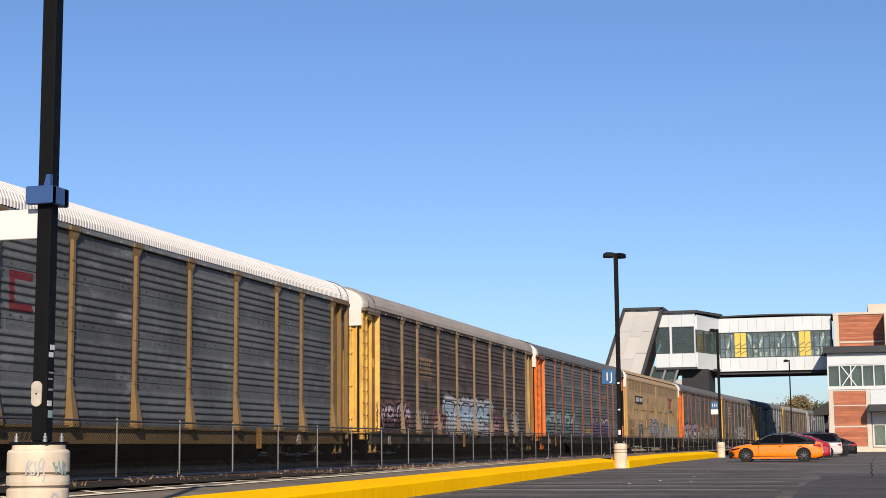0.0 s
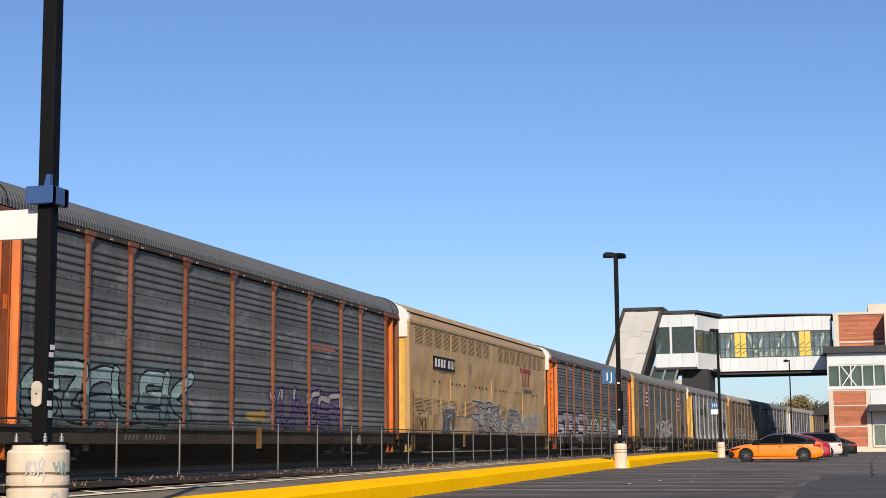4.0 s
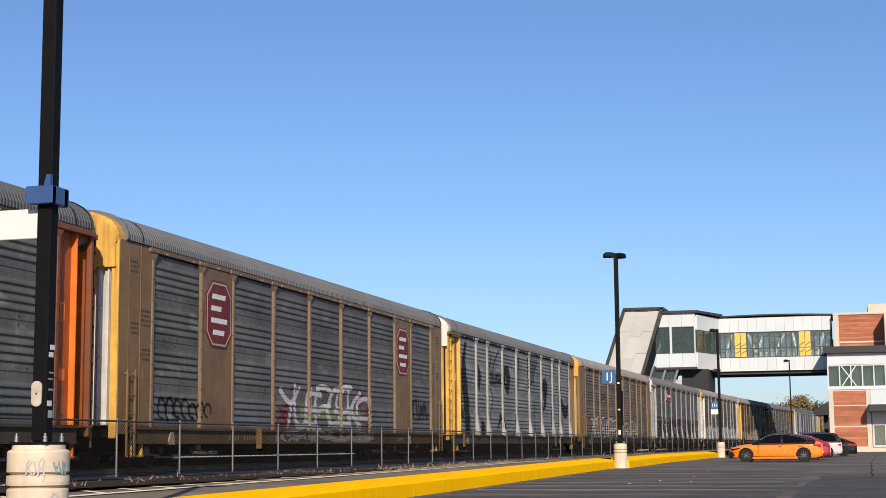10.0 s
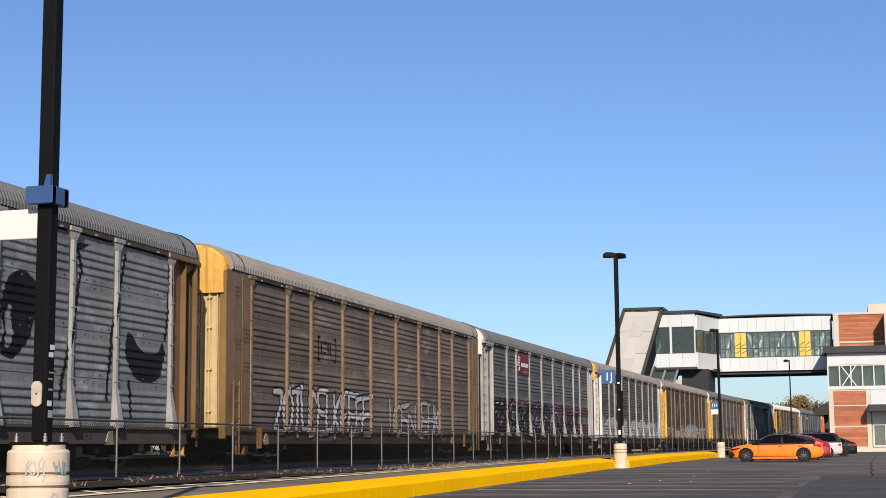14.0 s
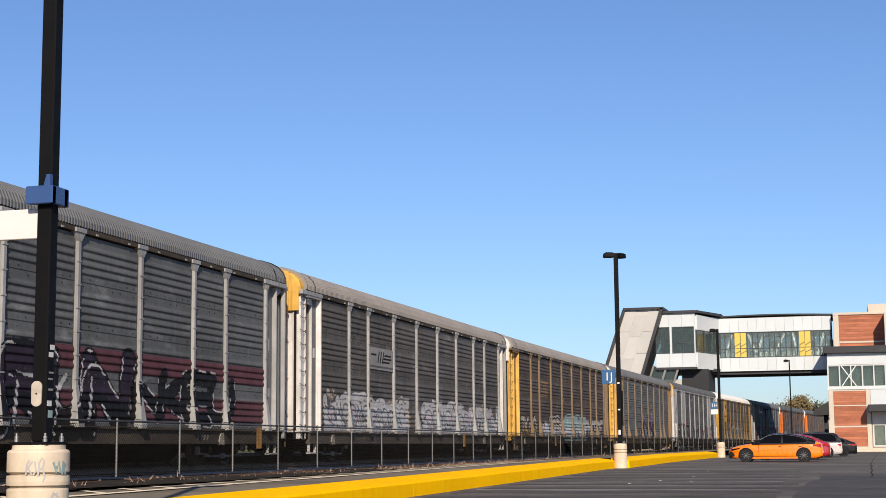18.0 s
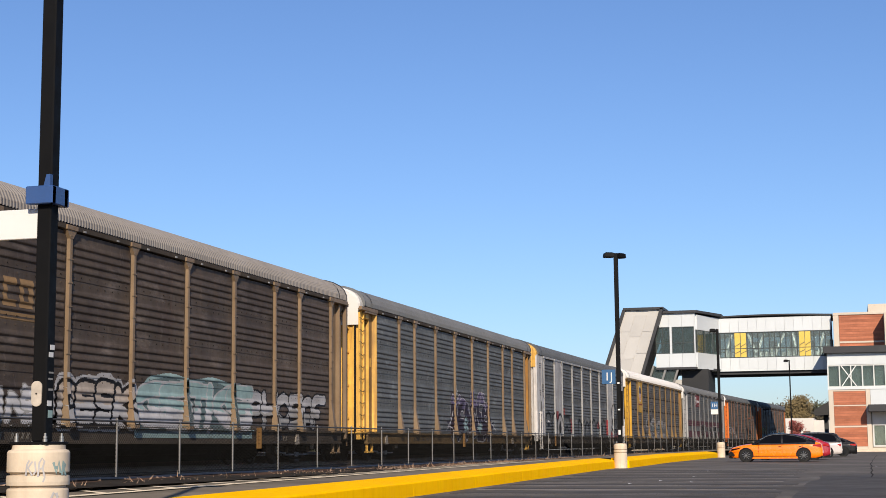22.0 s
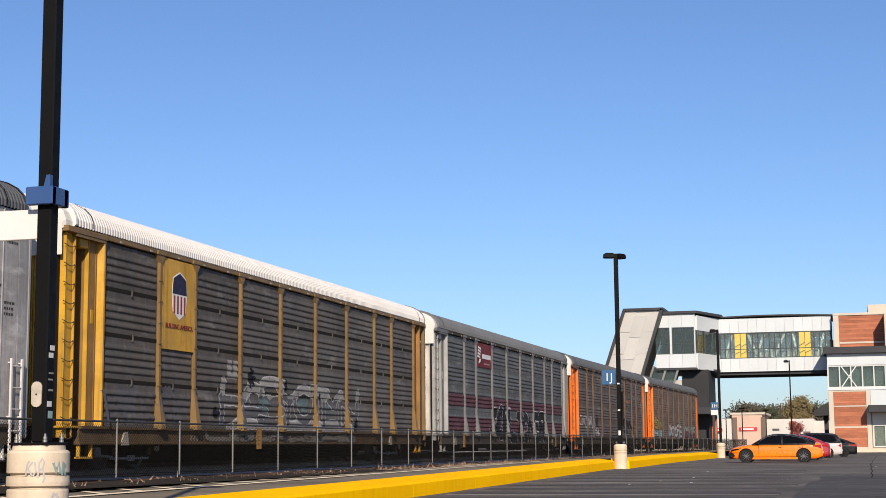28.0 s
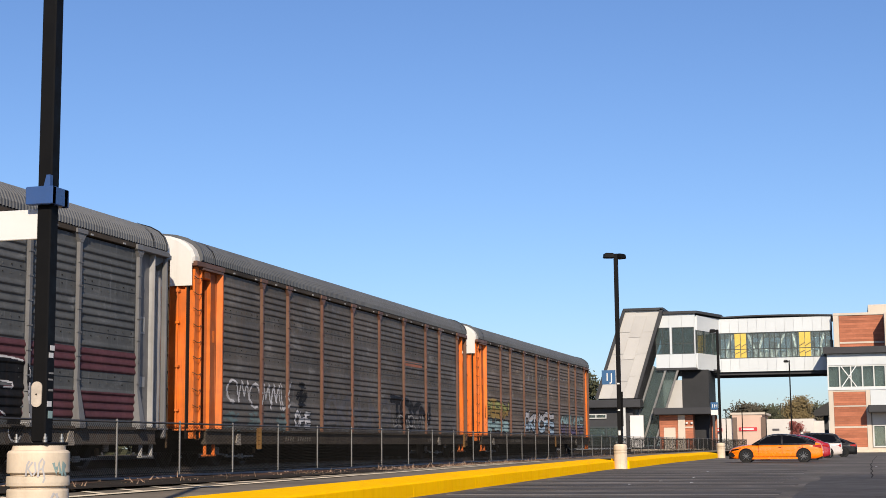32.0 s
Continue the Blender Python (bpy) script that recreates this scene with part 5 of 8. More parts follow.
W, B = "ink_white", "ink_black"
CARS = [
    dict(label="grey ribbed car-carrier wagon with golden posts and white roof", panel="panel_blue", post="gold_paint", end="gold_paint", roof="roof_white", sill="sill_gold", cap="white_cap", eave="panel_light"),
    dict(trim_r="gold_paint", label="brown-grey ribbed car-carrier wagon with cream posts and yellow ends", panel="panel_brown", post="cream_post", end="ochre_paint", roof="roof_taupe", cap="white_cap", end_f="yellow_paint"),
    dict(label="grey ribbed car-carrier wagon with rust posts and orange ends", panel="panel_blue", post="rust_post", posts="thin", end="orange_paint", roof="roof_slate", cap="white_cap"),
    dict(high=True, label="smooth tan car-carrier wagon with louvred vents and graffiti", smooth=True, panel="tan_paint", post="tan_paint", end="yellow_paint", roof="tan_paint", cap="white_cap", sill="grime"),
    dict(high=True, label="grey-blue ribbed car-carrier wagon with rust posts and orange ends", panel="panel_blue", post="rust_post", posts="thin", end="orange_paint", roof="roof_slate", cap="white_cap"),
    dict(high=True, label="grey ribbed car-carrier wagon with brown plates and yellow hood", panel="panel_grey", post="cream_post", posts="thin", end="yellow_paint", door="end_white", roof="roof_grey", cap="yellow_paint", eave="brown_plate", sill="sill_brown", endplate="brown_plate", bays={1: "brown_plate", 7: "brown_plate"}, ladder="brown_plate"),
    dict(trim_f="brown_plate", trim_r="brown_plate", end_r="brown_plate", label="light grey ribbed car-carrier wagon covered in huge black shapes", panel="panel_light", post="white_post", end="yellow_paint", roof="roof_grey", sill="sill_pale", cap="white_cap"),
    dict(label="brown-grey ribbed car-carrier wagon with yellow hood and cream posts", panel="panel_tan_grey", post="cream_post", posts="thin", end="gold_paint", roof="roof_taupe", cap="yellow_paint", endplate="brown_plate", door="door_cream", ladder="brown_plate"),
    dict(label="grey ribbed car-carrier wagon with maroon stripes and dark graffiti", panel="panel_grey", post="white_post", end="white_post", roof="roof_grey", cap="white_cap"),
    dict(label="dark grey ribbed car-carrier wagon with white posts and pale graffiti", panel="panel_dark", post="white_post", sill="sill_pale", end="end_white", roof="roof_taupe", cap="yellow_paint", end_r="end_white"),
    dict(trim_f="brown_plate", label="brown ribbed car-carrier wagon with golden posts and yellow ends", panel="panel_brown", post="cream_post", end="cream_post", roof="roof_taupe", cap="white_cap", end_f="yellow_paint"),
    dict(label="blue-grey ribbed car-carrier wagon with golden posts and yellow ends", panel="panel_blue", post="cream_post", end="yellow_paint", end_r="gold_rust", roof="roof_grey", sill="sill_gold", cap="white_cap"),
    dict(high=True, label="grey ribbed car-carrier wagon with bare steel plates and graffiti", panel="panel_grey", post="white_post", posts="thin", end="end_white", roof="roof_slate", cap="yellow_paint", eave="white_post", endplate="steel_plate", bays={1: "steel_plate", 7: "steel_plate"}, end_r="white_post"),
    dict(label="yellow-framed ribbed car-carrier wagon with white roof and shield", panel="panel_dark", post="gold_paint", end="deep_yellow", end_r="gold_rust", roof="roof_white", sill="sill_brown", cap="white_cap", eave="gold_paint", gap=True),
    dict(high=True, label="grey ribbed car-carrier wagon with maroon stripes and red sign", panel="panel_grey", post="post_grey", sill="sill_pale", end="white_post", door="end_white", roof="roof_grey", cap="white_cap", end_r="white_post"),
    dict(label="grey ribbed car-carrier wagon with orange posts and bright ends", panel="panel_dark", post="rust_dim", posts="thin", end="orange_paint", roof="roof_slate", cap="white_cap"),
    dict(label="last grey ribbed car-carrier wagon with orange ends and colourful graffiti", panel="panel_tan_grey", post="rust_dim", posts="thin", end="orange_paint", roof="roof_slate", cap="white_cap"),
]
# where the middle of each wagon lies along the track as the clip starts
MIDS = [32.45, 61.27, 89.73, 117.27, 144.73, 173.1, 201.7, 230.67, 259.18, 287.65, 315.94, 344.56, 373.25, 401.93, 430.86, 459.6, 488.8]
TRAIN = []


GLYPH.update({"A": "mdbfo jl", "B": "mabfh ghlnm", "C": "fbdjnl", "D": "mabflnm", "F": "mac gh", "G": "cbdjnlih", "H": "am co gi", "I": "bn", "J": "bcljm", "K": "am cgo", "L": "amo",
              "M": "maheco", "N": "maoc", "O": "bdjnlfb", "P": "mabfhg", "U": "ajnlc", "V": "anc", "W": "amhoc", "X": "ao cm", "Y": "ahc hn", "Z": "acmo"})


def soft_noise(shape, seed, a=6, b=9):
    """Smooth blotches over a raster, from 0 to 1."""
    rough = np.random.RandomState(seed).rand(shape[0] // a + 3, shape[1] // b + 3)
    gy, gz = np.arange(shape[1]) / b, np.arange(shape[0]) / a
    iy, iz = gy.astype(int), gz.astype(int)
    fy, fz = gy - iy, (gz - iz)[:, None]
    low, high = rough[iz], rough[iz + 1]
    return (low[:, iy] * (1 - fy) + low[:, iy + 1] * fy) * (1 - fz) + (high[:, iy] * (1 - fy) + high[:, iy + 1] * fy) * fz


def piece_field(y0, y1, z0, z1, word, seed, thick=0.1, edge=0.05, lean=0.1, jit=0.10, halo=0.0, grad=0.5, worn=0.0, arch=0.0, swell=1.0, over=0.15, broken=0.0):
    """Swollen letters that overlap: 1 lower fill, 2 outline, 3 upper fill, 4 a cloud of paint behind."""
    rnd = random.Random(seed)
    n = len(word)
    w = (y1 - y0) / n
    r = thick
    signs = []
    for k, ch in enumerate(word):
        if ch == " ":
            continue
        up = arch * math.sin(math.pi * (k + 0.5) / n) + rnd.uniform(-jit, jit) * 0.5 * (z1 - z0)
        bot, top = z0 + r + edge + max(0, up * 0.4), z1 - r - edge - arch + up
        c0 = y0 + k * w - over * w * 0.5 + r
        runs = glyph_runs(ch, c0, w * (1 + over) - 2 * r, bot, max(0.15, top - bot), lean)
        table = {}

        def bent(p):
            if p not in table:
                table[p] = (p[0] + rnd.uniform(-jit, jit) * w, p[1] + rnd.uniform(-jit, jit) * (top - bot) * 0.6)
            return table[p]
        signs.append([pair for run in runs for line in [curved([bent(p) for p in run])] for pair in zip(line, line[1:])])

    def field(Y, Z):
        F = np.zeros(Y.shape, int)
        near = np.full(Y.shape, 9.0)
        blot = soft_noise(Y.shape, seed + 7)
        for k, segs in enumerate(signs):
            d = np.full(Y.shape, 9.0)
            for a, b in segs:
                d = np.minimum(d, segment_distance(Y, Z, a, b))
            d = d - r * (swell - 1) * np.clip((z0 + 0.45 * (z1 - z0) - Z) / (z1 - z0), 0, 1) + 0.012 * np.sin(Y * 7 + k) * np.sin(Z * 8 + seed)
            fill = np.where(Z > z0 + (z1 - z0) * (grad + 0.25 * (blot - 0.5)), 3, 1)
            F = np.where(d < r, fill, np.where(d < r + edge, 2, F))
            near = np.minimum(near, d)
        if broken:
            F = np.where((soft_noise(Y.shape, seed + 5, 9, 13) < broken) & (F == 2), 1, F)
        if halo:
            F = np.where((F == 0) & (near < r + edge + halo * (0.4 + 1.1 * blot)), 4, F)
        if worn:
            F = np.where((soft_noise(Y.shape, seed + 3, 4, 6) < worn) & (F != 2), 0, F)
        return F
    return field


def piece_on(car, y0, y1, z0, z1, word, inks, seed, flat=False, lift=0.011, label="sprayed graffiti lettering", **k):
    """inks: lower fill, outline, upper fill, cloud."""
    inks = list(inks) + [inks[0]] * (4 - len(inks))
    over = None if flat else "thin" if car.get("thin_posts") else "flare"
    pad = 0.3 + k.get("halo", 0)
    me = paint_mesh(y0 - pad, y1 + pad + 0.3, max(z0 - 0.1, 0.60), z1 + 0.25, piece_field(y0, y1, z0, z1, word, seed, **k), flat, lift, posts=over)
    return part("graffiti", me, inks, car, label)


def cloud_on(car, spots, ink, lift=0.006, fuzz=1.5, plates=(), label="faded haze of sprayed paint"):
    """A loose mist of paint."""
    ys, zs = [s[0] for s in spots], [s[1] for s in spots]
    me = paint_mesh(min(ys) - 1.3, max(ys) + 1.3, max(0.62, min(zs) - 0.9), max(zs) + 0.9, shapes_field([(*s, 0) for s in spots], fuzz=fuzz), lift=lift, plates=plates)
    return part("graffiti", me, [ink], car, label)


def lines_on(car, lines, ink, width=0.03, flat=False, lift=0.012, plates=(), label="thin sprayed strokes", over=True):
    ys = [p[0] for ln in lines for p in ln]
    zs = [p[1] for ln in lines for p in ln]
    posts = None if flat or not over else "thin" if car.get("thin_posts") else "flare"
    me = paint_mesh(min(ys) - 0.2, max(ys) + 0.2, max(0.6, min(zs) - 0.1), max(zs) + 0.15, shapes_field((), lines, width), flat, lift, plates=plates, posts=posts)
    return part("graffiti", me, [ink], car, label)


def scrawl(y0, y1, z0, z1, n, seed, loop=0.5):
    """A row of quick looping strokes."""
    rnd = random.Random(seed)
    out, y, w = [], y0, (y1 - y0) / n
    for k in range(n):
        top, bot = z1 - rnd.uniform(0, .25) * (z1 - z0), z0 + rnd.uniform(0, .25) * (z1 - z0)
        kind = rnd.random()
        if kind < loop:
            a0 = rnd.uniform(-.5, .5)
            out.append([(y + w * (.5 + .48 * math.cos(a0 + q * .63)), (top + bot) / 2 + (top - bot) / 2 * math.sin(a0 + q * .63)) for q in range(9)])
        elif kind < loop + 0.25:
            out.append([(y, bot), (y + w * .3, top), (y + w * .55, bot + .3 * (top - bot)), (y + w * .8, top), (y + w, bot)])
        else:
            out.append([(y, top), (y + w * .2, bot), (y + w * .9, bot + .2 * (top - bot)), (y + w * .5, (top + bot) / 2), (y + w, top)])
        y += w
    return out


def block_marks(t, y0, z0):
    """Three worn block characters over two rules."""
    marks = [(y0 + .61 * n, y0 + .61 * n + .5, z0, z0 + .58, 1) for n in range(3)] + [(y0 + .61 * n + .16, y0 + .61 * n + (.5 if n % 2 == 0 else .34), z0 + .15, z0 + .43, 0) for n in range(3)]
    marks += [(y0 - .06, y0 + 1.7, z0 - .16, z0 - .10, 1), (y0 - .06, y0 + 1.7, z0 - .26, z0 - .20, 1)]
    part("painted_mark", paint_mesh(y0 - .2, y0 + 2, z0 - .3, z0 + .7, rect_field(marks)), ["ink_tan"], t, "worn yellow block marks")


def train():
    for i, sp in enumerate(CARS):
        sp["cap_f"] = sp["cap"]
        sp["cap_r"] = CARS[i + 1]["cap"] if i + 1 < len(CARS) else "white_cap"
        TRAIN.append(car(sp))
        if not sp.get("smooth"):
            sill_marks(TRAIN[-1], "stencil" if sp.get("sill") in ("sill_pale", "sill_gold") else "sill_text")
    T = TRAIN
    lo = SILL_HI
    # grey wagon with white roof
    plate_c = rect_field([(-6.75, -6.57, 3.2, 3.95, 1), (-6.75, -5.9, 3.83, 3.98, 1), (-6.75, -5.9, 3.2, 3.35, 1)])
    part("painted_mark", paint_mesh(-7, -5.8, 3.1, 4.1, plate_c), ["ink_maroon"], T[0])
    # brown wagon: pink, blue and teal pieces
    piece_on(T[1], -12.0, -8.3, .98, 2.0, "KOBWAKM", ("ink_rose", B, "ink_pale_pink", "ink_rose"), 3, thick=.075, edge=.075, halo=.12, jit=.16, over=.3)
    lines_on(T[1], scrawl(-11.9, -8.4, 1.0, 1.5, 9, 33, .3), B, .035, lift=.016)
    lines_on(T[1], scrawl(-7.5, -5.8, 1.2, 1.85, 5, 4), "ink_silver", .028)
    cloud_on(T[1], ((-3.9, 2.3, .25, .4), (-2.6, 2.55, .2, .35), (.6, 2.5, .2, .3), (2.0, 2.5, .2, .3)), B, label="dark mist of paint")
    piece_on(T[1], -4.9, -3.5, 1.0, 1.85, "AK", ("ink_pink", B, "ink_rose", "ink_rose"), 15, thick=.12, edge=.08, halo=.2)
    piece_on(T[1], 4.2, 6.0, .98, 1.95, "KA", ("ink_pink", B, "ink_rose", "ink_rose"), 14, thick=.12, edge=.08, halo=.2)
    piece_on(T[1], -3.4, 4.5, .93, 2.3, "TARGOS", ("ink_silver", B, "ink_blue"), 5, thick=.19, edge=.07, halo=.22, jit=.05, grad=.45, over=.1)
    lines_on(T[1], scrawl(7.0, 7.7, 1.7, 2.25, 2, 6), "ink_teal", .05)
    piece_on(T[1], 8.7, 10.3, 1.62, 2.1, "GHSO", ("ink_teal", "ink_silver"), 16, thick=.025, edge=.015, jit=.15)
    piece_on(T[1], 8.7, 10.3, 1.16, 1.6, "EWEO", ("ink_teal", "ink_silver"), 17, thick=.03, edge=.015, jit=.15)
    for k in (1, 10):
        block_marks(T[k], -6.85, 3.26)
    # grey wagon, rust posts
    piece_on(T[2], -11.7, -4.1, .97, 2.35, "CZALEK", ("ink_deep_teal", B, "ink_teal"), 7, thick=.15, edge=.055, halo=.16, jit=.12, over=.25, arch=.12)
    cloud_on(T[2], ((-11.4, 1.4, .5, .4), (-4.3, 1.5, .45, .4), (-7.8, 1.0, 1.2, .15)), "ink_pink")
    piece_on(T[2], 1.1, 7.2, .96, 2.2, "YUNGER", ("ink_violet", B, "ink_silver"), 8, thick=.085, edge=.05, halo=.12, jit=.14, grad=.7)
    part("graffiti", paint_mesh(-.7, 1.1, 1.1, 1.6, shapes_field([(.1, 1.32, .6, .13, .1), (.75, 1.35, .2, .2, 0)])), ["ink_yellow"], T[2])
    plate_on(T[2], "painted_mark", 4.5, 6.7, 3.45, 3.62, "ink_rust", x=HALF_W - 0.07, t=0.03)
    # tan wagon: black number plate with pale bars, red block mark, graffiti
    t = T[3]
    p = plate_on(t, "number_plate", -9.33, -6.15, 3.50, 4.02, "ink_black", "black plate with pale bars", x=HALF_W - 0.03, t=0.04)
    for a, b in ((-9.18, -8.84), (-8.76, -8.42), (-8.34, -8.0), (-7.92, -7.6), (-7.28, -7.08), (-7.05, -6.87), (-6.84, -6.74), (-6.71, -6.61), (-6.57, -6.4), (-6.37, -6.22)):
        part("bar", Geo().prism([(a, 3.60), (b - 0.09, 3.60), (b - 0.04, 3.92), (a + 0.05, 3.92)], "x", HALF_W + 0.010, HALF_W + 0.014), "sign_white", p)
    strokes = [(6.5, 8.9, 4.06, 4.28, 1), (6.78, 7.05, 3.36, 4.06, 1), (7.5, 7.77, 3.38, 4.06, 1), (8.2, 8.5, 3.40, 4.06, 1), (7.15, 9.1, 3.08, 3.27, 2)]
    part("painted_mark", paint_mesh(6.4, 9.2, 2.9, 4.4, rect_field(strokes), True, .006), ["ink_red", "ink_grey"], t, "faded red block mark")
    plate_on(t, "placard", -3.7, -3.34, 3.60, 3.95, "brown_plate", x=HALF_W - 0.03)
    for z in (3.68, 3.78, 3.87):
        part("bar", Geo().box(HALF_W - 0.011, HALF_W - 0.008, -3.64, -3.40, z - .025, z + .025), "ink_dust", t)
    part("painted_patch", paint_mesh(-8.3, -5.9, lo, 2.2, lambda Y, Z: ((Y > -8.1 + .1 * (2.0 - Z)) & (Y < -6.02) & (Z < 2.03 + .04 * np.sin(4 * Y))).astype(int), True, .008), ["ink_grey"], t, "dark painted square")
    lines_on(t, [[(-8.05, 1.0), (-8.0, 2.0), (-6.1, 2.03), (-6.08, 1.0)], [(-7.75, 1.95), (-7.35, 1.25), (-7.7, 1.05)], [(-6.7, 2.0), (-6.72, 1.2), (-6.2, 1.0)], [(-7.3, 1.6), (-6.75, 1.75)]], "ink_silver", .032, True, .014)
    lines_on(t, scrawl(-11.6, -10.0, 1.7, 2.35, 4, 27) + scrawl(-11.7, -10.2, 1.05, 1.65, 5, 28, .2), "ink_black", .02, True, .010)
    lines_on(t, scrawl(-9.0, -8.3, 1.3, 1.75, 2, 21) + scrawl(-5.5, -3.6, 1.25, 1.7, 5, 29), "ink_dust", .03, True, .010)
    piece_on(t, -2.9, 1.2, 1.02, 2.28, "RSER", ("ink_dust", B, "ink_ghost", "ink_silver"), 22, True, .012, thick=.085, edge=.06, halo=.07, jit=.18, over=.45, swell=1.6)
    piece_on(t, .7, 6.7, 1.02, 2.2, "GKVEAN", ("ink_dust", B, "ink_ghost", "ink_silver"), 23, True, .016, thick=.07, edge=.055, halo=.06, jit=.20, over=.4, swell=1.5)
    lines_on(t, scrawl(-2.7, 1.0, 1.1, 2.2, 6, 221, .3) + scrawl(1.2, 6.5, 1.1, 2.0, 9, 222, .2), "ink_silver", .022, True, .021)
    cloud_on(t, ((-1.6, 1.3, .5, .3), (.6, 1.25, .6, .25), (3.4, 1.25, .8, .2)), "ink_violet", lift=.010, fuzz=1.4)
    piece_on(t, 6.6, 10.4, 1.05, 1.95, "MHTE", ("ink_dust", "ink_silver", "ink_ghost"), 25, True, .012, thick=.09, edge=.03, halo=.1, worn=.15)
    for y in (-9.2, -5.95, -3.0):
        part("painted_stripe", paint_mesh(y - .1, y + .3, 1.1, 1.8, rect_field([(y, y + .16, 1.2, 1.72, 1)]), True, .005), ["ink_yellow"], t)
    # grey-blue wagon: big white letters in lime mist
    cloud_on(T[4], ((-3.4, 2.35, .5, .25), (-1.0, 2.2, .5, .3), (.9, 2.3, .5, .3), (2.3, 2.35, .4, .3), (2.9, 1.6, .35, .6), (-6.3, 2.3, .4, .3), (-9.5, 2.2, .5, .3)), "ink_lime", fuzz=1.8)
    piece_on(T[4], -12.0, -7.6, .70, 2.35, "STR", (W, B, "ink_lavender", "ink_violet"), 31, thick=.19, edge=.12, jit=.06, swell=1.3, over=.22, lean=.16, halo=.06)
    piece_on(T[4], -7.8, -4.5, .62, 2.45, "CS", (W, B, "ink_lavender", "ink_violet"), 32, thick=.19, edge=.09, jit=.06, swell=1.3, halo=.10, over=.25, lean=.16)
    piece_on(T[4], -4.3, 3.0, .66, 2.3, "DHOANIS", ("ink_ghost", B, "ink_silver", "ink_lime"), 33, thick=.115, edge=.09, jit=.09, over=.30, swell=1.7, grad=.35, lean=.2, halo=.07)
    piece_on(T[4], 4.2, 9.7, .95, 2.05, "GAVES", ("ink_deep_teal", "ink_silver", "ink_teal"), 34, thick=.11, edge=.04, halo=.15, worn=.1, jit=.12)
    plate_on(T[4], "painted_mark", 4.62, 6.6, 3.54, 3.70, "ink_red", x=HALF_W - 0.07, t=0.03)
    plate_on(T[4], "painted_mark", 4.62, 6.6, 3.37, 3.44, "ink_black", x=HALF_W - 0.07, t=0.03)
    # wagon with brown plates and emblems
    for y in (-8.20, 8.20):
        def octagon(k, z0, z1):
            c = .36 * k
            return [(y - .80 * k, z0 + c), (y - .80 * k + c, z0), (y + .80 * k - c, z0), (y + .80 * k, z0 + c), (y + .80 * k, z1 - c), (y + .80 * k - c, z1), (y - .80 * k + c, z1), (y - .80 * k, z1 - c)]
        o = part("emblem", Geo().prism(octagon(1.0, 3.05, 4.78), "x", HALF_W - .03, HALF_W), "ink_maroon", T[5], "maroon eight-sided emblem with pale rim")
        part("rim", Geo().prism(octagon(.95, 3.10, 4.73), "x", HALF_W - .01, HALF_W + .003), "ink_silver", o)
        part("field", Geo().prism(octagon(.89, 3.15, 4.68), "x", HALF_W - .01, HALF_W + .006), "ink_maroon", o)
        for z, a, b in ((4.36, -.46, .36), (4.05, -.52, .10), (3.74, -.52, .48), (3.43, -.40, .30)):
            part("bar", Geo().prism([(y + a, z - .06), (y + b, z - .06), (y + b + .03, z + .07), (y + a + .03, z + .07)], "x", HALF_W + .004, HALF_W + .010), "sign_white", o)
    cloud_on(T[5], ((-3.4, 1.3, .7, .5), (4.2, 1.4, .5, .5), (3.5, 2.0, .5, .3), (-2.6, 2.1, .4, .2)), "ink_maroon", fuzz=1.3)
    part("graffiti", paint_mesh(-3.0, 4.0, .9, 1.9, rect_field([(-2.2, 3.4, 1.3, 1.7, 1)]), lift=.008), ["ink_moss"], T[5], "faded green band of paint")
    piece_on(T[5], -3.6, 4.2, .98, 2.3, "YUERGSKA", ("ink_silver", W, W), 41, thick=.06, edge=.03, jit=.16, over=.5, worn=.15, swell=1.4)
    piece_on(T[5], -3.9, 4.4, .60, 1.0, "KHNLWE", ("ink_ghost", "ink_ghost", "ink_ghost"), 42, thick=.07, edge=.02, jit=.2, worn=.25)
    lines_on(T[5], scrawl(9.3, 11.7, 1.35, 2.25, 6, 44, .2), "ink_black", .035)
    lines_on(T[5], scrawl(-11.6, -8.6, 1.1, 1.7, 7, 45, .8), "ink_black", .035, plates=[(-9.25, -7.27)])
    # huge black shapes
    leg = [(-11.12, 4.9), (-10.64, 4.95), (-11.02, 4.54), (-10.95, 3.89), (-10.59, 2.69), (-10.35, 1.96), (-10.28, lo), (-11.04, lo), (-11.29, 2.24), (-11.7, 3.42), (-11.48, 4.25)]
    slit = [(-8.98, 4.03), (-8.63, 4.04), (-8.42, 3.69), (-8.4, 3.25), (-8.62, 2.76), (-8.79, 3.05), (-8.89, 3.57)]
    drop = [(-3.73, 4.26), (-2.96, 4.26), (-2.64, 3.76), (-3.01, 2.79), (-3.53, 3.01), (-4.04, 3.42), (-3.92, 3.87)]
    fin = [(-4.66, 2.03), (-3.87, 1.53), (-3.99, 1.19), (-4.52, 1.21), (-4.53, 1.7), (-5.18, 1.31), (-4.89, 1.79)]
    egg = [(5.35, 4.09), (6.1, 3.74), (5.83, 2.94), (5.16, 2.2), (4.54, 2.3), (4.72, 2.89), (4.51, 3.35), (4.8, 3.84)]
    hook = [(9.89, 3.23), (10.5, 2.66), (11.3, 2.67), (11.75, 3.09), (11.6, 2.14), (10.85, 1.96), (10.05, 2.1), (9.67, 2.73)]
    stump = [(-8.35, 1.71), (-7.73, 1.4), (-7.69, lo), (-8.39, lo)]
    block = [(-6.72, 3.83), (-4.54, 3.87), (-4.52, 3.26), (-6.81, 3.23)]
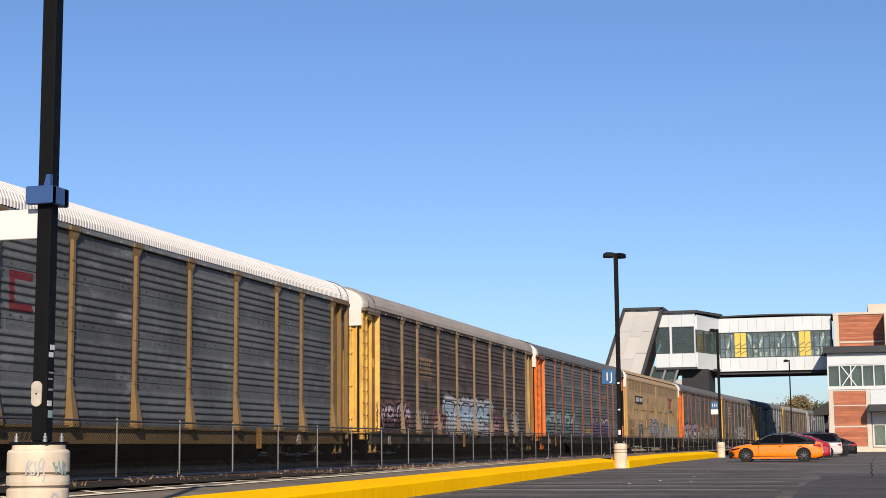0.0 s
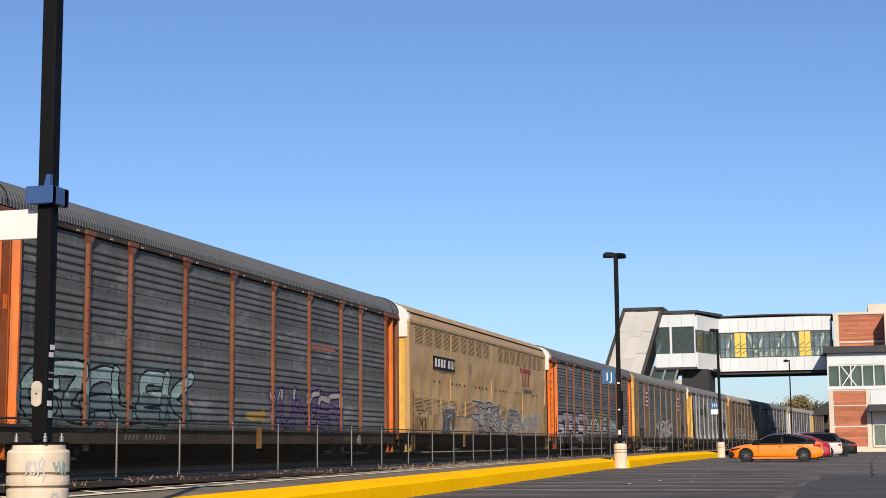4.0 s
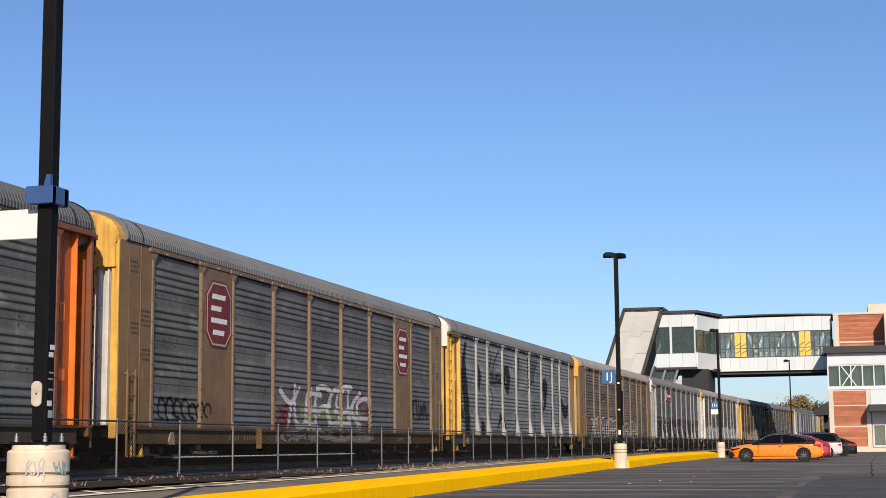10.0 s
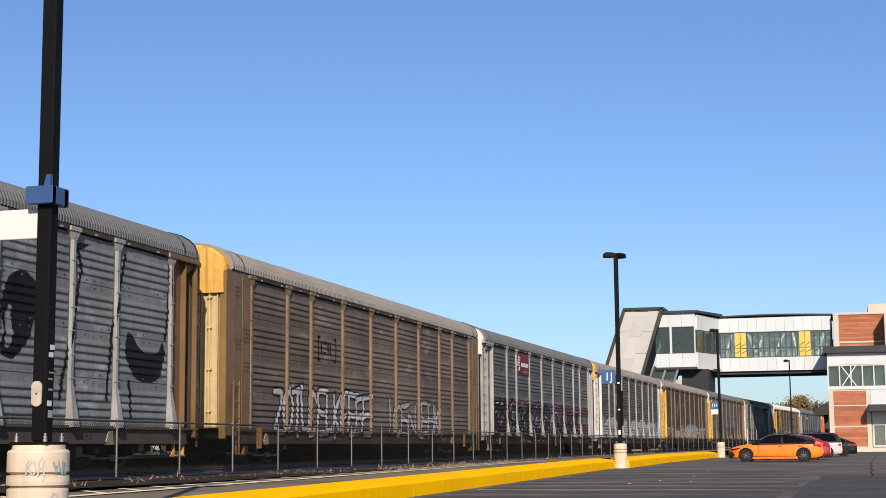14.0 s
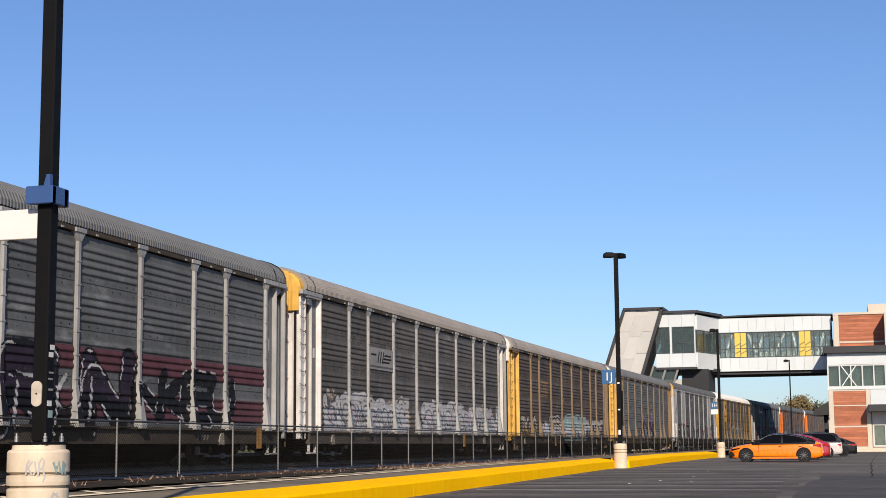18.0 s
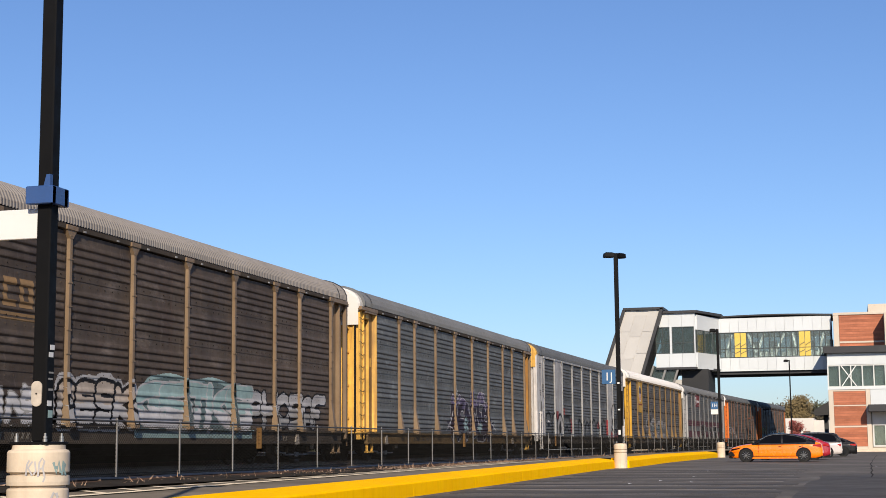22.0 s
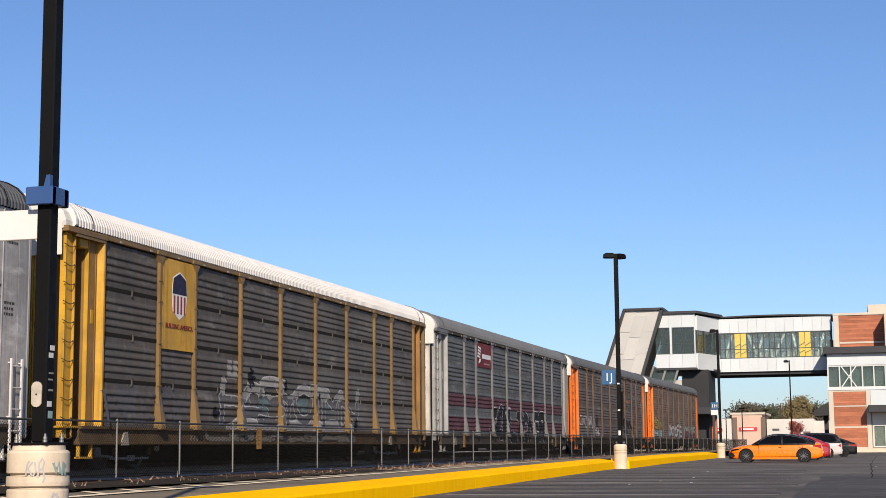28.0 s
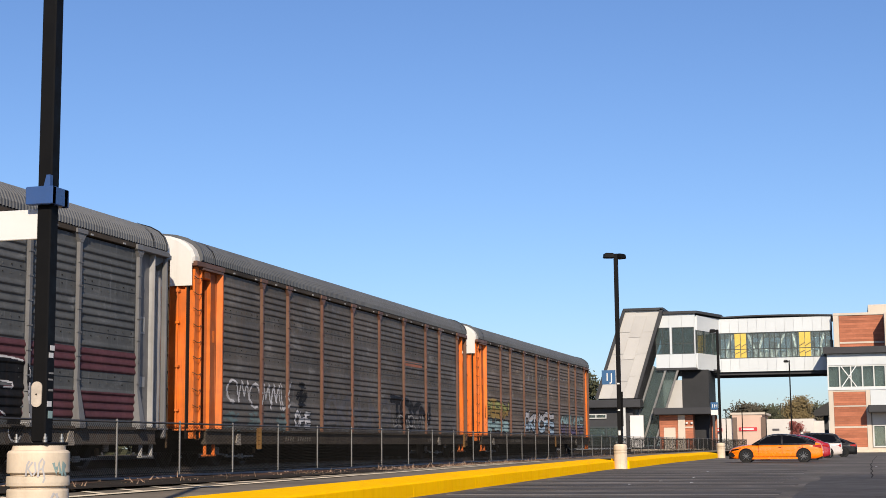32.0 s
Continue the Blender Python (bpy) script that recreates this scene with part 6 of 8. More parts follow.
    wedge = [(1.15, 4.87), (3.56, 4.91), (2.38, 3.74), (1.29, 3.34)]
    li = [[(-6.8, 5.02), (-6.56, 4.58), (-6.68, 4.11), (-6.54, 3.75)], [(-4.92, 4.96), (-5.95, 4.18), (-6.12, 3.83)], [(-6.69, 3.1), (-6.2, 2.76), (-6.49, 2.11), (-6.96, 1.28)], [(-4.75, 1.95), (-5.4, 1.15)],
          [(-0.49, 5.04), (-0.86, 4.63), (-0.93, 3.68), (-1.52, 1.99), (-1.92, 0.99)], [(1.15, 4.87), (1.29, 3.34), (2.38, 3.74), (3.56, 4.91)], [(2.58, 4.03), (2.79, 1.23)], [(8.21, 5.01), (7.48, 4.76), (7.67, 4.27), (6.86, 1.52)],
          [(9.7, 5.0), (9.12, 3.22), (8.88, 1.56)], [(9.96, 1.96), (10.04, 1.19)], [(11.9, 4.85), (11.95, 4.32), (11.75, 3.09)], [(-11.92, 2.13), (-11.87, 1.74)], [(-11.6, 2.1), (-11.75, 1.8), (-11.5, 1.7), (-11.45, 1.9), (-11.7, 1.92)]]
    shine = [(-3.75, 3.75), (-3.5, 3.8), (-3.45, 3.35), (-3.7, 3.4)]
    slot = [(4.78, 3.3), (5.0, 3.3), (5.0, 2.45), (4.72, 2.45)]
    rim = shapes_field((), li, .055)
    black = poly_field([leg, fin, stump] + [rounded(p) for p in (slit, drop, egg, hook)])
    bare = poly_field([rounded(shine), rounded(slot)])
    part("painted_patch", paint_mesh(1.0, 3.7, 3.2, 5.0, poly_field([wedge]), lift=.005), ["inner_grey"], T[6], "faded dark painted patch")
    part("painted_patch", paint_mesh(-6.9, -4.4, 3.1, 4.0, poly_field([block]), lift=.005), ["inner_grey"], T[6], "faded dark painted patch")
    lines_on(T[6], [[(-6.6, 3.75), (-6.2, 3.6)], [(-6.7, 3.3), (-5.6, 3.35), (-5.5, 3.7), (-5.0, 3.75)], [(-5.3, 3.4), (-4.7, 3.45), (-4.6, 3.75)]], "ink_black", .06)
    part("graffiti", paint_mesh(-12, 12.1, lo, 5.0, lambda Y, Z: np.where(bare(Y, Z) > 0, 0, np.maximum(black(Y, Z), rim(Y, Z))), posts="flare"), ["ink_black"], T[6], "huge faded black painted shapes")
    cloud_on(T[6], [(-11.6, 3.0, .35, .9), (-11.4, 1.7, .3, .4)], "inner_grey", lift=.004, fuzz=.8)
    part("painted_mark", paint_mesh(-5.4, -3.4, 3.2, 4.0, rect_field([(-4.2, -3.5, 3.75, 3.9, 1), (-4.2, -3.6, 3.5, 3.66, 1), (-5.2, -3.5, 3.3, 3.4, 1)])), ["ink_grey"], T[6])
    # tan-grey wagon
    piece_on(T[7], -10.3, -1.6, .70, 2.3, "ZOTUDEUKFERE", (W, B, W), 51, thick=.085, edge=.06, jit=.10, over=.3, swell=1.2)
    piece_on(T[7], .3, 7.4, .75, 2.15, "ICENLEHK", (W, B, "ink_silver"), 52, thick=.08, edge=.05, jit=.12, over=.3)
    for a, b, c, d in ((-6.68, -6.60, 3.15, 3.9), (-6.68, -6.45, 3.15, 3.22), (-6.68, -6.45, 3.83, 3.9), (-5.06, -4.98, 3.15, 3.9), (-5.22, -4.98, 3.15, 3.22), (-5.22, -4.98, 3.83, 3.9), (-6.4, -6.3, 3.35, 3.75), (-6.2, -5.9, 3.68, 3.75), (-6.2, -5.95, 3.35, 3.42), (-5.6, -5.5, 3.35, 3.75), (-5.8, -5.7, 3.35, 3.75)):
        plate_on(T[7], "painted_mark", a, b, c, d, "ink_black", x=HALF_W - .034, t=0.006)
    # the two wagons with maroon stripes and signs
    for k in (8, 14):
        part("painted_stripes", paint_mesh(-12, 12, lo, 2.9, rect_field([(-12, 12, 1.14, 1.73, 1), (-12, 12, 2.15, 2.66, 1)]), lift=0.004), ["stripe_maroon"], T[k], "faded maroon stripes")
        s = plate_on(T[k], "sign", -7.21, -4.42, 3.97, 5.03, "ink_maroon", "maroon sign with pale marks", x=HALF_W - .05)
        part("bar", Geo().box(HALF_W - .03, HALF_W - .022, -6.15, -4.6, 4.36, 4.56), "sign_white", s)
        part("bar", Geo().box(HALF_W - .03, HALF_W - .022, -5.75, -4.85, 4.10, 4.17), "ink_pink", s)
        for n in range(4):
            part("bar", Geo().prism([(-7.0 + .05 * n, 4.40 + .13 * n), (-6.55 + .05 * n, 4.34 + .13 * n), (-6.5 + .05 * n, 4.42 + .13 * n), (-6.95 + .05 * n, 4.48 + .13 * n)], "x", HALF_W - .03, HALF_W - .022), "sign_white", s)
        part("bar", Geo().prism([(-6.8, 4.12), (-6.5, 4.18), (-6.4, 4.34), (-6.7, 4.30)], "x", HALF_W - .03, HALF_W - .022), "sign_white", s)
    piece_on(T[8], -11.8, -7.3, .66, 2.6, "EAVE", (B, "ink_silver", B), 60, broken=.5, thick=.17, edge=.06, jit=.12, over=.3, halo=.12)
    piece_on(T[8], -7.4, -4.9, .70, 2.4, "EK", (B, "ink_silver", B), 61, broken=.5, thick=.16, edge=.06, jit=.16, over=.5)
    piece_on(T[8], -5.0, 3.7, .64, 2.65, "DORUN", (B, "ink_silver", "ink_purple"), 62, broken=.5, thick=.26, edge=.06, jit=.07, over=.2, swell=1.3, halo=.06)
    lines_on(T[8], [[(-3.4, .9), (-3.2, 1.6), (-2.7, 1.9)], [(-.9, .9), (-.8, 1.8)], [(.7, .95), (.75, 1.7), (1.1, 2.0)], [(2.1, 1.1), (2.2, 2.0)]], "ink_silver", .05, lift=.016)
    piece_on(T[8], 4.2, 9.6, .98, 2.35, "NKEU", (B, "ink_silver", B), 63, broken=.5, thick=.15, edge=.05, jit=.12, over=.3)
    # dark wagon with pale pieces
    for y0, y1, n, word in ((-11.6, -2.7, 71, "WOEOANE"), (-.6, 11.5, 73, "STAREUNDOW")):
        cloud_on(T[9], [(y0 + (y1 - y0) * (k + .5) / 7, 2.0 + .12 * math.sin(k * 2.1 + n), .5, .2) for k in range(7)], "ink_dust", fuzz=1.5)
        part("graffiti", paint_mesh(y0 - .3, y1 + .3, .93, 2.3, blob_field(y0, y1, .97, 1.95, .1, 9), lift=.008, posts="flare"), ["ink_silver", "ink_white", "ink_blue"], T[9], "faded pale painted block")
        piece_on(T[9], y0, y1, .97, 2.2, word, (W, "ink_silver", "ink_white"), n, thick=.17, edge=.03, jit=.12, over=.3, worn=.25, lift=.013, swell=1.5)
        lines_on(T[9], scrawl(y0 + .3, y1 - .3, 1.15, 1.95, 12, n + 3, .7), "ink_grey", .026, lift=.017)
        lines_on(T[9], scrawl(y0 + .6, y1 - .9, 1.05, 1.6, 15, n + 5, .4), "ink_grey", .018, lift=.017)
        cloud_on(T[9], [(y0 + (y1 - y0) * (k + .3) / 4, 1.5, .35, .35) for k in range(4)], "ink_pale_pink", lift=.016, fuzz=1.9)
    part("graffiti", paint_mesh(-3.1, 8.4, .95, 2.2, shapes_field([(-2.6, 1.5, .35, .5, 0), (7.6, 1.45, .5, .4, 0), (-5.4, 2.1, .3, .12, 0)], fuzz=1.0), lift=.012), ["ink_yellow"], T[9], "faded ochre mist of paint")
    s = plate_on(T[9], "sign", -7.2, -4.42, 3.12, 3.88, "ink_ghost", "pale sign with dark strokes", x=HALF_W - .05)
    for a, b, c, d in ((-7.0, -6.35, 3.60, 3.66), (-5.5, -4.65, 3.62, 3.68), (-5.6, -4.6, 3.50, 3.56), (-5.7, -4.8, 3.38, 3.44)):
        part("bar", Geo().prism([(a, c), (b - .1, c), (b, d), (a + .1, d)], "x", HALF_W - .03, HALF_W - .024), "ink_black", s)
    for a in (-6.25, -6.0, -5.75):
        part("bar", Geo().prism([(a, 3.36), (a + .09, 3.36), (a + .25, 3.76), (a + .16, 3.76)], "x", HALF_W - .03, HALF_W - .024), "ink_black", s)
    part("bar", Geo().box(HALF_W - .03, HALF_W - .024, -7.1, -4.5, 3.20, 3.26), "ink_grey", s)
    # brown wagon
    piece_on(T[10], -11.6, -8.1, .75, 1.95, "TKNO", ("ink_yellow", B, "ink_dust"), 81, thick=.10, edge=.05, jit=.12, worn=.1)
    piece_on(T[10], -7.2, -4.8, .95, 1.75, "INSK", (W, "ink_ghost", W), 82, thick=.10, edge=.04, jit=.1, over=.3)
    piece_on(T[10], -4.7, -1.4, .92, 1.98, "DESK", ("ink_silver", B, "ink_dust"), 83, thick=.13, edge=.09, jit=.08, halo=.1)
    part("graffiti", paint_mesh(-1.5, 5.8, .62, 2.4, blob_field(-1.3, 5.6, .72, 2.22, .10, 0), lift=.007, posts="flare"), ["ink_deep_teal", "ink_teal"], T[10], "teal sprayed block")
    piece_on(T[10], -1.1, 5.4, .86, 2.15, "GETKS", (W, "ink_silver", "ink_teal"), 85, thick=.16, edge=.05, jit=.1, over=.3, lift=.013, grad=.45)
    piece_on(T[10], 5.5, 11.4, .93, 2.05, "PHOSAF", ("ink_ghost", B, "ink_silver"), 86, thick=.14, edge=.055, jit=.12, over=.3)
    # blue-grey wagon
    piece_on(T[11], -1.9, 4.3, .62, 2.7, "KANOSA", ("ink_purple", "ink_silver", "ink_violet"), 91, thick=.25, edge=.045, jit=.14, over=.35, halo=.05, grad=.75)
    lines_on(T[11], [[(-1.7, 2.3), (-1.2, 2.9), (-.7, 2.2)], [(2.6, 2.2), (3.2, 2.85), (3.9, 2.0)], [(-2.8, 1.1), (-2.1, 1.5), (-1.7, 1.9)], [(4.3, 1.7), (5.0, 1.45), (5.8, 1.15)], [(-2.6, 1.35), (-1.9, 1.2)]], "ink_silver", .035)
    cloud_on(T[11], ((-2.2, 1.35, .5, .25), (4.9, 1.35, .6, .25)), "ink_purple", fuzz=1.0, label="dark mist of paint")
    cloud_on(T[11], ((.4, 1.35, .5, .3), (2.8, 1.2, .5, .25)), "ink_teal", lift=.014, fuzz=1.6)
    # wagon with steel plates
    part("graffiti", paint_mesh(-11, 12, lo, 2.9, rect_field([(-8.95, -8.4, 1.9, 2.35, 1), (-7.3, -6.5, 2.17, 2.55, 1), (-4.9, -4.6, 1.2, 2.0, 1), (3.5, 4.2, 1.5, 1.9, 1), (6.6, 7.2, 1.1, 2.1, 1)]), plates=[(-9.2, -7.13), (7.13, 9.2)]), ["ink_red"], T[12], "faded red paint patches")
    def arch(c, w, top, base=0.85):
        return [(c + w / 2 * math.cos(a), base + (top - base) * (0.35 + 0.65 * math.sin(a))) for a in [math.pi * k / 10 for k in range(11)]] + [(c - w / 2, base)]
    plates = [(-13.4, -12.0), (-9.2, -7.13), (7.13, 9.2), (12.0, 13.4)]
    li = [arch(-10.9, 1.7, 2.25), arch(-9.35, 1.4, 2.25), arch(-8.0, 1.6, 2.2), [(-7.0, 1.0), (-7.0, 2.1), (-5.15, 2.12), (-5.15, 1.0)], [(-6.6, 1.3), (-6.0, 1.6), (-5.5, 1.2)]]
    li += [arch(-2.2 + 1.15 * k, 1.15, 1.95 + .12 * math.sin(k * 2)) for k in range(8)]
    part("graffiti", paint_mesh(-12, 7.5, .8, 2.5, shapes_field([(-10.9, 1.6, .3, .12, 0), (-8.0, 1.35, .3, .45, 0)], li, .07), plates=plates, lift=.012, posts="thin"), ["ink_black"], T[12], "black sprayed outlines of arches")
    part("graffiti", paint_mesh(-11.4, -10.3, 1.2, 1.9, shapes_field([(-10.9, 1.66, .28, .16, 0)]), lift=.009), ["ink_white"], T[12])
    skull = [(9.57 + 1.15 * math.cos(math.pi * k / 12), 2.05 + 1.15 * math.sin(math.pi * k / 12)) for k in range(13)]
    li = [skull, [(8.42, 2.05), (8.35, 1.75), (8.6, 1.5)], [(10.72, 2.05), (10.85, 1.75), (10.55, 1.45), (10.75, 1.2)], [(9.57, 1.72), (9.55, 1.25)], [(8.45, 1.35), (8.9, 1.55), (9.5, 1.2), (10.1, 1.5), (10.7, 1.3)]]
    part("graffiti", paint_mesh(8.0, 11.2, .8, 3.4, shapes_field([(9.05, 2.0, .22, .26, 0), (10.05, 2.0, .22, .26, 0)], li, .065), plates=plates, lift=.012, posts="thin"), ["ink_black"], T[12], "large face sprayed in black line")
    part("graffiti", paint_mesh(8.1, 11.1, .7, 1.5, shapes_field([(8.5, 1.1, .35, .3, 0), (9.9, 1.0, .35, .25, 0), (10.9, 1.1, .3, .3, 0)], fuzz=.8), plates=plates, lift=.009), ["ink_red"], T[12], "dull red sprayed patches")
    part("graffiti", paint_mesh(-12.9, -11.0, lo, 3.6, shapes_field([(-12.3, 2.4, .36, .65, .1), (-12.25, 1.6, .45, .5, -.1)]), plates=plates, lift=.009), ["ink_white"], T[12])
    part("graffiti", paint_mesh(-12.9, -11.0, lo, 3.7, shapes_field((), [[(-12.9, 1.2), (-12.75, 2.0), (-12.7, 2.7), (-12.25, 3.1), (-11.9, 2.7), (-12.0, 2.2), (-11.7, 1.7), (-11.9, 1.2)], [(-12.5, 2.45), (-12.1, 2.55)], [(-12.4, 2.1), (-12.1, 1.8), (-12.4, 1.4)], [(-13.1, 1.9), (-12.8, 1.6)]], .05), plates=plates, lift=.013), ["ink_black"], T[12])
    # white-roofed wagon with the shield
    lines_on(T[13], scrawl(-12.0, -9.3, 1.05, 1.9, 7, 111, .3) + scrawl(-9.2, -7.6, 1.1, 1.9, 4, 113, .3), "ink_grey", .07)
    part("graffiti", paint_mesh(-5.6, 5.6, .62, 1.5, blob_field(-5.2, 5.2, .97, 1.32, .05, 0), lift=.006, posts="flare"), ["ink_ghost", "ink_silver"], T[13], "faded pale painted band")
    piece_on(T[13], -5.4, 5.1, 1.02, 2.45, "HASYOTMN", ("ink_grey", "ink_silver", "ink_ghost"), 112, thick=.12, edge=.034, jit=.12, over=.45, worn=.18, arch=.12, grad=.62)
    cloud_on(T[13], ((-2.6, 1.65, .6, .25), (.4, 1.7, .7, .25), (2.6, 1.6, .5, .2)), "ink_deep_teal", lift=.014, fuzz=1.8)
    cloud_on(T[13], ((-3.55, 2.35, .25, .3), (-1.0, 2.25, .12, .2), (1.9, 2.05, .1, .15), (5.3, 1.2, .2, .25), (-5.9, 1.35, .25, .2)), B, lift=.015, fuzz=.9, label="dark mist of paint")
    part("graffiti", paint_mesh(-5.4, -4.2, 2.1, 2.9, rect_field([(-5.2, -4.9, 2.3, 2.8, 1), (-4.8, -4.5, 2.35, 2.8, 1), (-5.2, -4.5, 2.3, 2.45, 1)])), ["ink_ghost"], T[13])
    piece_on(T[13], -6.3, 5.0, .60, .95, "UOONWSHA", ("sill_text", "stencil", "sill_text"), 114, thick=.06, edge=.03, jit=.2, worn=.2)
    p = plate_on(T[13], "emblem_plate", -9.19, -7.33, 2.85, 5.05, "deep_yellow", "yellow plate with striped shield", x=HALF_W - .03)
    y = -8.2
    part("shield", Geo().prism([(y, 3.60), (y + .36, 3.78), (y + .42, 4.25), (y + .36, 4.62), (y + .2, 4.70), (y, 4.78), (y - .2, 4.70), (y - .36, 4.62), (y - .42, 4.25), (y - .36, 3.78)], "x", HALF_W - .012, HALF_W - .004), "sign_white", p)
    part("shield_top", Geo().prism([(y + .40, 4.22), (y + .35, 4.60), (y, 4.74), (y - .35, 4.60), (y - .40, 4.22)], "x", HALF_W - .005, HALF_W), "ink_navy", p)
    for k in range(4):
        part("stripe", Geo().box(HALF_W - .005, HALF_W, y - .33 + .19 * k, y - .24 + .19 * k, 3.74, 4.18), "ink_red", p)
    text_part("lettering", "BUILDING AMERICA", 0.17, "ink_maroon", p, Matrix.Translation((HALF_W, y, 3.42)) @ Matrix.Rotation(radians(90), 4, "Z") @ Matrix.Rotation(radians(90), 4, "X"))
    # striped wagon: black letters with thin pale outlines
    piece_on(T[14], -4.7, .3, .60, 2.35, "JOKL", (B, W, B), 121, broken=.35, thick=.24, edge=.04, jit=.10, over=.3)
    piece_on(T[14], .7, 7.0, .60, 2.2, "ZONER", (B, W, B), 122, broken=.35, thick=.22, edge=.04, jit=.10, over=.3)
    # dark wagon with orange ends
    lines_on(T[15], scrawl(-11.6, -7.0, 1.55, 2.35, 6, 131, .2), W, .04)
    cloud_on(T[15], ((-11.2, 1.2, .5, .3), (-9.6, 1.2, .6, .3), (-7.6, 1.2, .5, .3)), "ink_deep_teal", fuzz=1.4)
    part("graffiti", paint_mesh(-7.0, -5.2, .98, 2.5, shapes_field([(-6.05, 1.95, .55, .3, 0), (-6.05, 2.3, .35, .15, .3)], fuzz=.8)), ["ink_black"], T[15])
    piece_on(T[15], -6.7, -5.4, 1.02, 1.6, "OHE", (W, B, W), 134, thick=.06, edge=.03)
    piece_on(T[15], -4.1, 2.6, 1.0, 2.25, "AKHUNA", ("ink_grey", "panel_dark", "ink_grey"), 132, thick=.12, edge=.05, jit=.1, worn=.15)
    piece_on(T[15], 2.8, 7.7, 1.05, 2.35, "TAMN", (B, "ink_grey", B), 133, thick=.15, edge=.04, jit=.14, over=.3)
    lines_on(T[15], scrawl(3.0, 7.6, 1.1, 1.7, 7, 135, .3), "ink_ghost", .025, lift=.016)
    plate_on(T[15], "painted_mark", 4.45, 6.8, 3.45, 3.62, "ink_rust", x=HALF_W - 0.07, t=0.03)
    # last wagon: colourful blocks
    part("graffiti", paint_mesh(-12.2, -7.8, 1.2, 2.8, shapes_field([(-10.0, 2.1, 2.1, .42, 0), (-10.6, 2.55, .9, .12, 0)], fuzz=.5), posts="thin"), ["ink_yellow"], T[16], "faded yellow painted block")
    piece_on(T[16], -12.0, -7.8, 1.7, 2.6, "ALEON", ("ink_yellow", B, "ink_lime"), 141, thick=.11, edge=.05, worn=.1, lift=.013)
    piece_on(T[16], -12.0, -7.8, 1.1, 1.75, "SHADE", ("ink_teal", B, "ink_teal"), 144, thick=.10, edge=.05, worn=.1)
    piece_on(T[16], -4.4, 2.7, 1.1, 2.3, "AKNORE", ("ink_blue", B, W), 142, thick=.12, edge=.07, jit=.15, worn=.05, over=.3, grad=.55)
    part("graffiti", paint_mesh(4.5, 11.6, 1.0, 2.4, shapes_field([(6.8, 1.95, 1.6, .3, 0), (9.6, 1.95, 1.6, .3, 0)], fuzz=.9)), ["ink_deep_teal"], T[16])
    piece_on(T[16], 4.8, 11.3, 1.05, 2.2, "OMILORE", ("ink_violet", B, "ink_teal"), 143, thick=.11, edge=.05, worn=.15)
    lines_on(T[16], [[(-4.2 + .9 * k, 3.75 + .04 * k), (-3.9 + .9 * k, 4.15)] for k in range(13)], "ink_ghost", .05)


def fence_signs():
    for y, h in ((36.35, 0.52), (57.55, 0.5), (76.0, 0.5)):
        t = thing("fence_sign", "rusty worn yellow warning plate wired to the fence", "sign", group="fence signs", at=(side_x(y) + 0.835, y, 1.02))
        part("plate", Geo().box(0, 0.006, -0.16, 0.16, -0.02, h), "placard", t)
        for z in (0.1, 0.2, 0.3, 0.4):
            part("bar", Geo().box(0.006, 0.009, -0.09, 0.07 - 0.25 * (z % 0.2), z - 0.012, z + 0.012), "placard_bar", t)


# ---------------------------------------------------------------- station
def glazing(parent, x0, x1, y, z0, z1, n, frame_mat="mullion", depth=0.12, mid=None, pane="station_glass", t=0.10):
    """A row of panes between mullions, on a wall that faces the camera."""
    w = part("window", Geo().box(x0, x1, y - depth, y, z1 - t, z1).box(x0, x1, y - depth, y, z0, z0 + t), frame_mat, parent)
    bar = Geo().box(-t / 2, t / 2, -depth, 0, z0 + t, z1 - t).mesh("mullion")
    for i in range(n + 1):
        xx = x0 + t / 2 + (x1 - x0 - t) * i / n
        part("mullion", bar, frame_mat, w, at=(xx, y - 0.003, 0))
    if mid:
        part("transom", Geo().box(x0 + t, x1 - t, y - depth * 0.8, y - depth * 0.2, mid - 0.05, mid + 0.05), frame_mat, w)
    pm = Geo().box(0, (x1 - x0) / n - t, -0.012, 0, z0 + t, z1 - t).mesh("pane")
    for i in range(n):
        p = part("pane", pm, pane, w, at=(x0 + t + (x1 - x0 - t) * i / n, y - depth * 0.45, 0))
        p.visible_shadow = False
    return w


def clad(parent, x0, x1, y, z0, z1, n, material, seam=0.014, t=0.08):
    """Sheet panels side by side with open joints."""
    part("backing", Geo().box(x0, x1, y + 0.001, y + 0.06, z0, z1), material, parent)
    w = (x1 - x0) / n
    me = Geo().box(seam / 2, w - seam / 2, -t, 0, z0, z1, c=0.008).mesh("panel")
    for i in range(n):
        part("panel", me, material, parent, at=(x0 + w * i, y, 0))


